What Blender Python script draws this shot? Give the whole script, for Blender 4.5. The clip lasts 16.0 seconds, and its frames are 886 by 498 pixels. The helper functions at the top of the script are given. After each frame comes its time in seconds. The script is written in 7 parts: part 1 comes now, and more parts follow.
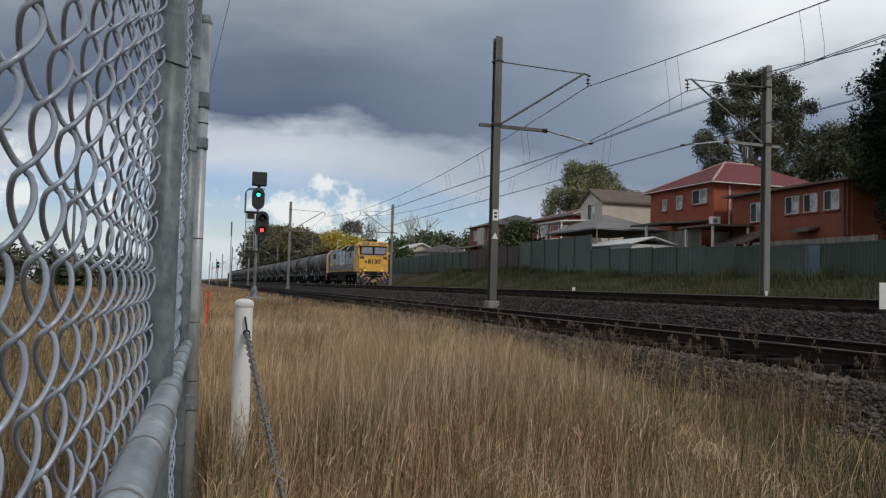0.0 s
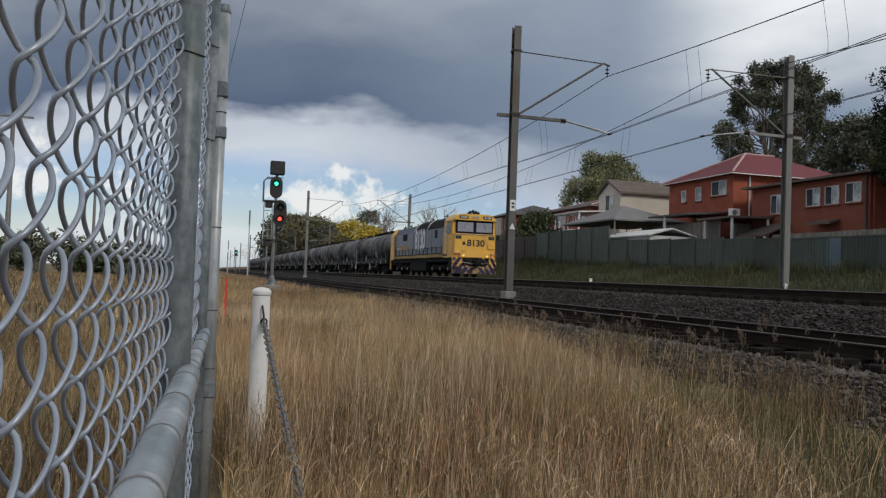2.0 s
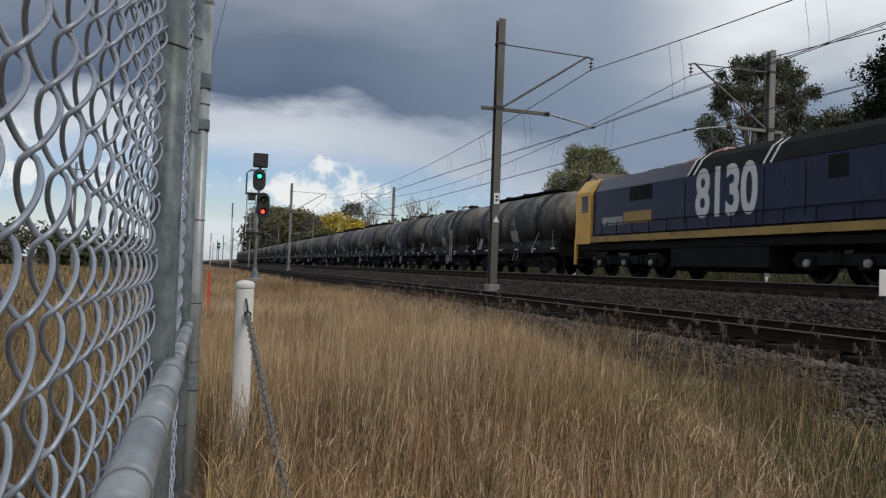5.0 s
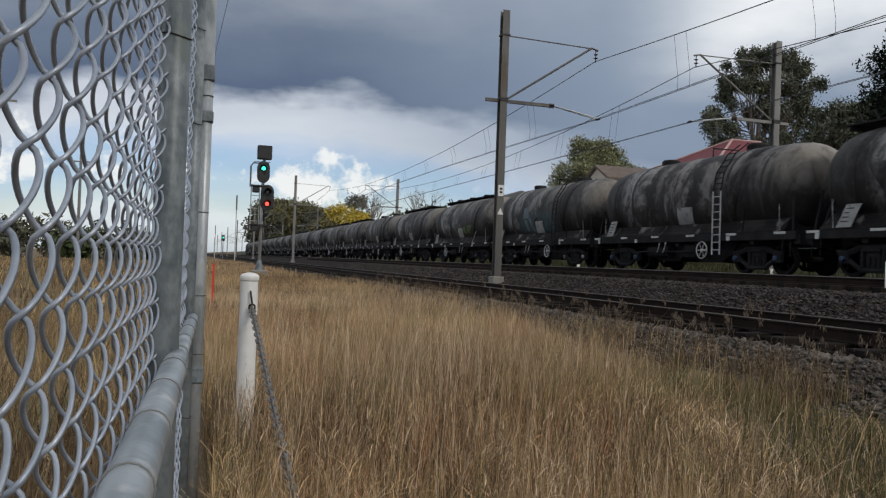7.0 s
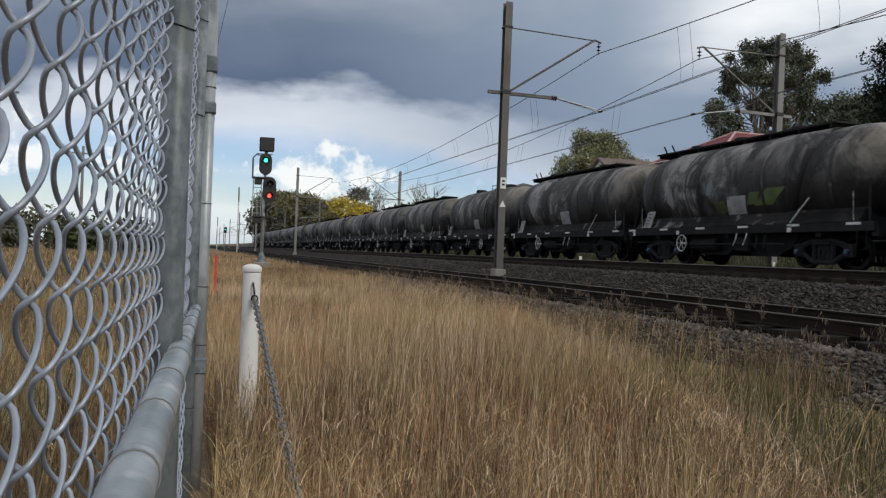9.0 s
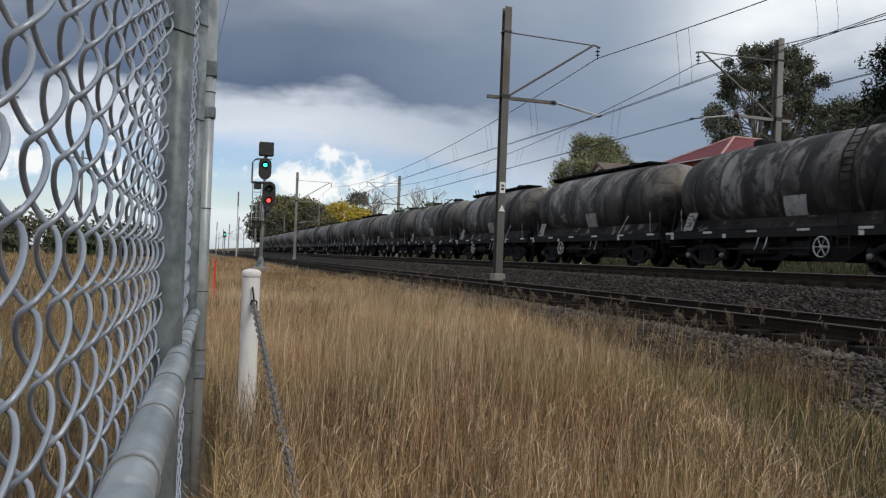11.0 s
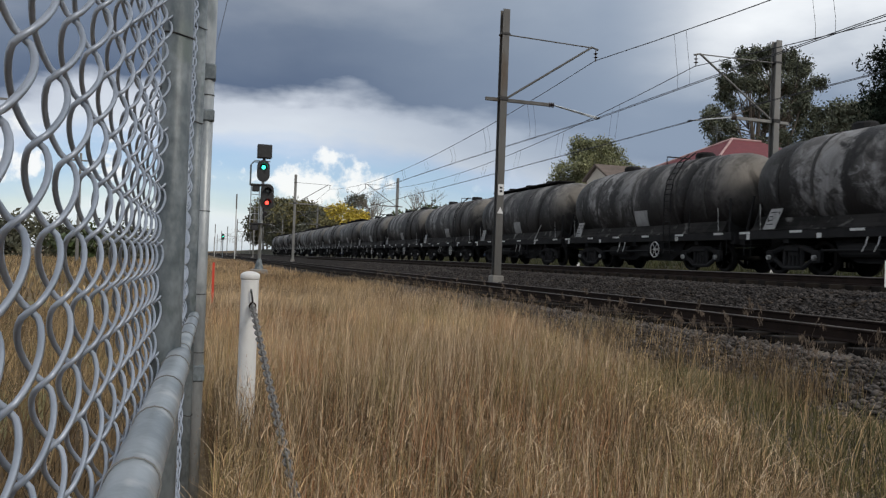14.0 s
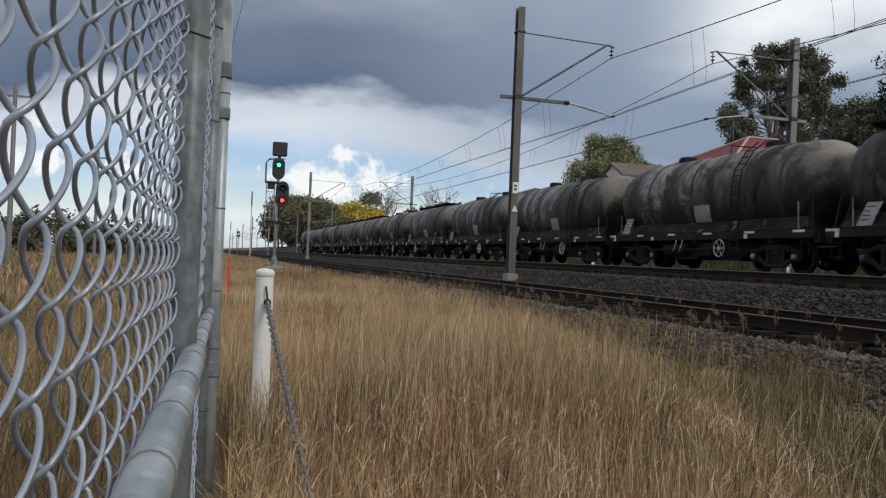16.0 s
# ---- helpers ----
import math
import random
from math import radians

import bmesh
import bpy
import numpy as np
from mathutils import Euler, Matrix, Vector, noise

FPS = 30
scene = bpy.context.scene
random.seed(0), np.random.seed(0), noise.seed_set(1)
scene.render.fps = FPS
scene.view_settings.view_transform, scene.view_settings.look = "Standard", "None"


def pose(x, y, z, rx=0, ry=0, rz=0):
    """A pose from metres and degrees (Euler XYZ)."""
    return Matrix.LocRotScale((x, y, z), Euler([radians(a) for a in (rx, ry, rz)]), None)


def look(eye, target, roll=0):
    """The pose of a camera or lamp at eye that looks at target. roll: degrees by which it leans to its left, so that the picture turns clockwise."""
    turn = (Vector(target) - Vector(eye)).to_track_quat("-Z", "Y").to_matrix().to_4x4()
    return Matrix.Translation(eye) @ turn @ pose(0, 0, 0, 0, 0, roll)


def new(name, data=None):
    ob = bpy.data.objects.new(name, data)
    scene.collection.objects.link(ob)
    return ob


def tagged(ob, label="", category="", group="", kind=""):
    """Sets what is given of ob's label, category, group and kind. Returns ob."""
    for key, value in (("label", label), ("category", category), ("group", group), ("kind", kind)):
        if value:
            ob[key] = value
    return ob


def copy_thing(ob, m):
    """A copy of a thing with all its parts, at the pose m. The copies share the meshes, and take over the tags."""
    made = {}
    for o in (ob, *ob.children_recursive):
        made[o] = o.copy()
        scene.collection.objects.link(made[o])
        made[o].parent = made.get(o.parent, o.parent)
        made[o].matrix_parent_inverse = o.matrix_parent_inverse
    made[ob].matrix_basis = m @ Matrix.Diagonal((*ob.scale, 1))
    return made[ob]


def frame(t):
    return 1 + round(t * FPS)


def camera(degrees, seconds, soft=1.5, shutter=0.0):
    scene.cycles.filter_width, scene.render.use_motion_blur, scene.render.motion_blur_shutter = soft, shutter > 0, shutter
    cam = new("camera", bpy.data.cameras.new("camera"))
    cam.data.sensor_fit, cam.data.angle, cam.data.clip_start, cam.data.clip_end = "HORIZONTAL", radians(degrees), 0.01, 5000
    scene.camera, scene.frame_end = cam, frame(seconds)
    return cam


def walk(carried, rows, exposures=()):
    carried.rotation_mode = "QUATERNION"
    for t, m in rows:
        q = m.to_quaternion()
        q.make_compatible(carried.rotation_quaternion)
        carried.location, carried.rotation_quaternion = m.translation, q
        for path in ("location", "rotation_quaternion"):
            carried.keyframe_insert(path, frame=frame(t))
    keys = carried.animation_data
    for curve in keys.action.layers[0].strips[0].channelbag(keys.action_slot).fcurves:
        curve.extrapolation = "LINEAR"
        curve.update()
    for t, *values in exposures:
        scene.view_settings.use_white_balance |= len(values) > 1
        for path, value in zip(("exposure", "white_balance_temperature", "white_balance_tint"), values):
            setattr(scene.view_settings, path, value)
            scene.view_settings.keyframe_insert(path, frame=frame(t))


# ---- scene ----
# ---------------------------------------------------------------- camera
cam = camera(59.0, 16.0, soft=1.25, shutter=0.12)
PATH = [
    (0, 0.0000, 0.0000, 1.2000, -17.950, 2.750, -1.500), (0.5, 0.0016, 0.0069, 1.2010, -17.574, 2.657, -1.473),
    (1, 0.0022, -0.0005, 1.2001, -17.367, 2.544, -1.614), (1.5, 0.0004, 0.0036, 1.2009, -17.030, 2.304, -1.905),
    (2, 0.0016, 0.0027, 1.2021, -16.730, 1.978, -1.970), (2.5, 0.0010, 0.0009, 1.2057, -17.568, 1.859, -2.287),
    (3, -0.0013, 0.0023, 1.2056, -18.027, 1.847, -2.413), (3.5, -0.0014, -0.0003, 1.2052, -17.768, 1.828, -2.157),
    (4, -0.0029, -0.0070, 1.2020, -17.916, 1.775, -1.946), (6.5, -0.0032, 0.0006, 1.2034, -17.833, 1.003, -2.044),
    (7, -0.0012, 0.0074, 1.2033, -17.613, 0.920, -1.990), (7.5, -0.0016, 0.0036, 1.2005, -17.670, 0.697, -1.945),
    (8, -0.0020, -0.0003, 1.2009, -17.848, 0.505, -1.942), (8.5, -0.0027, -0.0034, 1.1969, -17.724, 0.372, -1.969),
    (9, -0.0035, 0.0032, 1.1995, -17.463, 0.362, -2.102), (11.5, -0.0046, 0.0023, 1.1999, -17.517, 0.729, -2.077),
    (12, -0.0060, 0.0006, 1.1997, -17.355, 0.612, -2.144), (12.5, -0.0043, 0.0087, 1.2004, -17.220, 0.598, -2.132),
    (13, -0.0052, -0.0002, 1.1979, -17.347, 0.730, -2.129), (13.5, -0.0046, -0.0056, 1.1991, -17.383, 0.697, -2.158),
    (14, -0.0065, -0.0007, 1.2012, -17.626, 0.854, -2.013), (14.5, -0.0070, -0.0017, 1.2004, -17.770, 1.277, -2.241),
    (15, -0.0081, -0.0024, 1.2010, -17.525, 1.142, -2.777), (15.5, -0.0064, -0.0057, 1.1995, -16.763, 0.561, -2.424),
    (16, -0.0063, -0.0120, 1.2010, -16.579, 0.660, -2.246)]
walk(cam, [(t, pose(x, y, z, 90 + p, r, w)) for t, x, y, z, w, p, r in PATH], exposures=[(0, 0.0), (4, 0.02), (7, 0.10), (9, 0.22), (12.5, 0.22), (16, 0.20)])

# ---------------------------------------------------------------- plan (metres; tracks run along y, z up)
RAIL_SIDING, RAIL_MAIN = 0.60, 1.17            # rail tops
SIDING, NEAR_MAIN, FAR_MAIN = 7.9, 13.4, 17.1  # track centres
MAST_NEAR, MAST_FAR = 9.9, 20.9


def train_front(t):
    """Place of the cab front along the line: about 46 km/h, gathering speed slightly."""
    return 24.85 + (12.68 * (4 - t) if t < 4 else 13.0 * (4 - t)) - .14 * max(0.0, t - 12.5)


# ---------------------------------------------------------------- sky and sun
SUN_ELEV, SUN_AZ = 38.0, 155.0                 # azimuth clockwise from +y, behind the camera to its right


def build_world():
    w = bpy.data.worlds.new("world")
    scene.world = w
    w.use_nodes = True
    nt = w.node_tree
    nt.nodes.clear()
    N, L = nt.nodes.new, nt.links.new
    out, bg = N("ShaderNodeOutputWorld"), N("ShaderNodeBackground")
    sky = N("ShaderNodeTexSky")
    sky.sky_type, sky.sun_disc = "NISHITA", False
    sky.sun_elevation, sky.sun_rotation = radians(SUN_ELEV), radians(SUN_AZ)
    tc, sep = N("ShaderNodeTexCoord"), N("ShaderNodeSeparateXYZ")
    L(tc.outputs["Generated"], sep.inputs[0])
    mp = N("ShaderNodeMapping")
    mp.inputs["Scale"].default_value = (1.0, 1.0, 2.6)
    mp.inputs["Location"].default_value = (3.1, 1.7, 0.4)
    L(tc.outputs["Generated"], mp.inputs[0])
    big, fine = N("ShaderNodeTexNoise"), N("ShaderNodeTexNoise")
    big.inputs["Scale"].default_value, big.inputs["Detail"].default_value = 2.6, 7
    fine.inputs["Scale"].default_value, fine.inputs["Detail"].default_value = 7.5, 8
    for n in (big, fine):
        L(mp.outputs[0], n.inputs["Vector"])

    def maths(op, a, b):
        m = N("ShaderNodeMath")
        m.operation = op
        for i, v in enumerate((a, b)):
            if isinstance(v, (int, float)):
                m.inputs[i].default_value = v
            else:
                L(v, m.inputs[i])
        return m.outputs[0]
    # height of a cloud layer, made ragged by two noises
    base, shift = N("ShaderNodeValToRGB"), N("ShaderNodeMapRange")   # height of the deck's base round the horizon, from -x to +x
    shift.inputs[1].default_value, shift.inputs[2].default_value = -1, 1
    L(sep.outputs[0], shift.inputs[0]), L(shift.outputs[0], base.inputs[0])
    h = maths("ADD", maths("SUBTRACT", sep.outputs[2], maths("SUBTRACT", base.outputs[0], 0.205)), maths("MULTIPLY", maths("SUBTRACT", big.outputs[0], 0.5), 0.055))
    thin = maths("MULTIPLY", maths("MAXIMUM", maths("SUBTRACT", sep.outputs[0], 0.11), 0.0), 2.3)  # the cloud deck thins toward +x
    h = maths("ADD", h, maths("MULTIPLY", thin, 0.05))
    h = maths("ADD", h, maths("MINIMUM", maths("MULTIPLY", maths("MAXIMUM", maths("SUBTRACT", -0.12, sep.outputs[0]), 0.0), 0.38), 0.10))  # and hangs lower toward -x
    h = maths("ADD", h, maths("MULTIPLY", maths("SUBTRACT", fine.outputs[0], 0.5), 0.098))
    cover, tone = N("ShaderNodeValToRGB"), N("ShaderNodeValToRGB")

    def ramp(node, stops):
        e = node.color_ramp.elements
        while len(e) < len(stops):
            e.new(0.5)
        for el, (p, c) in zip(e, stops):
            el.position, el.color = p, (*c, 1)
    ramp(base, [(0.0, (.19,) * 3), (.51, (.193,) * 3), (.545, (.200,) * 3), (.57, (.205,) * 3), (.605, (.211,) * 3), (.632, (.207,) * 3), (.68, (.205,) * 3), (.75, (.185,) * 3), (1.0, (.16,) * 3)])
    ramp(cover, [(0.0, (.55,) * 3), (0.05, (.75,) * 3), (0.085, (.35,) * 3), (0.125, (.55,) * 3), (0.15, (1,) * 3), (1.0, (1,) * 3)])
    ramp(tone, [(0.0, (.62, .72, .86)), (0.06, (.78, .82, .88)), (0.12, (.35, .51, .77)), (0.165, (.63, .675, .745)), (0.192, (.56, .60, .68)),
                (0.218, (.104, .142, .222)), (0.275, (.150, .190, .268)), (0.33, (.285, .32, .385)), (0.39, (.48, .515, .57)), (0.46, (.95, .97, 1.0)), (0.65, (.36, .38, .42))])
    L(h, cover.inputs[0]), L(h, tone.inputs[0])
    blue = N("ShaderNodeVectorMath")
    blue.operation = "SCALE"
    blue.inputs["Scale"].default_value = 0.10
    L(sky.outputs[0], blue.inputs[0])
    def step(v, a, b):
        r = N("ShaderNodeMapRange")
        r.interpolation_type = "SMOOTHSTEP"
        r.inputs[1].default_value, r.inputs[2].default_value = a, b
        L(v, r.inputs[0])
        return r.outputs[0]
    low_clear = step(sep.outputs[2], .06, .15)
    mix = N("ShaderNodeMix")
    mix.data_type = "RGBA"
    pale = N("ShaderNodeMix")
    pale.data_type = "RGBA"
    pale.inputs[7].default_value = (.25, .31, .41, 1)
    L(maths("MULTIPLY", maths("MINIMUM", thin, .92), low_clear), pale.inputs[0]), L(tone.outputs[0], pale.inputs[6])
    L(cover.outputs[0], mix.inputs[0]), L(blue.outputs[0], mix.inputs[6]), L(pale.outputs[2], mix.inputs[7])
    # crisp cumulus heads low over the horizon, and the bright break in the deck high toward +x
    puff = N("ShaderNodeTexNoise")
    puff.inputs["Scale"].default_value, puff.inputs["Detail"].default_value, puff.inputs["Roughness"].default_value = 11.0, 10, .60
    L(tc.outputs["Generated"], puff.inputs["Vector"])

    heads = step(maths("SUBTRACT", puff.outputs[0], maths("MULTIPLY", maths("ABSOLUTE", maths("SUBTRACT", sep.outputs[2], 0.092), 0.0), 3.8)), .435, .52)
    heads = maths("MULTIPLY", heads, maths("SUBTRACT", 1.0, step(sep.outputs[0], .22, .42)))
    heads = maths("MULTIPLY", heads, step(sep.outputs[1], 0.0, .5))
    puffs, gap = N("ShaderNodeMix"), N("ShaderNodeMix")
    puffs.data_type = gap.data_type = "RGBA"
    puffs.inputs[7].default_value, gap.inputs[7].default_value = (.93, .92, .90, 1), (.97, .98, 1, 1)
    brk = maths("MULTIPLY", step(maths("ADD", sep.outputs[2], maths("MULTIPLY", maths("SUBTRACT", big.outputs[0], 0.5), 0.25)), .205, .335), step(sep.outputs[0], .45, .60))
    L(maths("MULTIPLY", heads, .85), puffs.inputs[0]), L(mix.outputs[2], puffs.inputs[6])
    L(maths("MULTIPLY", brk, .93), gap.inputs[0]), L(puffs.outputs[2], gap.inputs[6])
    cool = N("ShaderNodeVectorMath")
    cool.operation = "MULTIPLY"
    cool.inputs[1].default_value = (.985, 1.0, 1.0)
    L(gap.outputs[2], cool.inputs[0]), L(cool.outputs[0], bg.inputs[0])
    bg.inputs[1].default_value = 0.95
    L(bg.outputs[0], out.inputs[0])
    lamp = bpy.data.lights.new("sun", "SUN")
    lamp.energy, lamp.angle, lamp.color = 1.25, radians(12), (1.0, 0.92, 0.81)
    ob = new("sun", lamp)
    az, el = radians(SUN_AZ), radians(SUN_ELEV)
    ob.matrix_world = look((0, 0, 60), (-math.sin(az) * math.cos(el) * 50, -math.cos(az) * math.cos(el) * 50, 60 - math.sin(el) * 50))


build_world()
# ---------------------------------------------------------------- materials


def material(name, c1, c2, scale=3.0, fine=40.0, rough=0.7, metal=0.0, bump=0.15, stretch=(1, 1, 1), c3=None, island=0.0, obj=0.0,
             rough_var=0.1, emit=None, bias=0.5, contrast=0.25, bump_dist=0.01, seed=0.0, spec=0.5):
    """Two scales of noise between two colours; c3: spots of a third; island, obj: brightness spread per piece or per object."""
    m = bpy.data.materials.new(name)
    m.use_nodes = True
    nt = m.node_tree
    N, L = nt.nodes.new, nt.links.new
    b = nt.nodes["Principled BSDF"]
    tc, mp = N("ShaderNodeTexCoord"), N("ShaderNodeMapping")
    mp.inputs["Scale"].default_value = stretch
    oi = N("ShaderNodeObjectInfo")
    add = N("ShaderNodeVectorMath")
    add.operation = "ADD"
    sc = N("ShaderNodeMath")
    sc.operation = "MULTIPLY"
    sc.inputs[1].default_value = 37.0
    L(oi.outputs["Random"], sc.inputs[0])
    L(tc.outputs["Object"], mp.inputs[0]), L(mp.outputs[0], add.inputs[0]), L(sc.outputs[0], add.inputs[1])
    n1, n2 = N("ShaderNodeTexNoise"), N("ShaderNodeTexNoise")
    n1.inputs["Scale"].default_value, n1.inputs["Detail"].default_value = scale, 4
    n2.inputs["Scale"].default_value, n2.inputs["Detail"].default_value = fine, 3
    L(add.outputs[0], n1.inputs["Vector"]), L(add.outputs[0], n2.inputs["Vector"])
    mr = N("ShaderNodeMapRange")
    mr.inputs[1].default_value, mr.inputs[2].default_value = bias - contrast, bias + contrast
    mixn = N("ShaderNodeMath")
    mixn.operation = "MULTIPLY_ADD"
    mixn.inputs[1].default_value = 0.35
    L(n2.outputs[0], mixn.inputs[0])
    sub = N("ShaderNodeMath")
    sub.operation = "MULTIPLY_ADD"
    sub.inputs[1].default_value, sub.inputs[2].default_value = 1.0, -0.175
    L(n1.outputs[0], sub.inputs[0]), L(sub.outputs[0], mixn.inputs[2]), L(mixn.outputs[0], mr.inputs[0])
    mix = N("ShaderNodeMix")
    mix.data_type = "RGBA"
    mix.inputs[6].default_value, mix.inputs[7].default_value = (*c1, 1), (*c2, 1)
    L(mr.outputs[0], mix.inputs[0])
    col = mix.outputs[2]
    if c3:
        n3, r3, m3 = N("ShaderNodeTexNoise"), N("ShaderNodeMapRange"), N("ShaderNodeMix")
        n3.inputs["Scale"].default_value, n3.inputs["Detail"].default_value = scale * 1.7, 6
        r3.inputs[1].default_value, r3.inputs[2].default_value = 0.58, 0.70
        off = N("ShaderNodeVectorMath")
        off.operation = "ADD"
        off.inputs[1].default_value = (7.3, 2.1, 5.7)
        L(add.outputs[0], off.inputs[0]), L(off.outputs[0], n3.inputs["Vector"]), L(n3.outputs[0], r3.inputs[0])
        m3.data_type = "RGBA"
        m3.inputs[7].default_value = (*c3, 1)
        L(r3.outputs[0], m3.inputs[0]), L(col, m3.inputs[6])
        col = m3.outputs[2]
    if island or obj:
        src = N("ShaderNodeNewGeometry").outputs["Random Per Island"] if island else oi.outputs["Random"]
        k = island or obj
        vr, hs = N("ShaderNodeMapRange"), N("ShaderNodeHueSaturation")
        vr.inputs[3].default_value, vr.inputs[4].default_value = 1 - k, 1 + k
        L(src, vr.inputs[0]), L(vr.outputs[0], hs.inputs["Value"]), L(col, hs.inputs["Color"])
        col = hs.outputs[0]
    L(col, b.inputs["Base Color"])
    rr = N("ShaderNodeMapRange")
    rr.inputs[3].default_value, rr.inputs[4].default_value = max(0.02, rough - rough_var), min(1, rough + rough_var)
    L(n2.outputs[0], rr.inputs[0]), L(rr.outputs[0], b.inputs["Roughness"])
    b.inputs["Metallic"].default_value = metal
    b.inputs["Specular IOR Level"].default_value = spec
    if bump:
        bp = N("ShaderNodeBump")
        bp.inputs["Strength"].default_value, bp.inputs["Distance"].default_value = bump, bump_dist
        L(n2.outputs[0], bp.inputs["Height"]), L(bp.outputs[0], b.inputs["Normal"])
    if emit:
        b.inputs["Emission Color"].default_value, b.inputs["Emission Strength"].default_value = (*emit[0], 1), emit[1]
    return m


GALV = material("galvanised_steel", (.085, .105, .118), (.215, .245, .262), 9, 70, rough=.5, metal=.15, bump=.14, stretch=(1, 1, .6), c3=(.10, .125, .12), contrast=.12)
GATE_GALV = material("dull_galvanised_tube", (.26, .285, .30), (.43, .455, .47), 6, 60, rough=.42, metal=.3, bump=.08, stretch=(1, 1, .4), c3=(.20, .225, .235), contrast=.14)
# Paler copy of GALV: light on the mid rail's top put into its colour
RAIL_GALV = material("lit_galvanised_rail", (.22, .255, .285), (.39, .43, .465), 9, 60, rough=.42, metal=.25, bump=.09, c3=(.52, .54, .55), contrast=.14)
GALV_BRIGHT = material("bright_galvanised_steel", (.46, .49, .51), (.66, .68, .69), 6, 90, rough=.36, metal=.4, bump=.05, stretch=(1, 1, .25))
WIRE_GALV = material("galvanised_wire", (.28, .32, .385), (.44, .485, .56), 14, 90, rough=.45, metal=.45, bump=.05)
MAST_STEEL = material("weathered_mast_steel", (.165, .163, .156), (.275, .272, .263), 1.2, 30, rough=.6, metal=.3, bump=.1, stretch=(1, 1, .3), c3=(.17, .165, .155))
MAST_BROWN = material("brown_weathered_mast_steel", (.078, .075, .071), (.150, .146, .140), 1.2, 30, rough=.7, metal=.15, bump=.12, stretch=(1, 1, .25), c3=(.105, .080, .060))
DARK_STEEL = material("dark_steel", (.03, .03, .032), (.065, .062, .06), 4, 60, rough=.6, metal=.4, bump=.1)
CABLE = material("overhead_cable", (.05, .05, .055), (.09, .09, .10), 3, 40, rough=.55, metal=.5, bump=0)
INSULATOR = material("brown_insulator", (.05, .035, .03), (.09, .06, .05), 20, 60, rough=.3, bump=0)
CONCRETE = material("concrete", (.20, .19, .175), (.32, .31, .285), 3, 60, rough=.9, bump=.3, c3=(.22, .21, .19))
RAIL_RUST = material("rusty_rail_side", (.015, .010, .0085), (.030, .020, .016), 4, 70, rough=.85, metal=0, bump=.25, spec=.15)
RAIL_TOP = material("polished_rail_head", (.115, .10, .092), (.18, .16, .15), 3, 60, rough=.5, metal=.55, bump=.03)
RAIL_DULL = material("dull_rail_head", (.075, .062, .054), (.125, .105, .092), 3, 60, rough=.55, metal=.5, bump=.05)
SLEEPER = material("weathered_sleeper", (.011, .009, .008), (.026, .022, .019), 5, 50, rough=.9, bump=.3, obj=.2, spec=.12)
BALLAST = material("ballast_stone", (.038, .032, .028), (.145, .125, .112), 2.0, 30, rough=.9, bump=.4, island=.6, c3=(.13, .10, .08))
BALLAST_DARK = material("sooty_ballast_stone", (.030, .027, .026), (.082, .073, .069), 2.0, 30, rough=.9, bump=.4, island=.6, c3=(.05, .038, .028), spec=.12)
BALLAST_BLACK = material("near_black_ballast", (.006, .005, .0045), (.017, .0135, .0115), 2.0, 30, rough=.9, bump=.4, island=.6, spec=.12)
BALLAST_BED = material("ballast_bed", (.013, .0105, .009), (.034, .027, .0225), 9, 45, rough=.95, bump=.8, bump_dist=.04, c3=(.045, .040, .035), contrast=.18, spec=.12)
FIELD = material("dry_grass_field", (.105, .070, .034), (.20, .135, .065), .25, 4, rough=.95, bump=.6, bump_dist=.08, c3=(.20, .19, .08), contrast=.2)
BANK_SOIL = material("weedy_bank_soil", (.030, .031, .015), (.062, .056, .030), .7, 9, rough=.95, bump=.6, bump_dist=.05, c3=(.09, .075, .04))
WHITE_PAINT = material("flaking_white_paint", (.70, .70, .69), (.82, .82, .81), 3, 40, rough=.6, bump=.15, c3=(.50, .47, .42))
BLACK_PAINT = material("matt_black_paint", (.012, .012, .013), (.03, .03, .032), 5, 50, rough=.6, bump=.05)
LOCO_BLUE = material("dusty_blue_paint", (.008, .012, .046), (.018, .025, .074), .7, 12, rough=.30, bump=.02, stretch=(1, 1, .5), c3=(.028, .034, .075), spec=.30, rough_var=.06)
LOCO_YELLOW = material("yellow_paint", (.78, .43, .065), (.88, .52, .10), .8, 14, rough=.42, bump=.04, c3=(.56, .32, .09))
LOCO_GRIMY = material("grimy_yellow_paint", (.30, .19, .06), (.46, .30, .09), 1.2, 18, rough=.6, bump=.05, c3=(.16, .11, .06))
LOCO_DARK = material("roof_and_frame_black", (.009, .009, .0095), (.022, .0215, .021), 2, 30, rough=.75, bump=.1, spec=.12)
LOCO_GREY = material("loco_roof_grey", (.16, .17, .20), (.24, .25, .28), 1, 20, rough=.6, bump=.05)
GLASS_DARK = material("dark_window_glass", (.015, .018, .02), (.03, .034, .038), 1, 10, rough=.08, bump=0, rough_var=.02)
GLASS_PALE = material("screened_window_glass", (.30, .33, .36), (.42, .45, .48), 2, 10, rough=.12, bump=0, rough_var=.02)
LAMP_WARM = material("warm_marker_lamp", (.9, .6, .25), (.95, .7, .3), 5, 20, rough=.3, bump=0, emit=((1, .62, .22), 1.0))
LAMP_GREEN = material("green_signal_lens", (.05, .8, .5), (.05, .9, .55), 5, 20, rough=.2, bump=0, emit=((.05, 1, .62), 2.2))
LAMP_RED = material("red_signal_lens", (.9, .08, .04), (.9, .1, .05), 5, 20, rough=.2, bump=0, emit=((1, .06, .04), 2.6))
# ---------------------------------------------------------------- mesh helpers


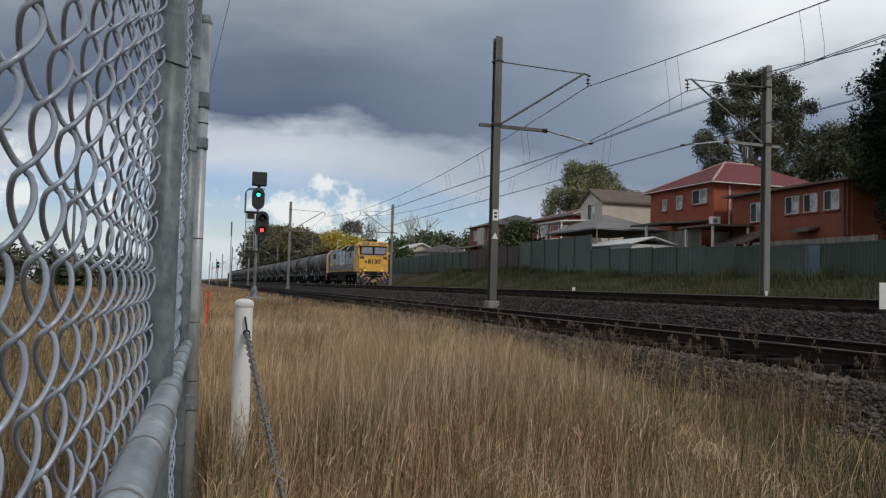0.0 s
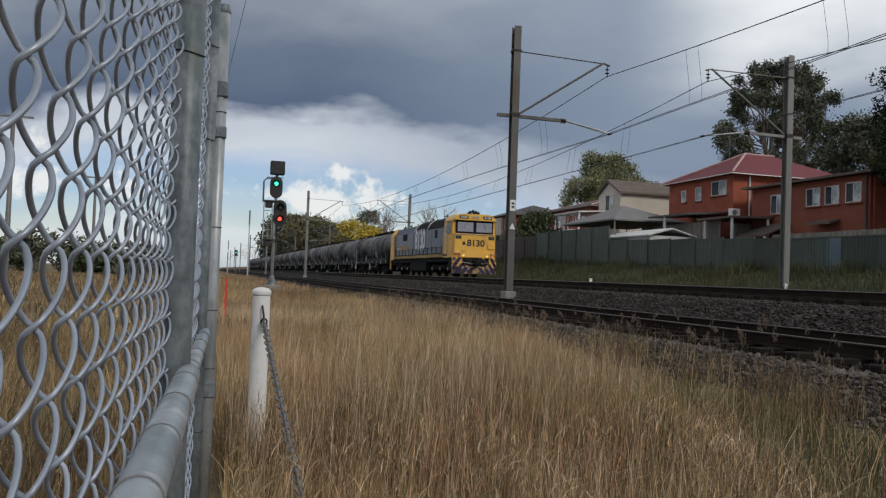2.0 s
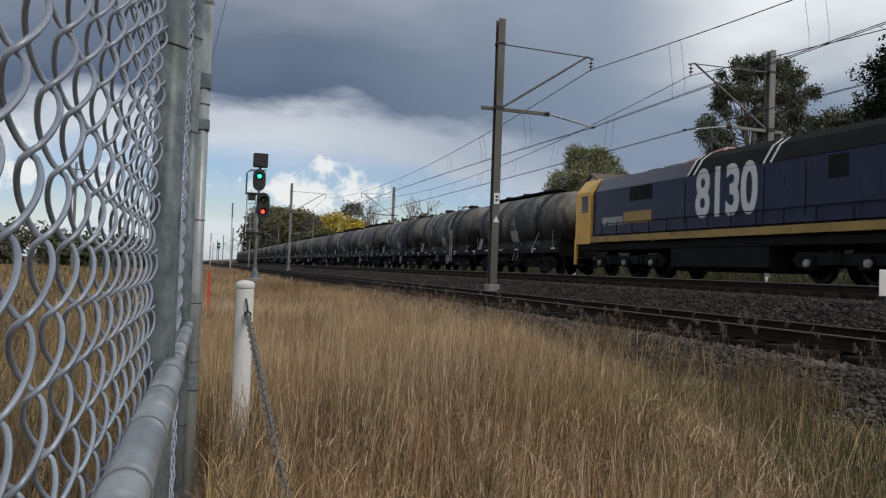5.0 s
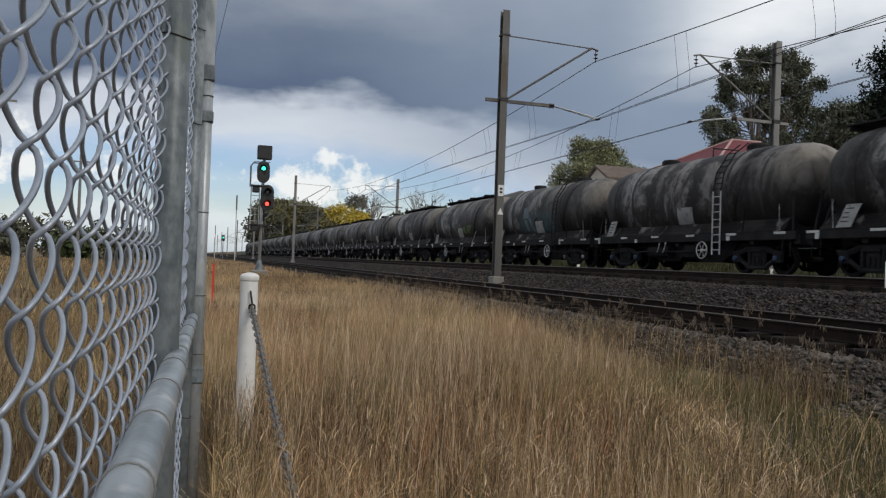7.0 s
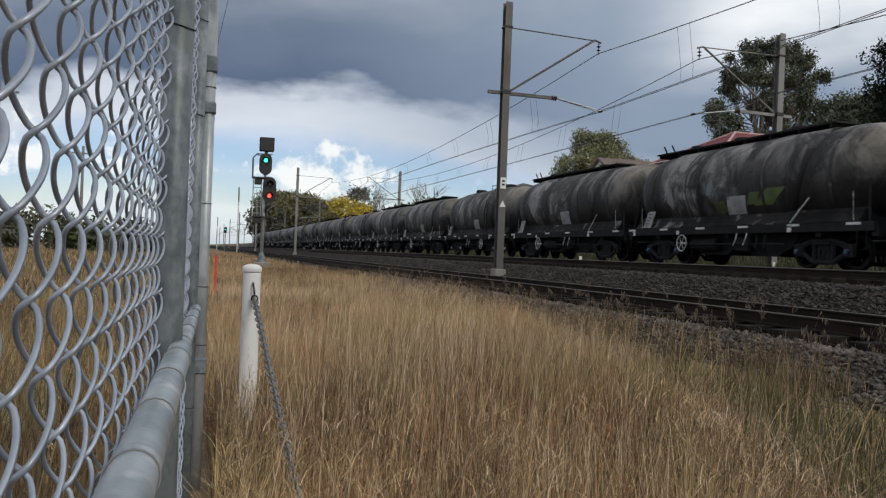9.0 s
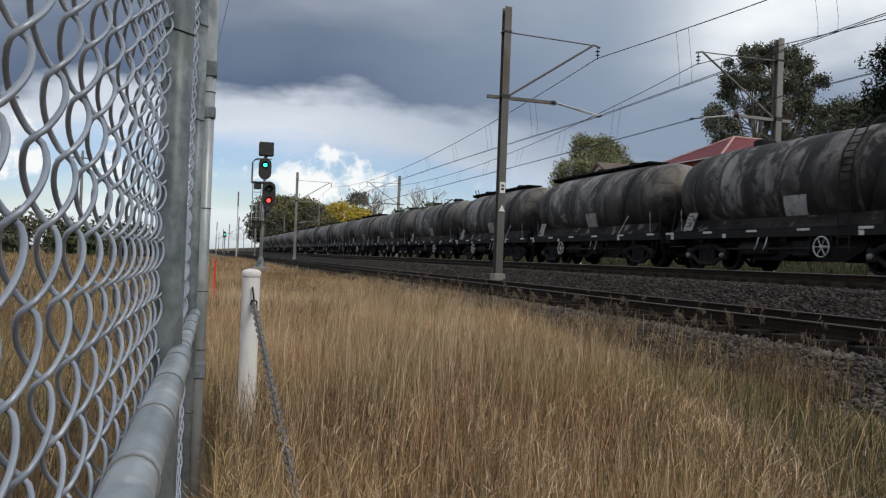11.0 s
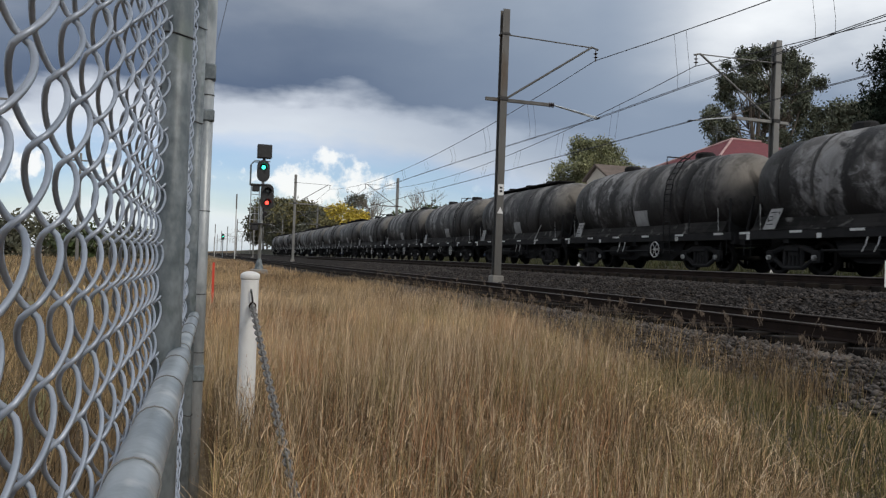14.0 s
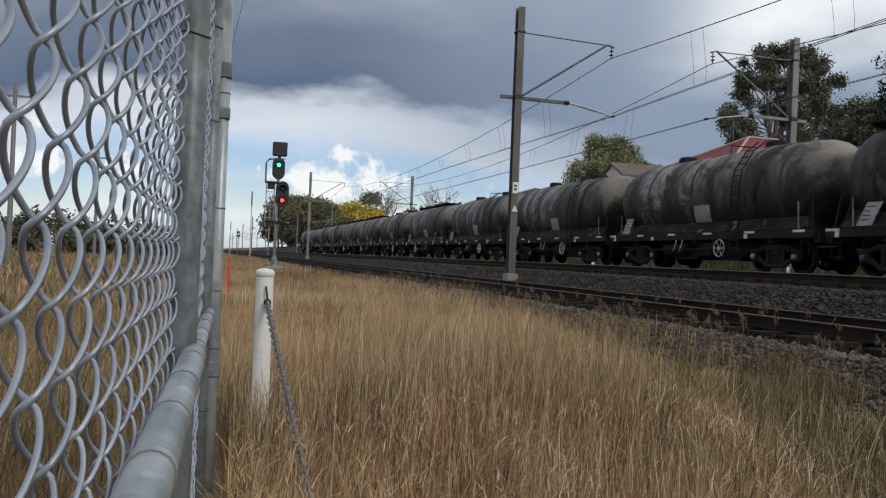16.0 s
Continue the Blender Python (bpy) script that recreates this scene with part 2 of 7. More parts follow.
def finish(name, bm, mat, parent=None, label="", smooth=False):
    me = bpy.data.meshes.new(name)
    bm.to_mesh(me)
    bm.free()
    me.materials.append(mat)
    if smooth:
        for p in me.polygons:
            p.use_smooth = True
    ob = new(name, me)
    if parent is not None:
        ob.parent = parent
    if label:
        tagged(ob, label)
    return ob


def part(name, bm, mat, parent, label="", smooth=False):
    return finish(name, bm, mat, parent, label, smooth)


def thing(name, x, y, z, label, category, group="", rz=0):
    e = new(name)
    e.matrix_basis = pose(x, y, z, 0, 0, rz)
    return tagged(e, label, category, group)


def box(bm, x0, x1, y0, y1, z0, z1, bevel=0.0):
    vs = [bm.verts.new(p) for p in ((x0, y0, z0), (x1, y0, z0), (x1, y1, z0), (x0, y1, z0), (x0, y0, z1), (x1, y0, z1), (x1, y1, z1), (x0, y1, z1))]
    fs = [bm.faces.new([vs[i] for i in f]) for f in ((3, 2, 1, 0), (4, 5, 6, 7), (0, 1, 5, 4), (1, 2, 6, 5), (2, 3, 7, 6), (3, 0, 4, 7))]
    if bevel:
        es = {e for f in fs for e in f.edges}
        bmesh.ops.bevel(bm, geom=list(es), offset=bevel, segments=1, affect="EDGES", profile=0.5)
    return bm


def frame_of(d):
    d = Vector(d).normalized()
    a = Vector((0, 0, 1)) if abs(d.z) < 0.9 else Vector((1, 0, 0))
    u = d.cross(a).normalized()
    return d, u, d.cross(u)


def tube(bm, pts, r, n=8, caps=True):
    """A round bar along points; r may be one radius or a list."""
    pts = [Vector(p) for p in pts]
    rings = []
    u0 = None
    for i, p in enumerate(pts):
        d = (pts[min(i + 1, len(pts) - 1)] - pts[max(i - 1, 0)])
        d, u, v = frame_of(d)
        if u0 is not None:
            u = (u0 - d * u0.dot(d)).normalized()
            v = d.cross(u)
        u0 = u
        rr = r[i] if isinstance(r, (list, tuple)) else r
        rings.append([bm.verts.new(p + (u * math.cos(2 * math.pi * k / n) + v * math.sin(2 * math.pi * k / n)) * rr) for k in range(n)])
    for a, b in zip(rings, rings[1:]):
        for k in range(n):
            bm.faces.new((a[k], a[(k + 1) % n], b[(k + 1) % n], b[k]))
    if caps:
        bm.faces.new(rings[0][::-1])
        bm.faces.new(rings[-1])
    return bm


def prism(bm, outline, axis, a, b):
    """Extrude a 2D outline (list of pairs) along an axis from a to b; pairs fill the other two axes in order."""
    def p3(p, t):
        return {"x": (t, p[0], p[1]), "y": (p[0], t, p[1]), "z": (p[0], p[1], t)}[axis]
    va, vb = [bm.verts.new(p3(p, a)) for p in outline], [bm.verts.new(p3(p, b)) for p in outline]
    n = len(outline)
    bm.faces.new(va)
    bm.faces.new(vb[::-1])
    for i in range(n):
        bm.faces.new((va[i], vb[i], vb[(i + 1) % n], va[(i + 1) % n]))
    bmesh.ops.recalc_face_normals(bm, faces=bm.faces)
    return bm


def loft(bm, rings, close=True, caps=True):
    vs = [[bm.verts.new(p) for p in r] for r in rings]
    n = len(vs[0])
    for a, b in zip(vs, vs[1:]):
        for k in range(n if close else n - 1):
            bm.faces.new((a[k], a[(k + 1) % n], b[(k + 1) % n], b[k]))
    if caps:
        bm.faces.new(vs[0][::-1])
        bm.faces.new(vs[-1])
    bmesh.ops.recalc_face_normals(bm, faces=bm.faces)
    return bm


def B():
    return bmesh.new()


def soup(name, verts, faces, mat, kind="stuff", label="", category="", smooth=False, parent=None):
    me = bpy.data.meshes.new(name)
    verts, faces = np.asarray(verts, np.float32), np.asarray(faces, np.int32)
    n = faces.shape[1]
    me.vertices.add(len(verts))
    me.vertices.foreach_set("co", verts.ravel())
    me.loops.add(faces.size)
    me.loops.foreach_set("vertex_index", faces.ravel())
    me.polygons.add(len(faces))
    me.polygons.foreach_set("loop_start", np.arange(0, faces.size, n, dtype=np.int32))
    if smooth:
        me.polygons.foreach_set("use_smooth", np.ones(len(faces), dtype=bool))
    me.update(calc_edges=True)
    me.validate()
    me.materials.append(mat)
    ob = new(name, me)
    if parent is not None:
        ob.parent = parent
    return tagged(ob, label, category, kind=kind)


rng = np.random.default_rng(7)
# ---------------------------------------------------------------- ground and track beds


def ground_z(x, y):
    """Height of the land: flat by the camera, banks up behind the main line, houses on a terrace."""
    x, y = np.asarray(x, float), np.asarray(y, float)
    z = np.interp(x, [-400, -60, -3, 4.4, 5.2, 9.2, 11.4, 19.6, 20.4, 21.5, 25.0, 27.0, 31.0, 45, 120, 400],
                  [-1.5, -0.3, 0.0, 0.0, 0.10, 0.30, 0.72, 0.85, 0.95, 1.15, 1.9, 2.3, 2.7, 3.4, 4.5, 6])
    rise = np.clip((y - 35) / 25, 0, 1) * np.clip((x - 21.5) / 3.0, 0, 1) * 0.75
    return z + rise * (x < 60)


def build_ground():
    xs = np.unique(np.concatenate([np.linspace(-1500, -80, 12), np.linspace(-80, -5, 24), np.linspace(-5, 6, 45), np.linspace(6, 34, 57), np.linspace(35, 120, 25), np.linspace(130, 1500, 12)]))
    ys = np.unique(np.concatenate([np.linspace(-1500, -40, 10), np.linspace(-40, 0, 12), np.linspace(0, 12, 41), np.linspace(12, 100, 60), np.linspace(100, 400, 30), np.linspace(420, 2500, 14)]))
    gx, gy = np.meshgrid(xs, ys)
    gz = ground_z(gx, gy)
    near = (abs(gx) < 6) & (gy < 60)
    gz = gz + near * 0.03 * np.sin(gx * 2.1 + gy * 1.3) * np.cos(gy * 0.9 - gx)
    v = np.stack([gx, gy, gz], -1).reshape(-1, 3)
    nx, ny = len(xs), len(ys)
    i = (np.arange(ny - 1)[:, None] * nx + np.arange(nx - 1)[None]).ravel()
    f = np.stack([i, i + 1, i + nx + 1, i + nx], 1)
    soup("ground", v, f, FIELD, "structure", "dry straw-coloured grassland beside the railway", "ground", smooth=True)


def build_bank():
    xs, ys = np.linspace(20.55, 33, 26), np.concatenate([np.linspace(-60, 110, 60), np.linspace(115, 500, 30)])
    gx, gy = np.meshgrid(xs, ys)
    v = np.stack([gx, gy, ground_z(gx, gy) + .04 + .05 * np.sin(gx * 3 + gy * 1.7) * np.cos(gy * .8)], -1).reshape(-1, 3)
    i = (np.arange(len(ys) - 1)[:, None] * len(xs) + np.arange(len(xs) - 1)[None]).ravel()
    soup("weedy_bank", v, np.stack([i, i + 1, i + len(xs) + 1, i + len(xs)], 1), BANK_SOIL, "structure", "weedy earth bank between the line and the gardens", "bank", smooth=True)


def build_beds():
    def bed(name, outline, label):
        bm = B()
        prism(bm, outline, "y", -60, 700)
        tagged(finish(name, bm, BALLAST_BED), label, "track bed", kind="structure")
    bed("siding_bed", [(5.0, 0.02), (6.2, 0.33), (6.85, 0.35), (7.05, 0.36), (7.3, 0.44), (9.2, 0.44), (9.9, 0.50), (9.9, -0.5), (5.0, -0.5)], "grey crushed-stone bed under the siding")
    bed("main_line_bed", [(9.92, 0.50), (11.2, 0.84), (11.9, 0.87), (12.3, 0.88), (12.7, 0.97), (18.7, 1.0), (19.6, 0.9), (20.6, 0.8), (20.6, -0.5), (9.92, -0.5)], "grey crushed-stone bed under the main tracks")


RAIL_PROFILE = [(-.07, 0), (.07, 0), (.07, .012), (.010, .03), (.010, .125), (.036, .135), (.036, .155), (-.036, .155), (-.036, .135), (-.010, .125), (-.010, .03), (-.07, .012)]
RAIL_CAP = [(-.033, .1555), (.033, .1555), (.028, .165), (-.028, .165)]


def build_track(name, cx, top, label):
    tr = tagged(new(name), label, "railway track", kind="structure")
    for side in (-1, 1):
        bm = B()
        prism(bm, [(cx + side * .752 + a, top - .165 + b) for a, b in RAIL_PROFILE], "y", -60, 700)
        rail = part("rail", bm, RAIL_RUST, tr)
        bm = B()
        prism(bm, [(cx + side * .752 + a, top - .165 + b) for a, b in RAIL_CAP], "y", -60, 700)
        part("rail_head", bm, RAIL_DULL if cx == SIDING else RAIL_TOP, rail, "steel running surface")
    bm = B()
    box(bm, -1.25, 1.25, -.115, .115, -.14, 0, .012)
    me = None
    for k in range(150):
        y = -4 + k * .62
        if me is None:
            ob = part("sleeper", bm, SLEEPER, tr)
            me = ob.data
        else:
            ob = new("sleeper", me)
            ob.parent = tr
        ob.matrix_basis = pose(cx + rng.normal(0, .015), y, top - .168 + rng.normal(0, .004), 0, 0, rng.normal(0, .6))


# ---------------------------------------------------------------- overhead line


def h_beam(bm, x, y, z0, z1, w=.25, d=.27, t=.022):
    o = [(-w / 2, -d / 2), (w / 2, -d / 2), (w / 2, -d / 2 + t), (t / 2, -d / 2 + t), (t / 2, d / 2 - t), (w / 2, d / 2 - t), (w / 2, d / 2), (-w / 2, d / 2),
         (-w / 2, d / 2 - t), (-t / 2, d / 2 - t), (-t / 2, -d / 2 + t), (-w / 2, -d / 2 + t)]
    prism(bm, [(x + a, y + b) for a, b in o], "z", z0, z1)


def disc_stack(bm, x, y, z, n=3, r=.085, step=.13):
    for k in range(n):
        zz = z - k * step
        tube(bm, [(x, y, zz), (x, y, zz - .02), (x, y, zz - .05)], [.03, r, .035], 12)
    tube(bm, [(x, y, z + .12), (x, y, z - n * step - .05)], .018, 6)


def build_mast(y, x, side, base_z, top_z, reach, lean=0.0, signs=False, steel=None):
    """side: +1 the arms point to +x."""
    steel = steel or MAST_STEEL
    m = thing("overhead_line_mast", x, y, base_z, "weathered grey steel mast with arms carrying the overhead wires", "mast", "overhead line masts")
    m.matrix_basis = pose(x, y, base_z, 0, lean, 0)
    h = top_z - base_z
    bm = B()
    h_beam(bm, 0, 0, 0, h)
    part("column", bm, steel, m)
    bm = B()
    box(bm, -.21, .21, -.21, .21, -.9, .0, .03)
    part("footing", bm, CONCRETE, m, "rough concrete footing")
    z_tie, z_strut, z_arm = h - .85, h - 3.05, h - 3.12
    tip = side * reach
    bm = B()
    tube(bm, [(side * .15, 0, z_tie), (tip * .96, 0, z_tie - .07)], .022, 6)
    part("tie_rod", bm, steel, m)
    bm = B()
    tube(bm, [(side * .15, 0, z_strut), (tip * .93, 0, z_tie - .05), (tip, 0, z_tie - .12)], .038, 8)
    part("strut", bm, steel, m)
    bm = B()
    disc_stack(bm, tip * .975, 0, z_tie - .24, 2)
    part("insulator", bm, INSULATOR, m, "stack of brown insulator discs")
    bm = B()
    prism(bm, [(-.05, z_arm - .055), (.05, z_arm - .055), (.05, z_arm + .055), (-.05, z_arm + .055)], "x", -side * .62, side * 1.75)
    part("bracket_arm", bm, steel, m)
    for z in (z_tie, z_strut, z_arm):
        bm = B()
        box(bm, -.155, .155, -.16, .16, z - .035, z + .035, .01)
        part("clamp", bm, DARK_STEEL, m)
    bm = B()
    for k in range(3):
        xx = side * (1.76 + k * .07)
        tube(bm, [(xx, 0, z_arm), (xx + side * .02, 0, z_arm), (xx + side * .05, 0, z_arm)], [.04, .095, .04], 12)
    part("insulator", bm, INSULATOR, m, "stack of brown insulator discs")
    bm = B()
    for dy in (-.08, .08):
        tube(bm, [(side * 1.97, dy * .3, z_arm), (tip * 1.02, dy, z_arm - .30)], .022, 6)
    part("registration_arm", bm, GALV_BRIGHT, m, "bright steel registration rods")
    bm = B()
    box(bm, tip * 1.02 - .05, tip * 1.02 + .05, -.10, .10, z_arm - .335, z_arm - .275, .01)
    part("wire_clamp", bm, DARK_STEEL, m)
    if signs:
        bm = B()
        box(bm, -.10, .10, -.166, -.156, 2.75, 3.13)
        pl = part("number_plate", bm, WHITE_PAINT, m, "small white plate with dark bars")
        for zz in (2.85, 2.97):
            bm = B()
            box(bm, -.05, .05, -.171, -.167, zz, zz + .07)
            part("bar", bm, BLACK_PAINT, pl)
        bm = B()
        prism(bm, [(-.11, 2.12), (.11, 2.12), (0, 2.34)], "y", -.172, -.160)
        part("warning_plate", bm, WHITE_PAINT, m, "small white triangular plate")
    return (x + tip * .975, y, base_z + z_tie - .52), (x + tip * 1.02, y, base_z + z_arm - .31)


def build_masts():
    near, far = [], []
    for k in range(-1, 8):
        y = 25.1 + 60.2 * k
        near.append(build_mast(y, MAST_NEAR + (.2 if k > 0 else 0), 1, .76, 9.93, 3.62 if k != 1 else 3.8, lean=0.1, signs=(k == 0), steel=MAST_BROWN if k == 0 else None))
        far.append(build_mast(24.7 + 58.6 * k, MAST_FAR, -1, 1.15, 10.06, 3.68, lean=0.4))
    return near, far


def wire(name, pts, r, label):
    bm = B()
    tube(bm, pts, r, 6, False)
    tagged(finish(name, bm, CABLE), label, "overhead wire")


def sag(a, b, s, n=17):
    return [tuple(Vector(a).lerp(Vector(b), k / (n - 1)) - Vector((0, 0, 4 * s * (k / (n - 1)) * (1 - k / (n - 1))))) for k in range(n)]


def build_wires(near, far):
    for row, which in ((near, "near"), (far, "far")):
        for (c0, k0), (c1, k1) in zip(row, row[1:]):
            sg, droop = (1.15, -.25) if which == "near" else (1.4, .06)
            wire("catenary_wire", sag(c0, c1, sg), .014, "dark sagging carrier wire of the overhead line")
            for dx in (-.05, .05):
                wire("contact_wire", sag((k0[0] + dx, k0[1], k0[2]), (k1[0] + dx, k1[1], k1[2]), droop), .010, "dark straight contact wire over the track")
            bm = B()
            for j in range(2, 22):
                f = (j // 2) / 11 + (.0 if j % 2 else .010)
                top, bot = Vector(c0).lerp(Vector(c1), f) - Vector((0, 0, 4 * sg * f * (1 - f))), Vector(k0).lerp(Vector(k1), f) - Vector((0, 0, 4 * droop * f * (1 - f)))
                if top.z - bot.z > .15:
                    zig = [bot + Vector((.05 * (-1) ** q, .05 * (-1) ** q, .06 + .07 * q)) for q in range(5)][::-1] if top.z - bot.z > .7 else []
                    tube(bm, [top, *zig, bot], .006, 4)
            tagged(finish("wire_droppers", bm, CABLE), "thin vertical droppers between the overhead wires", "dropper", kind="stuff")
# ---------------------------------------------------------------- train


def tank_material(name="sooty_dusty_tank", spray=None):
    """Soot-black steel under broad cement smears that run down the flanks, dustier on top."""
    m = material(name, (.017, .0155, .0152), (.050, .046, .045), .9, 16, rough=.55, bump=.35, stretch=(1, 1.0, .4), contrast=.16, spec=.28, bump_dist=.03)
    nt = m.node_tree
    N, L = nt.nodes.new, nt.links.new
    b = nt.nodes["Principled BSDF"]
    old = b.inputs["Base Color"].links[0].from_socket
    tc, sep, oi = N("ShaderNodeTexCoord"), N("ShaderNodeSeparateXYZ"), N("ShaderNodeObjectInfo")
    L(tc.outputs["Object"], sep.inputs[0])

    def noise(scale, stretch, detail, rough, shift, warp=0.0):
        mp, add, mul, n = N("ShaderNodeMapping"), N("ShaderNodeVectorMath"), N("ShaderNodeMath"), N("ShaderNodeTexNoise")
        mp.inputs["Scale"].default_value = stretch
        add.operation, mul.operation = "ADD", "MULTIPLY"
        mul.inputs[1].default_value = shift
        n.inputs["Scale"].default_value, n.inputs["Detail"].default_value, n.inputs["Roughness"].default_value, n.inputs["Distortion"].default_value = scale, detail, rough, warp
        L(tc.outputs["Object"], mp.inputs[0]), L(mp.outputs[0], add.inputs[0]), L(oi.outputs["Random"], mul.inputs[0]), L(mul.outputs[0], add.inputs[1]), L(add.outputs[0], n.inputs["Vector"])
        return n.outputs[0]

    def rng_(v, a, b2, c, d):
        r = N("ShaderNodeMapRange")
        r.interpolation_type = "SMOOTHSTEP"
        for k, q in enumerate((a, b2, c, d)):
            r.inputs[k + 1].default_value = q
        L(v, r.inputs[0])
        return r.outputs[0]

    def maths(op, a, b2):
        q = N("ShaderNodeMath")
        q.operation = op
        for k, v in enumerate((a, b2)):
            if isinstance(v, (int, float)):
                q.inputs[k].default_value = v
            else:
                L(v, q.inputs[k])
        return q.outputs[0]

    def over(base, colour, fac):
        x = N("ShaderNodeMix")
        x.data_type = "RGBA"
        x.inputs[7].default_value = (*colour, 1)
        L(fac, x.inputs[0]), L(base, x.inputs[6])
        return x.outputs[2]
    y, z = sep.outputs[1], sep.outputs[2]
    patch = noise(.55, (1, 1, .9), 6, .65, 61.0, 1.0)
    blotch = noise(1.15, (1, 1, .75), 7, .68, 23.0, 1.3)
    flake = noise(2.6, (1, .8, 1), 7, .7, 83.0, 1.6)
    streak = noise(2.0, (1, 1.3, .2), 6, .7, 47.0, .7)
    warp = maths("MULTIPLY", maths("SUBTRACT", blotch, .5), 2.2)
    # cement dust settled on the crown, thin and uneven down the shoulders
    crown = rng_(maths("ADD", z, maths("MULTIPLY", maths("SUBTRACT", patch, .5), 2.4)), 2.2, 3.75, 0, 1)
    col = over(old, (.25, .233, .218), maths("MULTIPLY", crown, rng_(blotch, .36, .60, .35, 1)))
    # cooler grey smears toward the trailing half of the barrel, with broken edges
    rearward = rng_(maths("ADD", y, maths("MULTIPLY", maths("SUBTRACT", patch, .5), 9.0)), 3.2, 8.6, .05, 1)
    col = over(col, (.30, .295, .295), maths("MULTIPLY", rearward, maths("MULTIPLY", rng_(blotch, .42, .58, 0, 1), rng_(streak, .34, .62, .45, 1))))
    col = over(col, (.40, .40, .405), maths("MULTIPLY", rng_(flake, .53, .66, 0, .45), maths("MULTIPLY", rearward, rng_(patch, .42, .54, 0, 1))))
    # soot washed down at the stiffening rings
    ring = N("ShaderNodeMath")
    ring.operation = "PINGPONG"
    ring.inputs[1].default_value = 1.22
    L(maths("ADD", y, warp), ring.inputs[0])
    col = over(col, (.0115, .0105, .0105), maths("MULTIPLY", rng_(ring.outputs[0], .12, .55, 1, 0), rng_(patch, .36, .48, .35, 1)))
    col = over(col, (.021, .0192, .0178), rng_(maths("ADD", z, warp), 1.45, 2.5, .8, 0))            # dark brown, stronger towards the belly
    cloud = noise(.42, (1, 1, .55), 5, .6, 31.0, 1.8)
    col = over(col, (.0145, .0125, .0125), maths("MULTIPLY", rng_(cloud, .49, .57, 0, .9), rng_(flake, .36, .52, .55, 1)))   # broad soot clouds
    rear = maths("ADD", y, maths("MULTIPLY", maths("SUBTRACT", streak, .5), 2.5))
    col = over(col, (.012, .0112, .0105), rng_(rear, 9.3, 10.2, 0, .85))                 # shade of the trailing end section, painted dark
    dome = maths("MULTIPLY", rng_(rear, .6, 1.6, .66, 0), rng_(maths("ADD", z, maths("MULTIPLY", warp, .5)), 2.1, 3.3, 0, 1))   # dust plus light painted onto the leading dome's upper part
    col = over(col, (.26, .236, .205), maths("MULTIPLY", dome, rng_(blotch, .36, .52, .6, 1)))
    if spray:
        colour, y0, y1, z0, z1 = spray
        field = maths("MULTIPLY", maths("MULTIPLY", rng_(maths("ADD", y, warp), y0 - .3, y0 + .3, 0, 1), rng_(maths("ADD", y, warp), y1 - .3, y1 + .3, 1, 0)),
                      maths("MULTIPLY", rng_(z, z0 - .12, z0 + .12, 0, 1), rng_(maths("ADD", z, maths("MULTIPLY", warp, .3)), z1 - .25, z1 + .15, 1, 0)))
        col = over(col, colour, maths("MULTIPLY", field, rng_(flake, .36, .60, .35, .95)))
    L(col, b.inputs["Base Color"])
    return m


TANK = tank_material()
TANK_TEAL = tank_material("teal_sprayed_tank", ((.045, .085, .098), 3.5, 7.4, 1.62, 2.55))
BAND_SOOT = material("sooty_band_steel", (.010, .0095, .009), (.035, .032, .03), 1.5, 14, rough=.6, bump=.2, c3=(.11, .10, .09))
LEDGE = material("cement_dusted_ledge", (.008, .0075, .007), (.030, .028, .027), 1.1, 9, rough=.8, bump=.2, c3=(.22, .21, .20), contrast=.10, spec=.2)
WAGON_FRAME = material("grimy_wagon_frame", (.016, .016, .0168), (.032, .0315, .0325), 2, 25, rough=.9, bump=.15, spec=.2)
WHEEL_STEEL = material("wheel_steel", (.012, .0115, .011), (.026, .0245, .024), 4, 40, rough=.85, metal=.1, spec=.15, bump=.05)
DIRTY_WHITE = material("dirty_white_paint", (.50, .50, .49), (.74, .74, .73), 3, 30, rough=.6, bump=.05, c3=(.25, .24, .23))
BEARING_BLUE = material("blue_bearing_cap", (.03, .06, .13), (.05, .09, .18), 6, 40, rough=.5, bump=.05, c3=(.05, .05, .06))
GRAFFITI_DULL = material("sooty_green_spray_paint", (.035, .042, .014), (.085, .095, .025), 2, 20, rough=.6, bump=.03, c3=(.015, .015, .012))
GRAFFITI_GREEN = material("green_spray_paint", (.05, .078, .022), (.125, .175, .05), 2, 20, rough=.6, bump=.03, c3=(.04, .045, .02))
PLATE_GREY = material("dulled_grey_plate", (.26, .26, .26), (.48, .48, .475), 3, 20, rough=.7, bump=.05, c3=(.06, .058, .055))
PANEL_WHITE = material("faded_white_panel", (.26, .26, .26), (.42, .42, .42), 3, 20, rough=.7, bump=.05, c3=(.16, .155, .15))
CAP_WHITE = material("scuffed_white_cap", (.16, .16, .16), (.48, .48, .47), 9, 40, rough=.7, bump=.05, contrast=.1)
TEAL_PALE = material("pale_teal_spray_paint", (.09, .13, .15), (.19, .23, .25), 1.2, 9, rough=.6, bump=.03, c3=(.04, .05, .06))
TEAL_SPRAY = material("teal_spray_paint", (.02, .045, .055), (.07, .12, .135), 1.2, 9, rough=.6, bump=.03, c3=(.02, .02, .022), contrast=.1)
RUST_RED = material("rust_red_fittings", (.11, .035, .022), (.22, .08, .045), 8, 40, rough=.7, bump=.05)
PLOUGH_MUD = material("muddy_plough_paint", (.09, .06, .04), (.48, .34, .15), 2.2, 12, rough=.8, bump=.1, c3=(.03, .026, .03), contrast=.1)
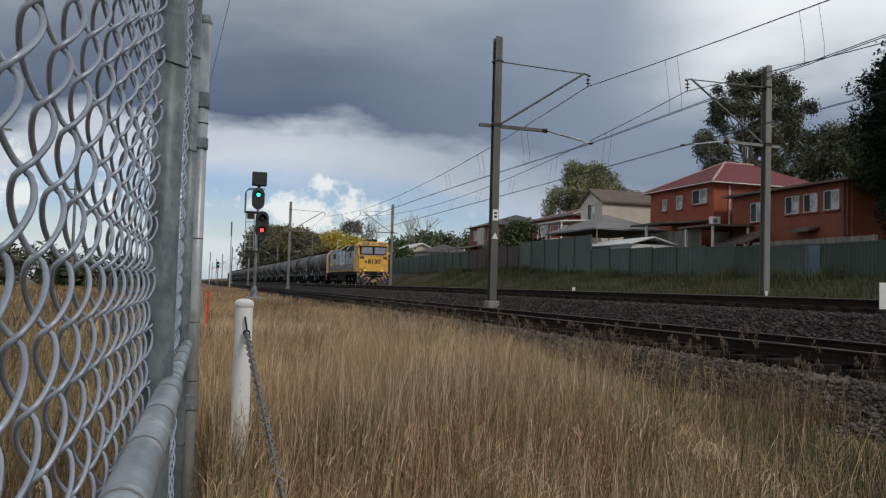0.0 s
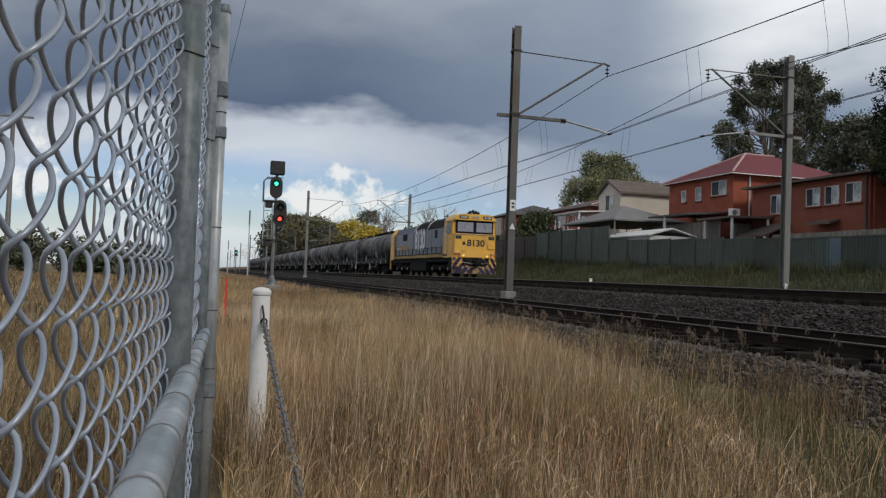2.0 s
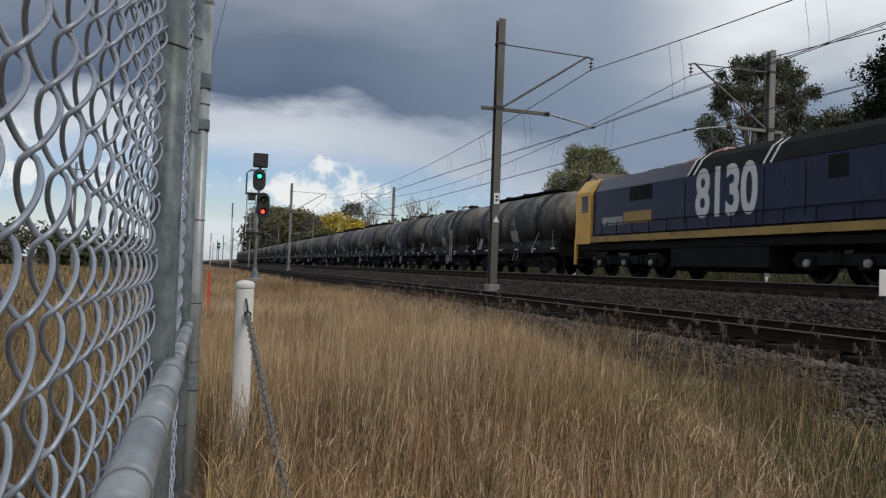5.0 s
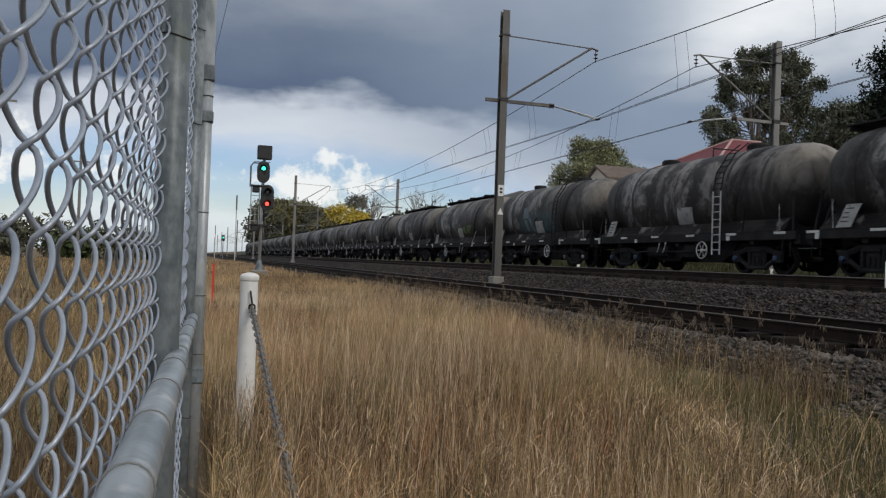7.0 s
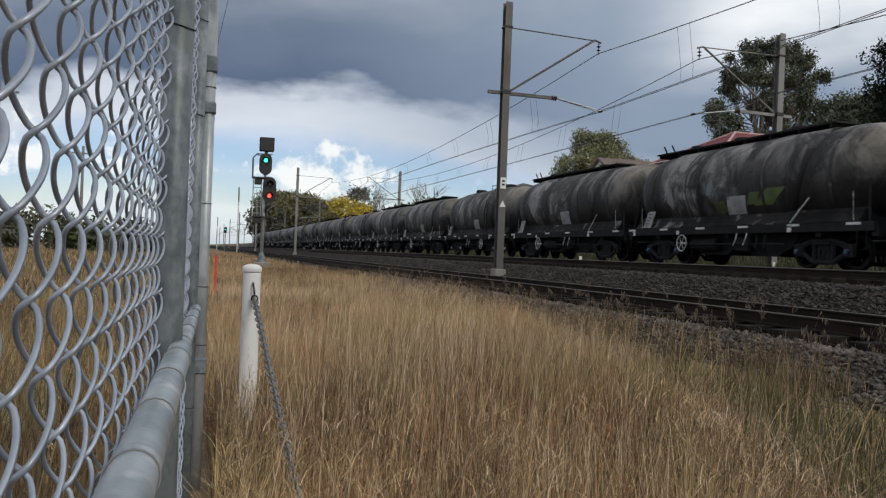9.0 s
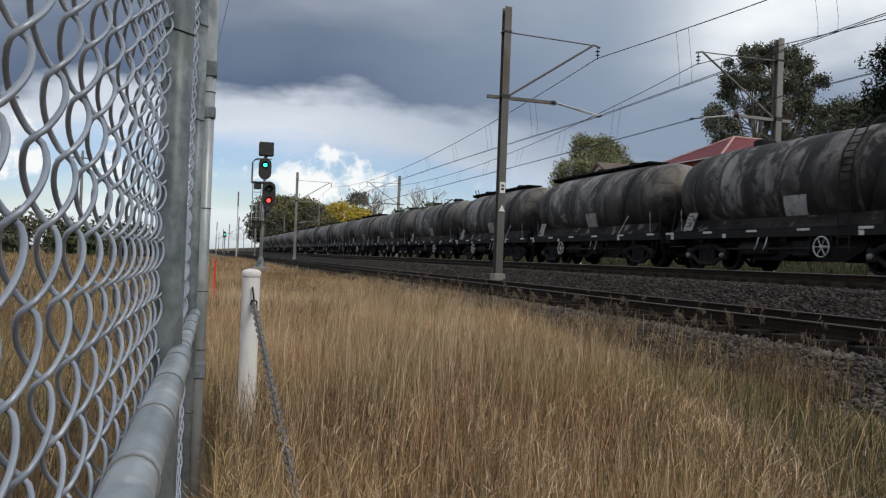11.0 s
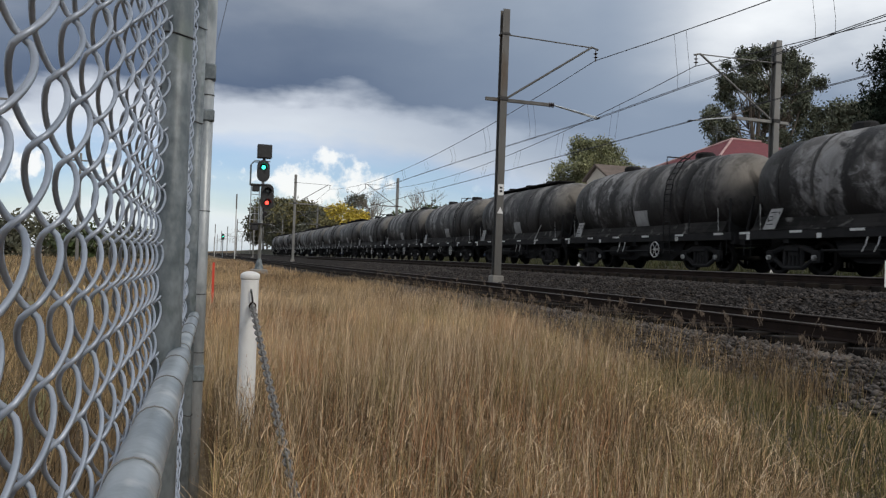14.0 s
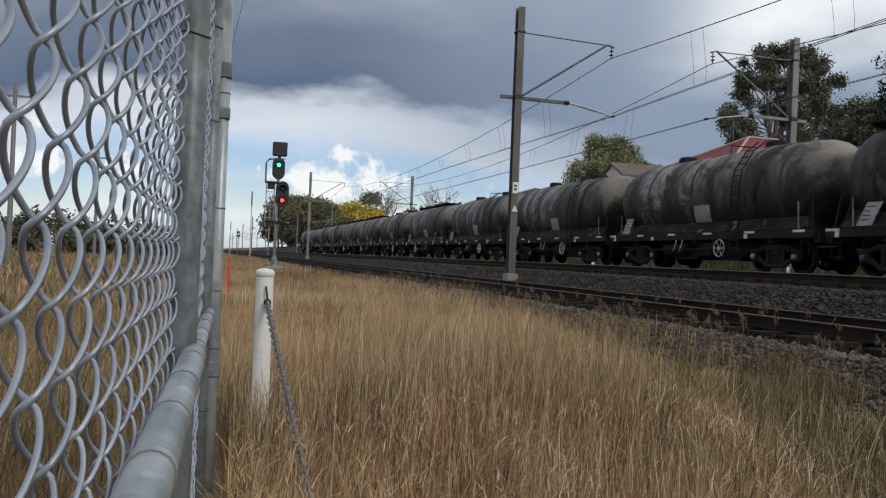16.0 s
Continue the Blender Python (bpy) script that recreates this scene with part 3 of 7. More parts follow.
# Pale grey base colour stands in for sky reflected in the glass
SCREEN = material("windscreen_grey_reflection", (.23, .24, .31), (.32, .33, .41), .8, 3, rough=.1, bump=0, rough_var=.02)
PURPLE_STRIPE = material("dark_purple_paint", (.022, .015, .060), (.045, .030, .105), 2, 30, rough=.5, bump=.03)
NUMBER_WHITE = material("white_lettering", (.68, .69, .71), (.80, .80, .82), 3, 30, rough=.5, bump=.02)
NUMBER_BLACK = material("black_lettering", (.012, .012, .014), (.02, .02, .022), 3, 30, rough=.5, bump=.02)


def lettering(text, width, height, mat, parent, m, label="", depth=.006):
    """Flat raised lettering, fitted into width x height, on the x-y plane of m."""
    cu = bpy.data.curves.new("lettering", "FONT")
    cu.body, cu.extrude = text, 0.01
    cu.offset = 0.03
    tmp = bpy.data.objects.new("lettering_source", cu)
    scene.collection.objects.link(tmp)
    bpy.context.view_layer.update()
    me = bpy.data.meshes.new_from_object(tmp.evaluated_get(bpy.context.evaluated_depsgraph_get()))
    bpy.data.objects.remove(tmp)
    co = np.empty(len(me.vertices) * 3)
    me.vertices.foreach_get("co", co)
    co = co.reshape(-1, 3)
    lo, hi = co.min(0), co.max(0)
    co[:, 0] = (co[:, 0] - lo[0]) / (hi[0] - lo[0]) * width - width / 2
    co[:, 1] = (co[:, 1] - lo[1]) / (hi[1] - lo[1]) * height
    co[:, 2] = (co[:, 2] - lo[2]) / (hi[2] - lo[2]) * depth
    me.vertices.foreach_set("co", co.ravel())
    me.materials.clear()
    me.materials.append(mat)
    ob = new("lettering", me)
    ob.parent = parent
    ob.matrix_basis = m
    return tagged(ob, label)


def facing(x, y, z, right, up):
    """A pose whose local x runs along right, y along up."""
    r, u = Vector(right).normalized(), Vector(up).normalized()
    n = r.cross(u)
    m = Matrix((r, u, n)).transposed().to_4x4()
    m.translation = (x, y, z)
    return m


WHEELS = []          # wheelsets to turn: object, y, radius


def wheelset_mesh(r):
    bm = B()
    tube(bm, [(-.78, 0, 0), (.78, 0, 0)], .08, 10)
    for s in (-1, 1):
        xs = [s * .64, s * .66, s * .675, s * .69, s * .80, s * .80, s * .78]
        rs = [.12, r * .75, r + .028, r + .028, r, r * .80, .14]
        tube(bm, [(a, 0, 0) for a in xs], rs, 22)
        for k in range(5):
            a = k * 2 * math.pi / 5
            c, sn = math.cos(a), math.sin(a)
            tube(bm, [(s * .785, c * .2, sn * .2), (s * .80, c * r * .72, sn * r * .72)], .03, 5)
    me = bpy.data.meshes.new("wheelset")
    bm.to_mesh(me)
    bm.free()
    me.materials.append(WHEEL_STEEL)
    return me


WHEEL_ME, LOCO_WHEEL_ME = wheelset_mesh(.46), wheelset_mesh(.52)


def add_wheelset(parent, me, y, r):
    ob = new("wheelset", me)
    ob.parent = parent
    ob.matrix_basis = pose(0, y, r)
    WHEELS.append((ob, y, r))
    return ob


def side_frame(bm, x, y, half, r):
    """Cast three-piece bogie side: an arched truss with axle boxes and springs."""
    for s in (-1, 1):
        box(bm, x - .09, x + .09, y + s * half - .16, y + s * half + .16, r - .14, r + .22, .03)
        tube(bm, [(x, y + s * (half - .1), r + .16), (x, y + s * .42, r + .28), (x, y, r + .30)], .085, 6)
        tube(bm, [(x, y + s * (half - .1), r - .02), (x, y + s * .36, r - .28), (x, y, r - .29)], .07, 6)
        tube(bm, [(x, y + s * .33, r - .26), (x, y + s * .33, r + .27)], .065, 6)
    for k in (-.16, 0, .16):
        tube(bm, [(x + .02, y + k, r - .24), (x + .02, y + k, r + .2)], .06, 8)
    box(bm, x - .10, x + .10, y - .28, y + .28, r + .18, r + .32, .02)


def build_loco():
    lo = thing("locomotive", 0, 0, 0, "blue and yellow diesel locomotive hauling the tank wagons, headlamps lit", "locomotive")
    L18 = 18.2
    # underframe, tank, bogies
    bm = B()
    box(bm, -1.30, 1.30, .5, L18 - .2, 1.02, 1.30, .03)
    part("underframe", bm, LOCO_DARK, lo)
    bm = B()
    prism(bm, [(-1.30, .42), (-1.05, .28), (1.05, .28), (1.30, .42), (1.30, 1.02), (-1.30, 1.02)], "y", 6.6, 11.4)
    part("fuel_tank", bm, LOCO_DARK, lo)
    for s in (-1, 1):
        bm = B()
        box(bm, s * 1.44 - .03, s * 1.44 + .03, 1.97, L18 - 1.35, 1.34, 1.58, .012)
        part("sill_band", bm, LOCO_GRIMY, lo, "yellow side sill")
        bm = B()
        box(bm, min(s * 1.2, s * 1.41), max(s * 1.2, s * 1.41), 2.0, L18 - 1.35, 1.56, 1.62)
        part("walkway", bm, LOCO_DARK, lo)
        for k in range(13):
            y = 2.5 + k * 1.12
            bm = B()
            tube(bm, [(s * 1.45, y, 1.28), (s * 1.45, y, 2.06)], .019, 6)
            part("rail_post", bm, LOCO_DARK, lo)
        bm = B()
        tube(bm, [(s * 1.45, 2.2, 2.06), (s * 1.45, 16.1, 2.06)], .016, 6)
        part("handrail", bm, LOCO_DARK, lo)
    for by in (3.4, 14.6):
        for s in (-1, 1):
            bm = B()
            prism(bm, [(by - 2.55, .62), (by - 2.3, .86), (by - .7, .80), (by + .7, .80), (by + 2.3, .86), (by + 2.55, .62), (by + 2.3, .42), (by + 1.2, .50), (by - 1.2, .50), (by - 2.3, .42)],
                  "x", s * 1.06 - .07, s * 1.06 + .07)
            for k in (-1.85, 0, 1.85):
                box(bm, s * 1.10 - .12, s * 1.10 + .12, by + k - .2, by + k + .2, .36, .72, .03)
            for k in (-.95, .95):
                for j in (-.12, .12):
                    tube(bm, [(s * 1.12, by + k + j, .52), (s * 1.12, by + k + j, .86)], .08, 8)
            part("bogie_frame", bm, LOCO_DARK, lo)
            # Pale caps paint in the glints on the axle boxes
            for k in (-1.85, 0, 1.85):
                bm = B()
                tube(bm, [(s * 1.21, by + k, .54), (s * 1.26, by + k, .54), (s * 1.28, by + k, .54)], [.11, .105, .06], 12)
                part("axle_cap", bm, PANEL_WHITE, lo, "axle-box cap with its glint painted pale")
        for k in (-1.85, 0, 1.85):
            add_wheelset(lo, LOCO_WHEEL_ME, by + k, .52)
    # hood with raked top edges
    bm = B()
    prof = [(-1.34, 1.66), (-1.34, 3.42), (-1.02, 3.95), (-.75, 4.02), (.75, 4.02), (1.02, 3.95), (1.34, 3.42), (1.34, 1.66)]
    prism(bm, prof, "y", 1.95, L18 - 1.32)
    part("hood", bm, LOCO_BLUE, lo)
    bm = B()
    prism(bm, [(-1.355, 3.44), (-1.03, 3.98), (-.70, 4.22), (.70, 4.22), (1.03, 3.98), (1.355, 3.44)], "y", 1.96, 10.5)
    part("radiator_cowl", bm, LOCO_DARK, lo, "black roof cowl")
    for s in (-1, 1):
        for y0 in (6.5, 6.8, 10.1, 10.42):
            bm = B()
            prism(bm, [(s * 1.36, 3.44), (s * 1.05, 3.98), (s * .72, 4.22), (s * .70, 4.15), (s * 1.02, 3.93), (s * 1.33, 3.40)], "y", y0, y0 + .08)
            part("cowl_rib", bm, NUMBER_WHITE, lo, "pale rib at the cowl end")
    for k in range(2):
        bm = B()
        box(bm, -.6, .6, 10.2 + k * 1.7, 11.4 + k * 1.7, 4.0, 4.12, .03)
        part("roof_hatch", bm, LOCO_GREY, lo)
    bm = B()
    box(bm, -.35, .35, 13.8, 14.6, 4.0, 4.16, .04)
    part("exhaust", bm, LOCO_DARK, lo)
    # louvres, doors and panels on both hood sides
    for s in (-1, 1):
        for (ya, yb, za, zb, nm, mt) in ((12.6, 14.1, 2.85, 3.38, "air_intake", LOCO_DARK), (3.9, 4.5, 2.75, 3.35, "air_intake", LOCO_DARK), (3.0, 3.5, 2.2, 2.8, "access_door", LOCO_BLUE),
                                         (6.0, 6.6, 2.6, 3.0, "access_door", LOCO_BLUE), (5.2, 5.24, 1.8, 3.3, "door_seam", LOCO_DARK), (10.6, 10.64, 1.8, 3.3, "door_seam", LOCO_DARK),
                                         (7.05 - .25, 7.05 - .22, 1.8, 3.3, "door_seam", LOCO_DARK), (12.6, 14.5, 2.02, 2.46, "maker_plate", LOCO_GRIMY), (14.56, 16.1, 2.00, 2.32, "notice_plate", PLATE_GREY)):
            bm = B()
            box(bm, min(s * 1.335, s * 1.352), max(s * 1.335, s * 1.352), ya, yb, za, zb, .004)
            part(nm, bm, mt, lo)
        lettering("8130", 2.95, 1.62, NUMBER_WHITE, lo, facing(s * 1.342, 8.55, 1.98, (0, s, 0), (0, 0, 1)), "large white running number")
    # rear end
    bm = B()
    prism(bm, [(-1.44, 1.30), (-1.44, 3.45), (-1.02, 4.0), (1.02, 4.0), (1.44, 3.45), (1.44, 1.30)], "y", L18 - 1.3, L18)
    part("rear_hood_end", bm, LOCO_YELLOW, lo, "yellow rear end")
    for s in (-1, 1):
        bm = B()
        box(bm, min(s * 1.43, s * 1.452), max(s * 1.43, s * 1.452), L18 - 1.05, L18 - .5, 2.6, 3.3, .005)
        part("side_window", bm, GLASS_DARK, lo)
        bm = B()
        box(bm, s * 1.40 - .05, s * 1.40 + .05, L18 - .1, L18 + .05, .45, 1.5, .01)
        part("step_ladder", bm, LOCO_YELLOW, lo)
    # cab: shell in one loft from the front to the hood
    def ring(y, w, zb, zs, wt, zt):
        return [(-w, y, zb), (-w, y, zs), (-wt, y, zt), (wt, y, zt), (w, y, zs), (w, y, zb)]
    bm = B()
    loft(bm, [ring(.04, 1.46, 1.30, 3.78, 1.0, 4.02), ring(-.02, 1.47, 1.30, 3.80, 1.02, 4.10), ring(.55, 1.47, 1.30, 3.86, 1.10, 4.25), ring(1.95, 1.47, 1.30, 3.86, 1.10, 4.25)])
    cab = part("cab", bm, LOCO_YELLOW, lo)
    bm = B()  # nose: lower front panel, chamfered at both sides
    prism(bm, [(-1.46, .02), (-1.36, -.20), (1.36, -.20), (1.46, .02)], "z", 1.62, 2.90)
    part("nose_panel", bm, LOCO_YELLOW, lo)
    bm = B()
    box(bm, -1.34, 1.34, -.212, -.195, 2.84, 2.855)
    part("nose_seam", bm, LOCO_DARK, lo)
    bm = B()
    tube(bm, [(-1.34, -.20, 2.88), (-1.30, -.25, 2.90), (1.30, -.25, 2.90), (1.34, -.20, 2.88)], .016, 6)
    part("nose_handrail", bm, NUMBER_WHITE, lo, "white handrail below the windscreen")
    for s in (-1, 1):
        bm = B()
        tube(bm, [(s * .55, -.215, 1.68), (s * .55, -.24, 1.70), (s * .55, -.24, 2.02), (s * .55, -.215, 2.04)], .012, 5)
        part("nose_handrail", bm, LOCO_YELLOW, lo)
        bm = B()
        box(bm, s * .80 - .13, s * .80 + .13, -.335, -.30, 1.38, 1.52, .02)
        part("ditch_light_box", bm, LOCO_DARK, lo)
    bm = B()  # visor over the windscreen
    prism(bm, [(-1.40, 3.83), (1.40, 3.83), (1.40, 3.97), (1.05, 4.22), (.9, 4.25), (-.9, 4.25), (-1.05, 4.22), (-1.40, 3.97)], "y", -.24, .3)
    part("visor", bm, LOCO_YELLOW, lo)
    bm = B()
    box(bm, -1.27, 1.27, -.09, .02, 2.96, 3.80, .06)
    surround = part("windscreen_surround", bm, LOCO_DARK, lo, "matt black windscreen surround")
    for s in (-1, 1):
        bm = B()
        box(bm, s * .63 - .53, s * .63 + .53, -.105, -.085, 3.06, 3.70, .01)
        part("windscreen", bm, SCREEN, surround, "windscreen with a grey reflection painted in")
        bm = B()
        tube(bm, [(s * .5, -.12, 3.75), (s * .75, -.12, 3.25)], .012, 5)
        part("wiper", bm, LOCO_DARK, surround)
        bm = B()  # side windows and door
        box(bm, min(s * 1.46, s * 1.482), max(s * 1.46, s * 1.482), .42, 1.02, 2.98, 3.62, .006)
        part("side_window", bm, GLASS_DARK, cab)
        bm = B()
        box(bm, min(s * 1.465, s * 1.49), max(s * 1.465, s * 1.49), 1.2, 1.85, 1.55, 3.65, .008)
        door = part("cab_door", bm, LOCO_YELLOW, cab)
        bm = B()
        box(bm, min(s * 1.489, s * 1.497), max(s * 1.489, s * 1.497), 1.32, 1.72, 2.95, 3.5)
        part("door_window", bm, GLASS_DARK, door)
        bm = B()
        for (ya, yb, za, zb) in ((.36, 1.08, 2.92, 2.98), (.36, 1.08, 3.62, 3.68), (.36, .42, 2.98, 3.62), (1.02, 1.08, 2.98, 3.62), (.70, .74, 2.98, 3.62)):
            box(bm, min(s * 1.46, s * 1.494), max(s * 1.46, s * 1.494), ya, yb, za, zb)
        part("window_frame", bm, LOCO_GRIMY, cab)
        bm = B()
        box(bm, min(s * 1.46, s * 1.52), max(s * 1.46, s * 1.52), .05, 1.92, 3.74, 3.79, .01)
        part("rain_strip", bm, LOCO_GRIMY, cab)
        bm = B()
        box(bm, min(s * 1.47, s * 1.56), max(s * 1.47, s * 1.56), 1.14, 1.92, 1.44, 1.52, .01)
        part("door_step", bm, LOCO_DARK, cab)
        for yy in (1.14, 1.90):
            bm = B()
            tube(bm, [(s * 1.53, yy, 1.5), (s * 1.53, yy, 3.0)], .018, 6)
            part("grab_rail", bm, NUMBER_WHITE if yy < 1.5 else LOCO_YELLOW, cab)
        bm = B()
        box(bm, s * .80 - .30, s * .80 + .30, -.262, -.215, 3.92, 4.13, .02)
        board = part("number_board", bm, BLACK_PAINT, lo, "black roof-level number board")
        lettering("8130", .44, .13, NUMBER_WHITE, board, facing(s * .80, -.264, 3.96, (1, 0, 0), (0, 0, 1)))
        bm = B()
        box(bm, s * 1.12 - .20, s * 1.12 + .20, -.215, -.195, 2.55, 2.78, .01)
        part("marker_light_box", bm, GLASS_DARK, lo)
        bm = B()
        tube(bm, [(s * .12, -.30, 4.05), (s * .12, -.235, 4.05)], .095, 14)
        part("headlight", bm, GLASS_PALE, lo)
        bm = B()
        tube(bm, [(s * .80, -.40, 1.45), (s * .80, -.34, 1.45)], .06, 14)
        part("ditch_light", bm, LAMP_WARM, lo, "lit warm ditch light")
        # corner steps and buffer-beam ends
        bm = B()
        box(bm, s * 1.33 - .12, s * 1.33 + .12, -.1, .85, .42, 1.35, .03)
        part("step_well", bm, LOCO_DARK, lo)
        for zz in (.55, .85, 1.15):
            bm = B()
            box(bm, s * 1.33 - .16, s * 1.33 + .16, -.40, -.2, zz, zz + .04)
            part("step", bm, LOCO_DARK, lo)
        bm = B()
        tube(bm, [(s * 1.18, -.34, 1.46), (s * 1.18, -.36, 1.62), (s * 1.44, -.30, 1.62), (s * 1.44, -.30, 1.46)], .014, 6)
        part("hand_hold", bm, NUMBER_WHITE, lo)
    bm = B()
    box(bm, -1.0, 1.0, -.36, -.1, 1.32, 1.60, .03)
    part("buffer_beam", bm, LOCO_YELLOW, lo)
    # plough: two raked wings and a lower blade, each with dark chevrons
    bm = B()
    prism(bm, [(-1.46, .02), (-1.46, -.30), (-.55, -.62), (.55, -.62), (1.46, -.30), (1.46, .02)], "z", .24, .74)
    plough = part("plough", bm, PLOUGH_MUD, lo, "yellow plough with dark chevron stripes")
    for s in (-1, 1):
        bm = B()
        prism(bm, [(s * 1.46, .02), (s * 1.46, -.30), (s * .92, -.49), (s * .92, .02)], "z", .741, 1.34)
        part("plough_wing", bm, LOCO_YELLOW, plough)

        def face(x):
            return -.62 + .32 * max(0, (abs(x) - .55) / .91)
        for k in range(7):
            x0 = -.30 + k * .40
            pts = []
            for z in np.linspace(.25, 1.33, 9):
                xa, xb = x0 + (1.34 - z) * .62, x0 + .25 + (1.34 - z) * .62
                lo_x = .0 if z < .74 else .92
                xa, xb = min(max(xa, lo_x), 1.455), min(max(xb, lo_x), 1.455)
                pts.append((z, xa, xb))
            pts = [p for p in pts if p[2] - p[1] > .02]
            if len(pts) < 2:
                continue
            bm = B()
            loft(bm, [[(s * xa, face(xa) - .004, z), (s * xb, face(xb) - .004, z), (s * xb, face(xb) - .012, z), (s * xa, face(xa) - .012, z)] for z, xa, xb in pts])
            part("stripe", bm, PURPLE_STRIPE, plough)
    bm = B()
    box(bm, -.91, .91, -.28, .4, .745, 1.315)
    part("headstock_recess", bm, LOCO_DARK, lo)
    bm = B()
    box(bm, -.16, .16, -1.0, -.2, .82, 1.12, .04)
    box(bm, -.22, .06, -1.12, -.9, .80, 1.14, .04)
    part("coupler", bm, LOCO_DARK, lo)
    for k in (-.45, .3, .45, .6):
        bm = B()
        tube(bm, [(k, -.36, 1.3), (k * 1.05, -.62, 1.0), (k * 1.08, -.58, .72)], .03, 6)
        part("brake_hose", bm, BLACK_PAINT, lo)
    for k, zz in ((-.26, 4.40), (-.06, 4.46), (.14, 4.42), (.30, 4.36)):
        bm = B()
        tube(bm, [(k, .80, zz - .03), (k, .45, zz), (k, .22, zz + .01)], [.04, .05, .10], 10)
        part("horn", bm, LOCO_DARK, lo)
    bm = B()
    box(bm, -.36, .38, .5, .62, 4.24, 4.36, .02)
    part("horn_bracket", bm, LOCO_DARK, lo)
    # pipes, cocks and hose couplings hung on the headstock
    for k, (x, z, d) in enumerate(((-.78, 1.16, .30), (-.62, 1.22, .42), (-.30, 1.24, .34), (.26, 1.20, .44), (.70, 1.22, .38), (.82, 1.12, .28))):
        bm = B()
        tube(bm, [(x, -.30, z), (x, -.44, z - .03), (x * 1.02, -.50, z - d * .5), (x * .96, -.47, z - d)], .026, 7)
        hose = part("brake_hose", bm, BLACK_PAINT, lo)
        bm = B()
        tube(bm, [(x * .96, -.47, z - d + .01), (x * .95, -.48, z - d - .09)], [.038, .044], 8)
        part("hose_coupling", bm, DIRTY_WHITE if k % 2 else RUST_RED, hose, "worn metal hose end")
    for x in (-.52, .52):
        bm = B()
        tube(bm, [(x, -.30, 1.27), (x, -.40, 1.27)], .055, 10)
        part("air_cock", bm, RUST_RED if x < 0 else LOCO_YELLOW, lo, "small coloured air cock")
    bm = B()
    tube(bm, [(-.88, -.38, 1.00), (-.3, -.44, .93), (.3, -.44, .93), (.88, -.38, 1.00)], .022, 6)
    part("uncoupling_bar", bm, DIRTY_WHITE, lo, "thin pale uncoupling bar")
    lettering("8130", 1.25, .46, NUMBER_BLACK, lo, facing(.06, -.203, 2.08, (1, 0, 0), (0, 0, 1)), "black running number")
    bm = B()
    box(bm, -.84, -.66, -.206, -.198, 2.16, 2.38)
    part("crest", bm, NUMBER_BLACK, lo)
    bm = B()
    box(bm, .86, 1.30, -.26, -.2, 1.92, 2.36, .02)
    part("access_flap", bm, LOCO_YELLOW, lo)
    for c in list(lo.children_recursive):   # the body is 2.95 m wide over the cab; wheelsets keep the gauge
        if c.data and not c.name.startswith(("wheelset", "lettering", "bogie_frame")):
            c.data.transform(Matrix.Diagonal((1.045, 1, 1, 1)))
            for v in c.data.vertices:           # cab overhang
                v.co.y -= .30 * max(0, min(1, (5.5 - v.co.y) / 3.5))
        elif c.name.startswith("lettering"):
            c.matrix_basis.translation.x *= 1.046
            if c.matrix_basis.translation.y < 2:
                c.matrix_basis.translation.y -= .30
    return lo


def section(a, w, zt, zb):
    """A point of the hull's cross-section: round above, straighter flanks below."""
    zc = max(zt - w, zb + .25)
    c, sn = math.cos(a), math.sin(a)
    if sn >= 0:
        return w * c, zc + (zt - zc) * sn
    return w * math.copysign(abs(c) ** .62, c), zc + (zc - zb) * sn


def tank_rings(n=28):
    """The inner hull: domed ends, underside drawn up toward both ends."""
    rings = []
    ends = ((.26, .36, 3.05, 2.20), (.29, .62, 3.29, 1.94), (.38, .87, 3.52, 1.70), (.54, 1.07, 3.70, 1.50), (.76, 1.21, 3.82, 1.36), (1.05, 1.31, 3.89, 1.27), (1.5, 1.35, 3.93, 1.23), (2.7, 1.35, 3.93, 1.23))
    for y, w, zt, zb in ends + ((5.8, 1.35, 3.93, 1.24),) + tuple((11.60 - e[0], *e[1:]) for e in ends[::-1]):
        rings.append([(p[0], y, p[1]) for p in (section(2 * math.pi * k / n, w, zt, zb) for k in range(n))])
    return rings


def barrel_rings(n=36):
    """The broad middle of the tank; its ends are rounded and sweep inward toward the belly."""
    rings = []
    for u, q in ((0, .945), (.006, .965), (.016, .982), (.032, .994), (.055, 1), (.2, 1), (.40, 1), (.485, 1), (.5, .996), (.515, 1), (.6, 1), (.8, 1), (.945, 1), (.968, .994), (.984, .982), (.994, .965), (1, .945)):
        ring = []
        for k in range(n):
            x, z = section(2 * math.pi * k / n, 1.41, 3.98, 1.10)
            low = max(0.0, (3.98 - z) / 2.88) ** 2.2
            y0, y1 = 2.25 + 1.1 * low, 9.75 - 1.75 * low
            ring.append((x * q, y0 + (y1 - y0) * u, 2.57 + (z - 2.57) * q))
        rings.append(ring)
    return rings


def band(bm, y, w=.10, proud=.03):
    """A stiffening ring that follows the tank's round top and straight flanks."""
    rows = []
    dip = 62 if 3 < y < 8.6 else 38
    for k in range(29):
        a = radians(-dip + (180 + 2 * dip) * k / 28)
        c, sn = math.cos(a), math.sin(a)
        row = []
        for q, yy in ((proud - .05, y - w / 2), (proud, y - w / 2), (proud, y + w / 2), (proud - .05, y + w / 2)):
            r = 1.41 + q
            row.append((r * c, yy, 2.57 + r * sn) if sn >= 0 else (r * math.copysign(abs(c) ** .62, c), yy, 2.57 + (1.45 + q) * sn))
        rows.append(row)
    loft(bm, rows)


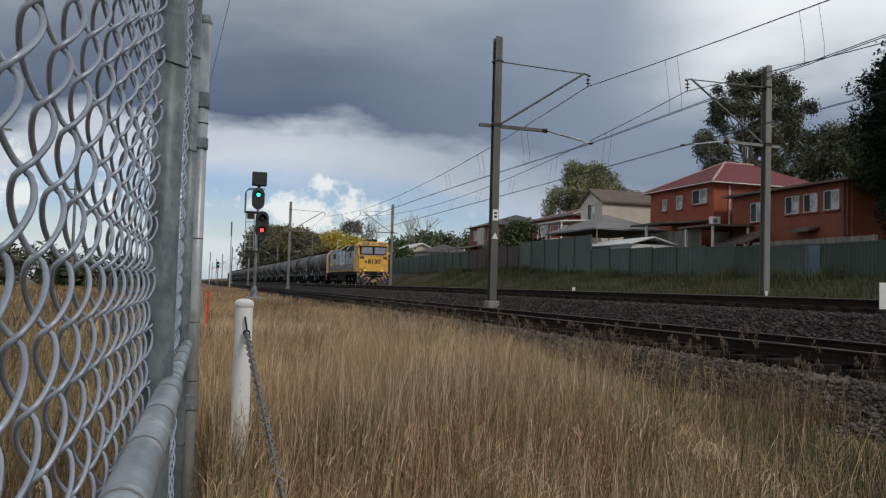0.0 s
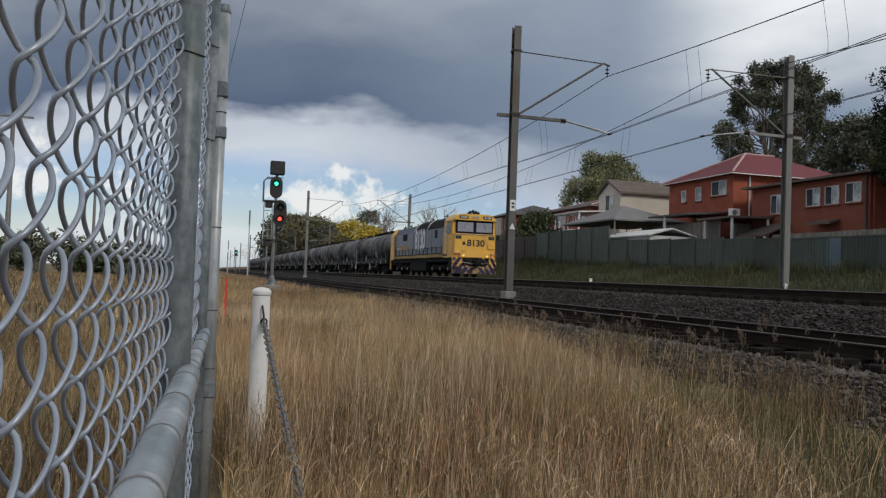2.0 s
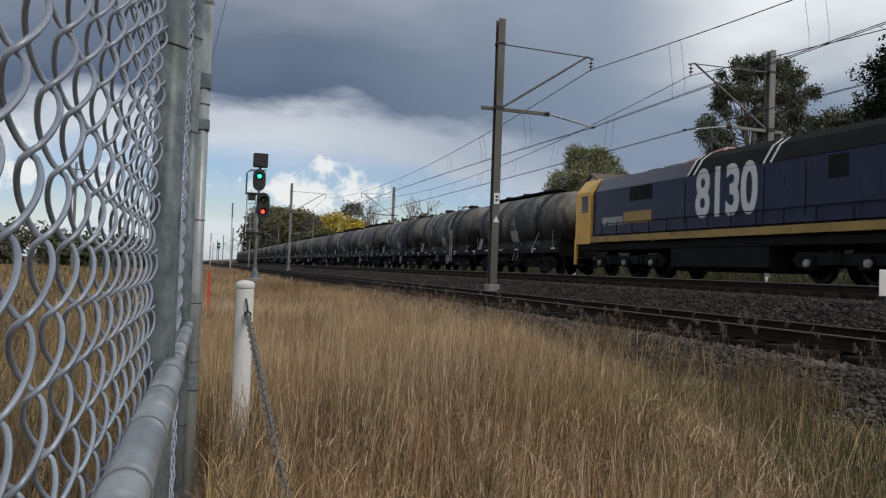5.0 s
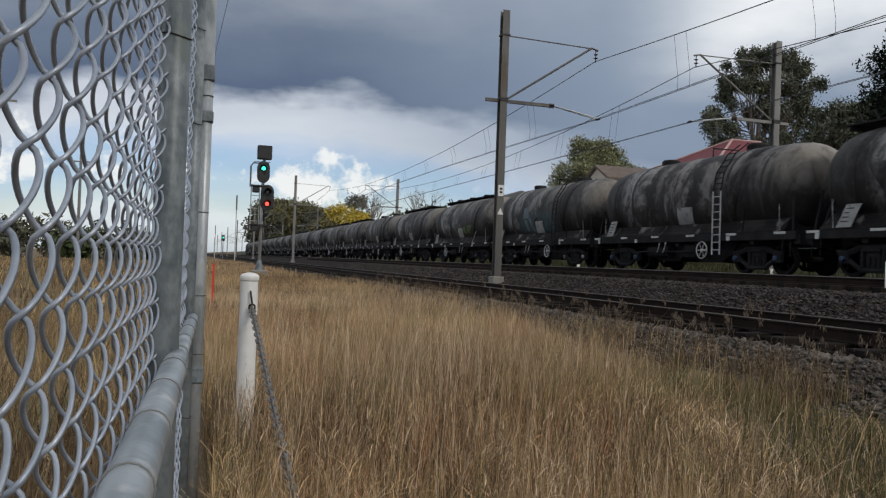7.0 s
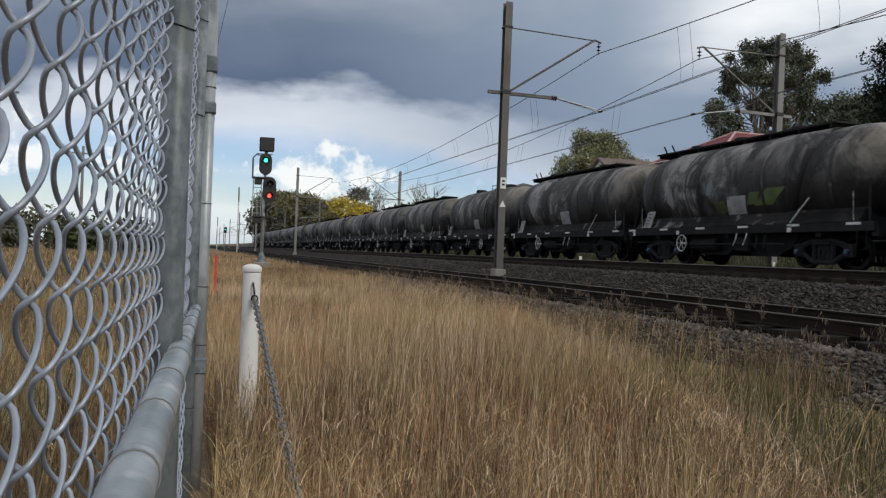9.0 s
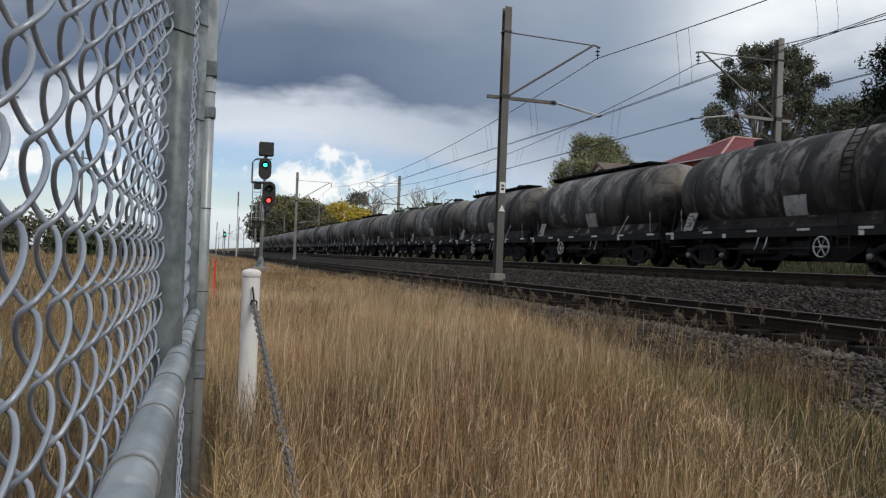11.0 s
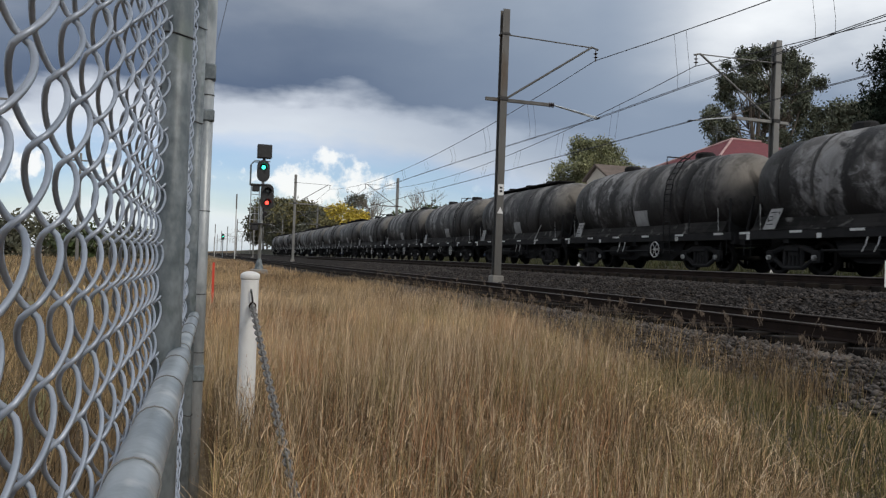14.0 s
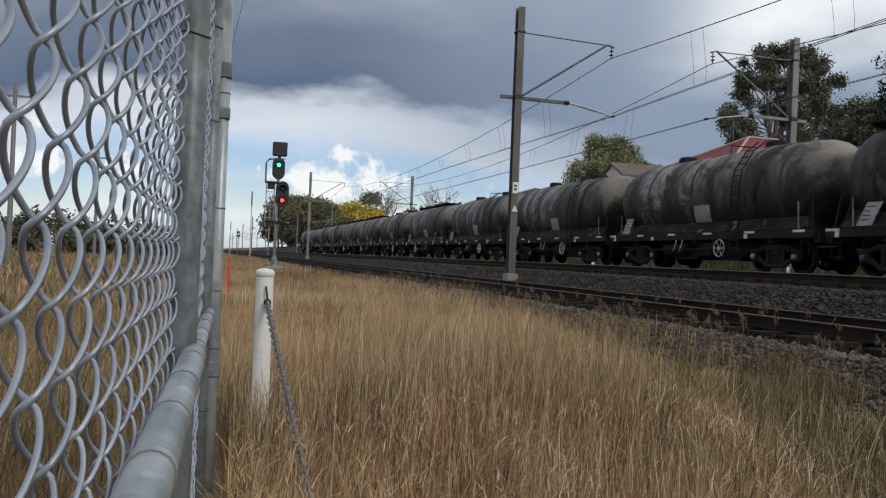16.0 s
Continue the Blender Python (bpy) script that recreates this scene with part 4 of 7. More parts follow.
def build_wagon(kind, label, green=False, blue=False, teal=False, white_ladder=False):
    w = thing("tank_wagon", 0, 0, 0, label, "tank wagon", "tank wagons of the train")
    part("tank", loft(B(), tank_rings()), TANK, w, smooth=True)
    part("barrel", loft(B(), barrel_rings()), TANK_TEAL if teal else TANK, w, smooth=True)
    for y in ((1.6, 3.1, 5.9, 8.55, 9.95) if kind == "A" else (1.6, 4.1, 7.2, 9.95)):
        bm = B()
        band(bm, y, .11, .016 if 2.5 < y < 9.5 else -.052)
        part("tank_band", bm, BAND_SOOT if y in (1.6, 3.1, 3.3, 8.55) else TANK, w)
    bm = B()
    for s in (-1, 1):
        box(bm, s * 1.30 - .07, s * 1.30 + .07, .12, 11.5, .98, 1.22, .015)
    box(bm, -.30, .30, .1, 11.55, .82, 1.08, .02)
    for y in (.15, 2.0, 5.8, 9.6, 11.42):
        box(bm, -1.28, 1.28, y - .1, y + .1, .86, 1.12)
    part("underframe", bm, WAGON_FRAME, w)
    for o in ([(.7, 1.10), (2.9, 1.10), (2.6, 1.45), (1.1, 1.95), (.8, 1.95)], [(8.7, 1.10), (10.9, 1.10), (10.8, 1.95), (10.5, 1.95), (9.0, 1.45)]):
        bm = B()
        prism(bm, o, "x", -.95, .95)
        part("end_bolster", bm, WAGON_FRAME, w)
    for y in (-.05, 11.58):
        bm = B()
        box(bm, -.16, .16, y - .22, y + .22, .74, 1.04, .03)
        part("coupler", bm, WAGON_FRAME, w)
    for by in (2.05, 9.57):
        bm = B()
        for s in (-1, 1):
            side_frame(bm, s * 1.02, by, .88, .46)
        box(bm, -1.05, 1.05, by - .2, by + .2, .50, .80, .03)
        part("bogie_frame", bm, WAGON_FRAME, w)
        for d in (-.88, .88):
            add_wheelset(w, WHEEL_ME, by + d, .46)
            for s in (-1, 1):
                bm = B()
                tube(bm, [(s * 1.10, by + d, .46), (s * 1.17, by + d, .46), (s * 1.19, by + d, .46)], [.08, .075, .04], 10)
                part("axle_cap", bm, BEARING_BLUE if green or white_ladder else CAP_WHITE if blue else BEARING_BLUE if by > 5 else WHEEL_STEEL, w)
    for s in (-1, 1):
        # sloped end plates carrying notices, end struts
        bm = B()
        prism(bm, [(10.42, 1.26), (9.94, 1.26), (9.60, 1.84), (10.08, 1.84)], "x", min(s * 1.385, s * 1.40), max(s * 1.385, s * 1.40))
        part("end_plate", bm, PLATE_GREY, w, "slanting grey notice plate by the wagon end")
        for y0, y1 in ((.35, .5), (11.0, 10.7), (11.3, 11.15)):
            bm = B()
            tube(bm, [(s * 1.24, y0, 1.2), (s * 1.12, y1, 2.3)], .035, 6)
            part("end_strut", bm, WAGON_FRAME, w)
        bm = B()
        prism(bm, [(10.2, 1.2), (11.30, 1.2), (10.95, 1.65), (10.5, 1.75)], "x", s * 1.0 - .03, s * 1.0 + .03)
        part("end_gusset", bm, WAGON_FRAME, w)
        for k in range(6):
            bm = B()
            y = .5 + k * 2.1
            box(bm, min(s * 1.372, s * 1.38), max(s * 1.372, s * 1.38), y, y + .46, 1.145, 1.212)
            part("reflector", bm, DIRTY_WHITE, w, "grubby white reflector strip")
        bm = B()
        box(bm, min(s * 1.37, s * 1.38), max(s * 1.37, s * 1.38), 11.0, 11.14, .98, 1.14)
        part("data_plate", bm, DIRTY_WHITE, w)
        for y in (.32, 10.95):
            bm = B()
            tube(bm, [(s * 1.36, y, 1.0), (s * 1.37, y, .52), (s * 1.37, y + .30, .52), (s * 1.36, y + .30, 1.0)], .014, 5)
            part("stirrup_step", bm, WAGON_FRAME, w)
        for y in (.75, 10.55):
            bm = B()
            tube(bm, [(s * 1.36, y, 1.25), (s * 1.40, y, 2.0)], .014, 5)
            part("grab_rail", bm, CAP_WHITE, w)
        bm = B()
        tube(bm, [(s * 1.38, 2.95, 1.25), (s * 1.40, 2.25, 1.90)] if kind == "B" else [(s * 1.38, 2.3, 1.25), (s * 1.43, 2.15, 2.0)], .022, 5)
        part("stay_rod", bm, DIRTY_WHITE if kind == "B" else WAGON_FRAME, w)
        for k in range(4):
            q, u = .10 + .11 * k, .26 - .05 * (k % 3)
            bm = B()
            box(bm, min(s * 1.40, s * 1.403), max(s * 1.40, s * 1.403), 10.34 - q * .6 - u, 10.34 - q * .6, 1.29 + q, 1.32 + q)
            part("notice_line", bm, NUMBER_BLACK, w)
        for y in (2.9, 8.2):
            bm = B()
            box(bm, min(s * 1.372, s * 1.381), max(s * 1.372, s * 1.381), y, y + .16, .99, 1.12)
            part("data_plate", bm, DIRTY_WHITE, w)
        bm = B()
        prism(bm, [(s * 1.375, 1.222), (s * 1.375, 1.245), (s * 1.27, 1.34), (s * 1.20, 1.46), (s * 1.15, 1.60), (s * 1.0, 1.60), (s * 1.0, 1.222)], "y", .6, 11.0)
        part("sloping_ledge", bm, LEDGE, w, "dusty sloping ledge above the sill")
        # painted panel on the flank
        bm = B()
        y0 = 4.86
        rows = []
        for k in range(5):
            a = radians(-17 - 25 * k / 4)
            zz = 2.57 + 1.475 * math.sin(a)
            rows.append([(s * (1.41 * math.cos(a) ** .62) + s * .008, y0 + j * .86 + .10 * k / 4, zz) for j in range(2)])
        loft(bm, rows, close=False, caps=False)
        part("painted_panel", bm, PANEL_WHITE, w, "faded white rectangle")
        # hand brake wheel with spokes
        hy = 4.25 if kind == "A" else 8.0
        bm = B()
        c = Vector((s * 1.40, hy, .70))
        n = 20
        tube(bm, [c + Vector((0, math.cos(2 * math.pi * k / n) * .27, math.sin(2 * math.pi * k / n) * .27)) for k in range(n + 1)], .017, 6, False)
        wheel = part("brake_wheel", bm, DIRTY_WHITE, w, "white spoked hand brake wheel")
        for k in range(6):
            a = math.pi * k / 3
            bm = B()
            tube(bm, [c, c + Vector((0, math.cos(a) * .27, math.sin(a) * .27))], .012, 5)
            part("spoke", bm, DIRTY_WHITE, wheel)
        bm = B()
        tube(bm, [c - Vector((s * .2, 0, 0)), c + Vector((s * .03, 0, 0))], .04, 8)
        part("hub", bm, DIRTY_WHITE, wheel)
        bm = B()
        for k in (4.0, 4.35, 4.7):
            tube(bm, [(s * 1.3, k, 1.0), (s * 1.33, k + .05, .55), (s * 1.2, k + .12, .45)], .03, 6)
        box(bm, s * .9 - .25, s * .9 + .25, 4.9, 5.6, .45, .9, .04)
        part("brake_gear", bm, WAGON_FRAME, w)
        for y in ((6.35, 6.72) if kind == "A" else (4.75, 5.2)):
            bm = B()
            tube(bm, [(s * 1.36, y, .99), (s * 1.385, y + .03, .80), (s * 1.37, y + .16, .62)], .016, 5)
            part("release_rod", bm, DIRTY_WHITE, w, "white release rod under the sill")
        bm = B()
        prism(bm, [(3.15, 1.0), (8.35, 1.0), (8.1, .62), (7.5, .34), (6.3, .34), (6.0, .52), (5.4, .52), (5.1, .32), (4.0, .32), (3.4, .60)], "x", s * .55 - .30, s * .55 + .30)
        part("discharge_hopper", bm, WAGON_FRAME, w)
        bm = B()
        tube(bm, [(s * 1.02, 6.5, .66), (s * 1.02, 7.8, .66)], .19, 12)
        part("air_reservoir", bm, WAGON_FRAME, w)
        bm = B()
        tube(bm, [(s * 1.22, 3.3, .66), (s * 1.22, 8.3, .66)], .035, 6)
        part("brake_pipe", bm, WAGON_FRAME, w)
        if kind == "A":
            bm = B()
            for d in (-.19, .19):
                tube(bm, [(s * 1.46, 3.45 + d, .55), (s * 1.47, 3.45 + d, 2.55)], .022, 6)
            for k in range(9):
                zz = .7 + k * .24
                tube(bm, [(s * 1.46, 3.26, zz), (s * 1.46, 3.64, zz)], .016, 5)
            part("ladder", bm, DIRTY_WHITE if white_ladder else WAGON_FRAME, w, "white side ladder" if white_ladder else "narrow dark steel side ladder")
            for d in (-.19, .19):
                bm = B()
                tube(bm, [(s * 1.47, 3.45 + d, 2.56), (s * 1.36, 3.45 + d, 3.15), (s * .95, 3.45 + d, 3.78), (s * .5, 3.45 + d, 4.12)], .022, 6)
                part("grab_rail", bm, WAGON_FRAME, w)
            for k in range(7):
                q = k / 6
                p0 = Vector((s * 1.47, 0, 2.62)).lerp(Vector((s * 1.36, 0, 3.15)), q * 2) if q < .5 else Vector((s * 1.36, 0, 3.15)).lerp(Vector((s * .95, 0, 3.78)), q * 2 - 1)
                bm = B()
                tube(bm, [p0 + Vector((0, 3.26, 0)), p0 + Vector((0, 3.64, 0))], .016, 5)
                part("rung", bm, WAGON_FRAME, w)
    if kind == "A":
        for y in (3.4, 8.2):
            bm = B()
            tube(bm, [(0, y, 3.94), (0, y, 4.10), (0, y, 4.16)], [.34, .34, .28], 14)
            part("hatch", bm, WAGON_FRAME, w)
        bm = B()
        tube(bm, [(-.5, 5.0, 3.9), (-.5, 5.0, 4.18), (.5, 5.0, 4.18), (.5, 5.0, 3.9)], .025, 6)
        part("guard_hoop", bm, WAGON_FRAME, w)
    else:
        bm = B()
        box(bm, -.42, .42, 2.4, 11.2, 4.06, 4.11)
        for k in range(8):
            y = 2.6 + k * 1.2
            box(bm, -.40, .40, y, y + .05, 3.94, 4.06)
        part("roof_walkway", bm, WAGON_FRAME, w)
        for y in (4.2, 6.8, 9.2):
            bm = B()
            tube(bm, [(.0, y, 4.1), (.0, y, 4.2), (.0, y, 4.24)], [.26, .26, .2], 12)
            part("hatch", bm, WAGON_FRAME, w)
        for y in (10.2, 10.7):
            bm = B()
            tube(bm, [(-.3, y, 4.1), (-.36, y + .12, 4.38)], .03, 5)
            part("lever", bm, WAGON_FRAME, w)
    if green or teal:
        # each sprayed shape: y at the upper edge, width, slant, upper and lower angle on the flank
        for ya, wide, sk, a0, a1, mat in (((4.24, .44, .18, -14, -29, GRAFFITI_GREEN), (3.15, .78, .62, -11, -31, GRAFFITI_GREEN), (5.90, .50, -.20, -22, -38, GRAFFITI_DULL), (6.42, .26, .08, 2, -13, TEAL_PALE)) if green else
                                          ((6.38, .62, .10, 12, -10, TEAL_PALE), (6.72, .30, -.20, -13, -36, TEAL_PALE), (6.15, .34, -.46, -11, -40, TEAL_PALE), (5.98, .10, .0, -6, -30, NUMBER_BLACK), (5.86, .26, .06, -4, -24, TEAL_SPRAY), (4.30, .36, .12, -8, -36, TEAL_SPRAY))):
            bm = B()
            rows = []
            for k in range(4):
                a = radians(a0 + (a1 - a0) * k / 3)
                c, sn = math.cos(a), math.sin(a)
                rows.append([(-(1.41 * c ** (.62 if sn < 0 else 1)) - .008, ya + sk * k / 3 + wide * j / 2, 2.57 + (1.475 if sn < 0 else 1.416) * sn) for j in range(3)])
            loft(bm, rows, close=False, caps=False)
            part("spray_painted_patch", bm, mat, w, "dull spray-painted patch")
    if teal:
        bm = B()
        tube(bm, [(-1.43 * math.cos(radians(a)) ** .62, y, 2.57 + 1.475 * math.sin(radians(a))) for y, a in ((4.80, -44), (4.78, -18), (4.95, -12), (5.28, -9), (5.60, -12), (5.80, -18), (5.84, -44))], .022, 5)
        part("sprayed_outline", bm, NUMBER_BLACK, w, "black sprayed line round the white panel")
    return w


def build_train():
    loco = build_loco()
    cars = []
    order = "BAABBABBAABAAABABBAABA"
    a = build_wagon("A", "soot-stained grey tank wagon with a narrow side ladder", blue=True)
    b = build_wagon("B", "soot-stained grey tank wagon with a dark roof walkway")
    g = build_wagon("B", "soot-stained grey tank wagon with green sprayed patches", green=True)
    q = build_wagon("A", "soot-stained grey tank wagon with teal sprayed lettering blotches", blue=True, teal=True)
    v = build_wagon("A", "soot-stained tank wagon with a white side ladder", white_ladder=True)
    used = set()
    for i, k in enumerate(order):
        src = {1: v, 2: q, 3: g}.get(i, a if k == "A" else b)
        if src.name not in used:
            ob = src
            used.add(src.name)
        else:
            ob = copy_thing(src, pose(0, 0, 0))
            for c in ob.children:
                if c.name.startswith("wheelset"):
                    WHEELS.append((c, c.matrix_basis.translation.y, .46))
        cars.append((ob, 19.90 + 11.74 * i))
    return loco, cars
# ---------------------------------------------------------------- boundary fence beside the camera


def fence_x(y):
    return -0.064 + 0.036 * (y - 2.0)


def rail_x(y):
    return -0.063 + 0.027 * (y - 0.99)


def build_fence():
    f = thing("chain_link_fence", 0, 0, 0, "galvanised chain-link fence with tubular posts and a mid rail", "fence")
    # posts
    posts = [(2.0, .0355, 2.62), (3.3, .0245, 2.62), (-1.4, .030, 2.62)]
    for y, r, h in posts:
        bm = B()
        tube(bm, [(fence_x(y), y, -.3), (fence_x(y), y, h)], r, 20)
        part("post", bm, GALV, f, smooth=True)
        for z in (.55, 1.72, 2.1):
            bm = B()
            n = 16
            tube(bm, [(fence_x(y) + (r + .002) * math.cos(2 * math.pi * k / n), y + (r + .002) * math.sin(2 * math.pi * k / n), z + .004 * math.sin(4 * math.pi * k / n)) for k in range(n + 1)], .0018, 5, False)
            part("tie_wire", bm, DARK_STEEL, f)
    # rail
    bm = B()
    z = .945
    tube(bm, [(rail_x(y) + .003, y, z - .002) for y in (-1.4, -.5, .4, 1.2, 1.9, 2.0)], .0285, 20)
    part("mid_rail", bm, RAIL_GALV, f, smooth=True)
    bm = B()
    tube(bm, [(rail_x(y) + .003, y, z - .002) for y in (2.0, 2.5, 3.28)], .0215, 20)
    part("mid_rail", bm, RAIL_GALV, f, "thinner length of rail", smooth=True)
    for k in range(9):
        y = .62 + k * .30
        bm = B()
        n = 16
        q = .030 if y < 2 else .023
        tube(bm, [(rail_x(y) + .003 + q * math.cos(2 * math.pi * j / n), y + .004 * math.sin(2 * math.pi * j / n), z - .002 + q * math.sin(2 * math.pi * j / n)) for j in range(n + 1)], .0012, 5, False)
        part("tie_wire", bm, MAST_STEEL, f)
    # woven wire: flattened spirals that hook into one another
    P, W, R, D = .133, .122, .0029, .0134
    vs, fs = [], []
    ns = 5
    y0, y1, z0, z1 = -1.36, 3.27, .02, 2.45
    nw = int((y1 - y0) / (W / 2))
    steps = 24
    nseg = int((z1 - z0) / P * steps)
    for i in range(nw):
        yc = y0 + i * W / 2
        ph = math.pi * (i % 2)
        t = np.arange(nseg + 1) / steps * 2 * math.pi
        zz = z0 + np.arange(nseg + 1) * P / steps
        tri = 2 / math.pi * np.arcsin(np.cos(t + ph) * .93) * 1.32
        yy = yc + tri * (W / 4 + .003) + .002 * np.sin(zz * 3 + i)
        xx = rail_x(yy) - np.interp(yy, [1.9, 2.15], [.056, .034]) - np.sign(np.sin(t + ph)) * np.abs(np.sin(t + ph)) ** .62 * D
        c = np.stack([xx, yy, zz], 1)
        tan = np.gradient(c, axis=0)
        tan /= np.linalg.norm(tan, axis=1)[:, None]
        u = np.cross(tan, [1.0, .3, .1])
        u /= np.linalg.norm(u, axis=1)[:, None]
        v = np.cross(tan, u)
        base = i * (nseg + 1) * ns
        ang = np.arange(ns) * 2 * math.pi / ns
        ring = c[:, None] + R * (np.cos(ang)[None, :, None] * u[:, None] + np.sin(ang)[None, :, None] * v[:, None])
        vs.append(ring.reshape(-1, 3))
        a = np.arange(nseg)[:, None] * ns + np.arange(ns)[None]
        b = np.arange(nseg)[:, None] * ns + (np.arange(ns)[None] + 1) % ns
        fs.append((np.stack([a, b, b + ns, a + ns], -1).reshape(-1, 4)) + base)
    soup("wire_mesh", np.concatenate(vs), np.concatenate(fs), WIRE_GALV, "stuff", "woven galvanised diamond wire mesh", "", smooth=True, parent=f)
    # gate: bright hanging post and gate stile with hinge straps
    g = thing("fence_gate", 0, 0, 0, "closed tubular gate on a bright galvanised capped post", "gate")
    gx, gy = .028, 3.95
    bm = B()
    tube(bm, [(gx, gy, -.3), (gx, gy, 2.455)], .028, 20)
    part("gate_post", bm, GATE_GALV, g, smooth=True)
    bm = B()
    tube(bm, [(gx, gy, 2.45), (gx, gy, 2.465), (gx, gy, 2.49)], [.031, .031, .022], 16)
    part("post_cap", bm, GALV, g)
    bm = B()
    tube(bm, [(gx - .045, gy + .0, .12), (gx - .045, gy, 2.75)], .016, 14)
    part("gate_stile", bm, GATE_GALV, g, smooth=True)
    for z, dz in ((2.07, .04), (1.86, .03), (.62, .04)):
        bm = B()
        box(bm, gx - .05, gx + .033, gy - .034, gy + .034, z - dz, z + dz, .008)
        part("hinge_strap", bm, GALV, g)
    for z in (1.96, 1.40, 1.0, .72):
        bm = B()
        n = 16
        tube(bm, [(gx + .030 * math.cos(2 * math.pi * k / n), gy + .030 * math.sin(2 * math.pi * k / n), z) for k in range(n + 1)], .0018, 5, False)
        part("tie_wire", bm, DARK_STEEL, g)


CHAIN_STEEL = material("weathered_chain_steel", (.14, .135, .13), (.27, .265, .26), 30, 120, rough=.5, metal=.4, bump=.05, c3=(.12, .08, .055))


def build_bollard():
    p = thing("white_post", .33, 5.0, 0, "white painted round post with a flaking base, chain hooked to it", "post")
    bm = B()
    prof = [(0, .056), (.08, .056), (.16, .056), (.5, .055), (1.035, .054), (1.04, .054)]
    tube(bm, [(0, 0, z) for z, q in prof], [q for z, q in prof], 24)
    part("post_body", bm, WHITE_PAINT, p, smooth=True)
    bm = B()
    tube(bm, [(0, 0, 1.041), (0, 0, 1.046), (0, 0, 1.071), (0, 0, 1.076), (0, 0, 1.088), (0, 0, 1.094)], [.055, .0595, .059, .056, .040, .012], 24)
    part("cap", bm, WHITE_PAINT, p, smooth=True)
    bm = B()
    tube(bm, [(.005, -.054, .98), (.005, -.077, .97), (.012, -.082, .93), (.015, -.070, .91)], .006, 8)
    part("hook", bm, DARK_STEEL, p)
    bm = B()
    tube(bm, [(.015 + .018 * math.cos(a), -.085, .885 + .018 * math.sin(a)) for a in np.linspace(0, 2 * math.pi, 13)], .006, 6, False)
    part("shackle", bm, RAIL_RUST, p, "rusty red shackle")
    # chain hanging from the hook toward the camera's feet
    c = thing("chain", 0, 0, 0, "galvanised steel link chain sagging into the grass", "chain")
    a, b = Vector((.345, 4.915, .88)), Vector((.445, 2.3, -.02))
    pts = sag(a, b, .03, 120)
    link = None
    step = .040
    dens = [Vector(q) for q in pts]
    length = sum((q - p2).length for p2, q in zip(dens, dens[1:]))
    n = int(length / step)
    ls = np.cumsum([0] + [(q - p2).length for p2, q in zip(dens, dens[1:])])
    arr = np.array([list(q) for q in dens])
    for k in range(n):
        s = k * step
        q = Vector([float(np.interp(s, ls, arr[:, j])) for j in range(3)])
        q2 = Vector([float(np.interp(s + .01, ls, arr[:, j])) for j in range(3)])
        d, u, v = frame_of(q2 - q)
        if link is None:
            bm = B()
            ring = []
            for j in range(13):
                t = 2 * math.pi * j / 12
                ring.append((.0165 * math.cos(t), .0285 * math.sin(t), 0))
            tube(bm, ring, .0062, 6, False)
            ob = part("link", bm, CHAIN_STEEL, c)
            link = ob.data
        else:
            ob = new("link", link)
            ob.parent = c
        w = (u if k % 2 else v)
        m = Matrix((w, d, w.cross(d))).transposed().to_4x4()
        m.translation = q
        ob.matrix_basis = m


# ---------------------------------------------------------------- signal


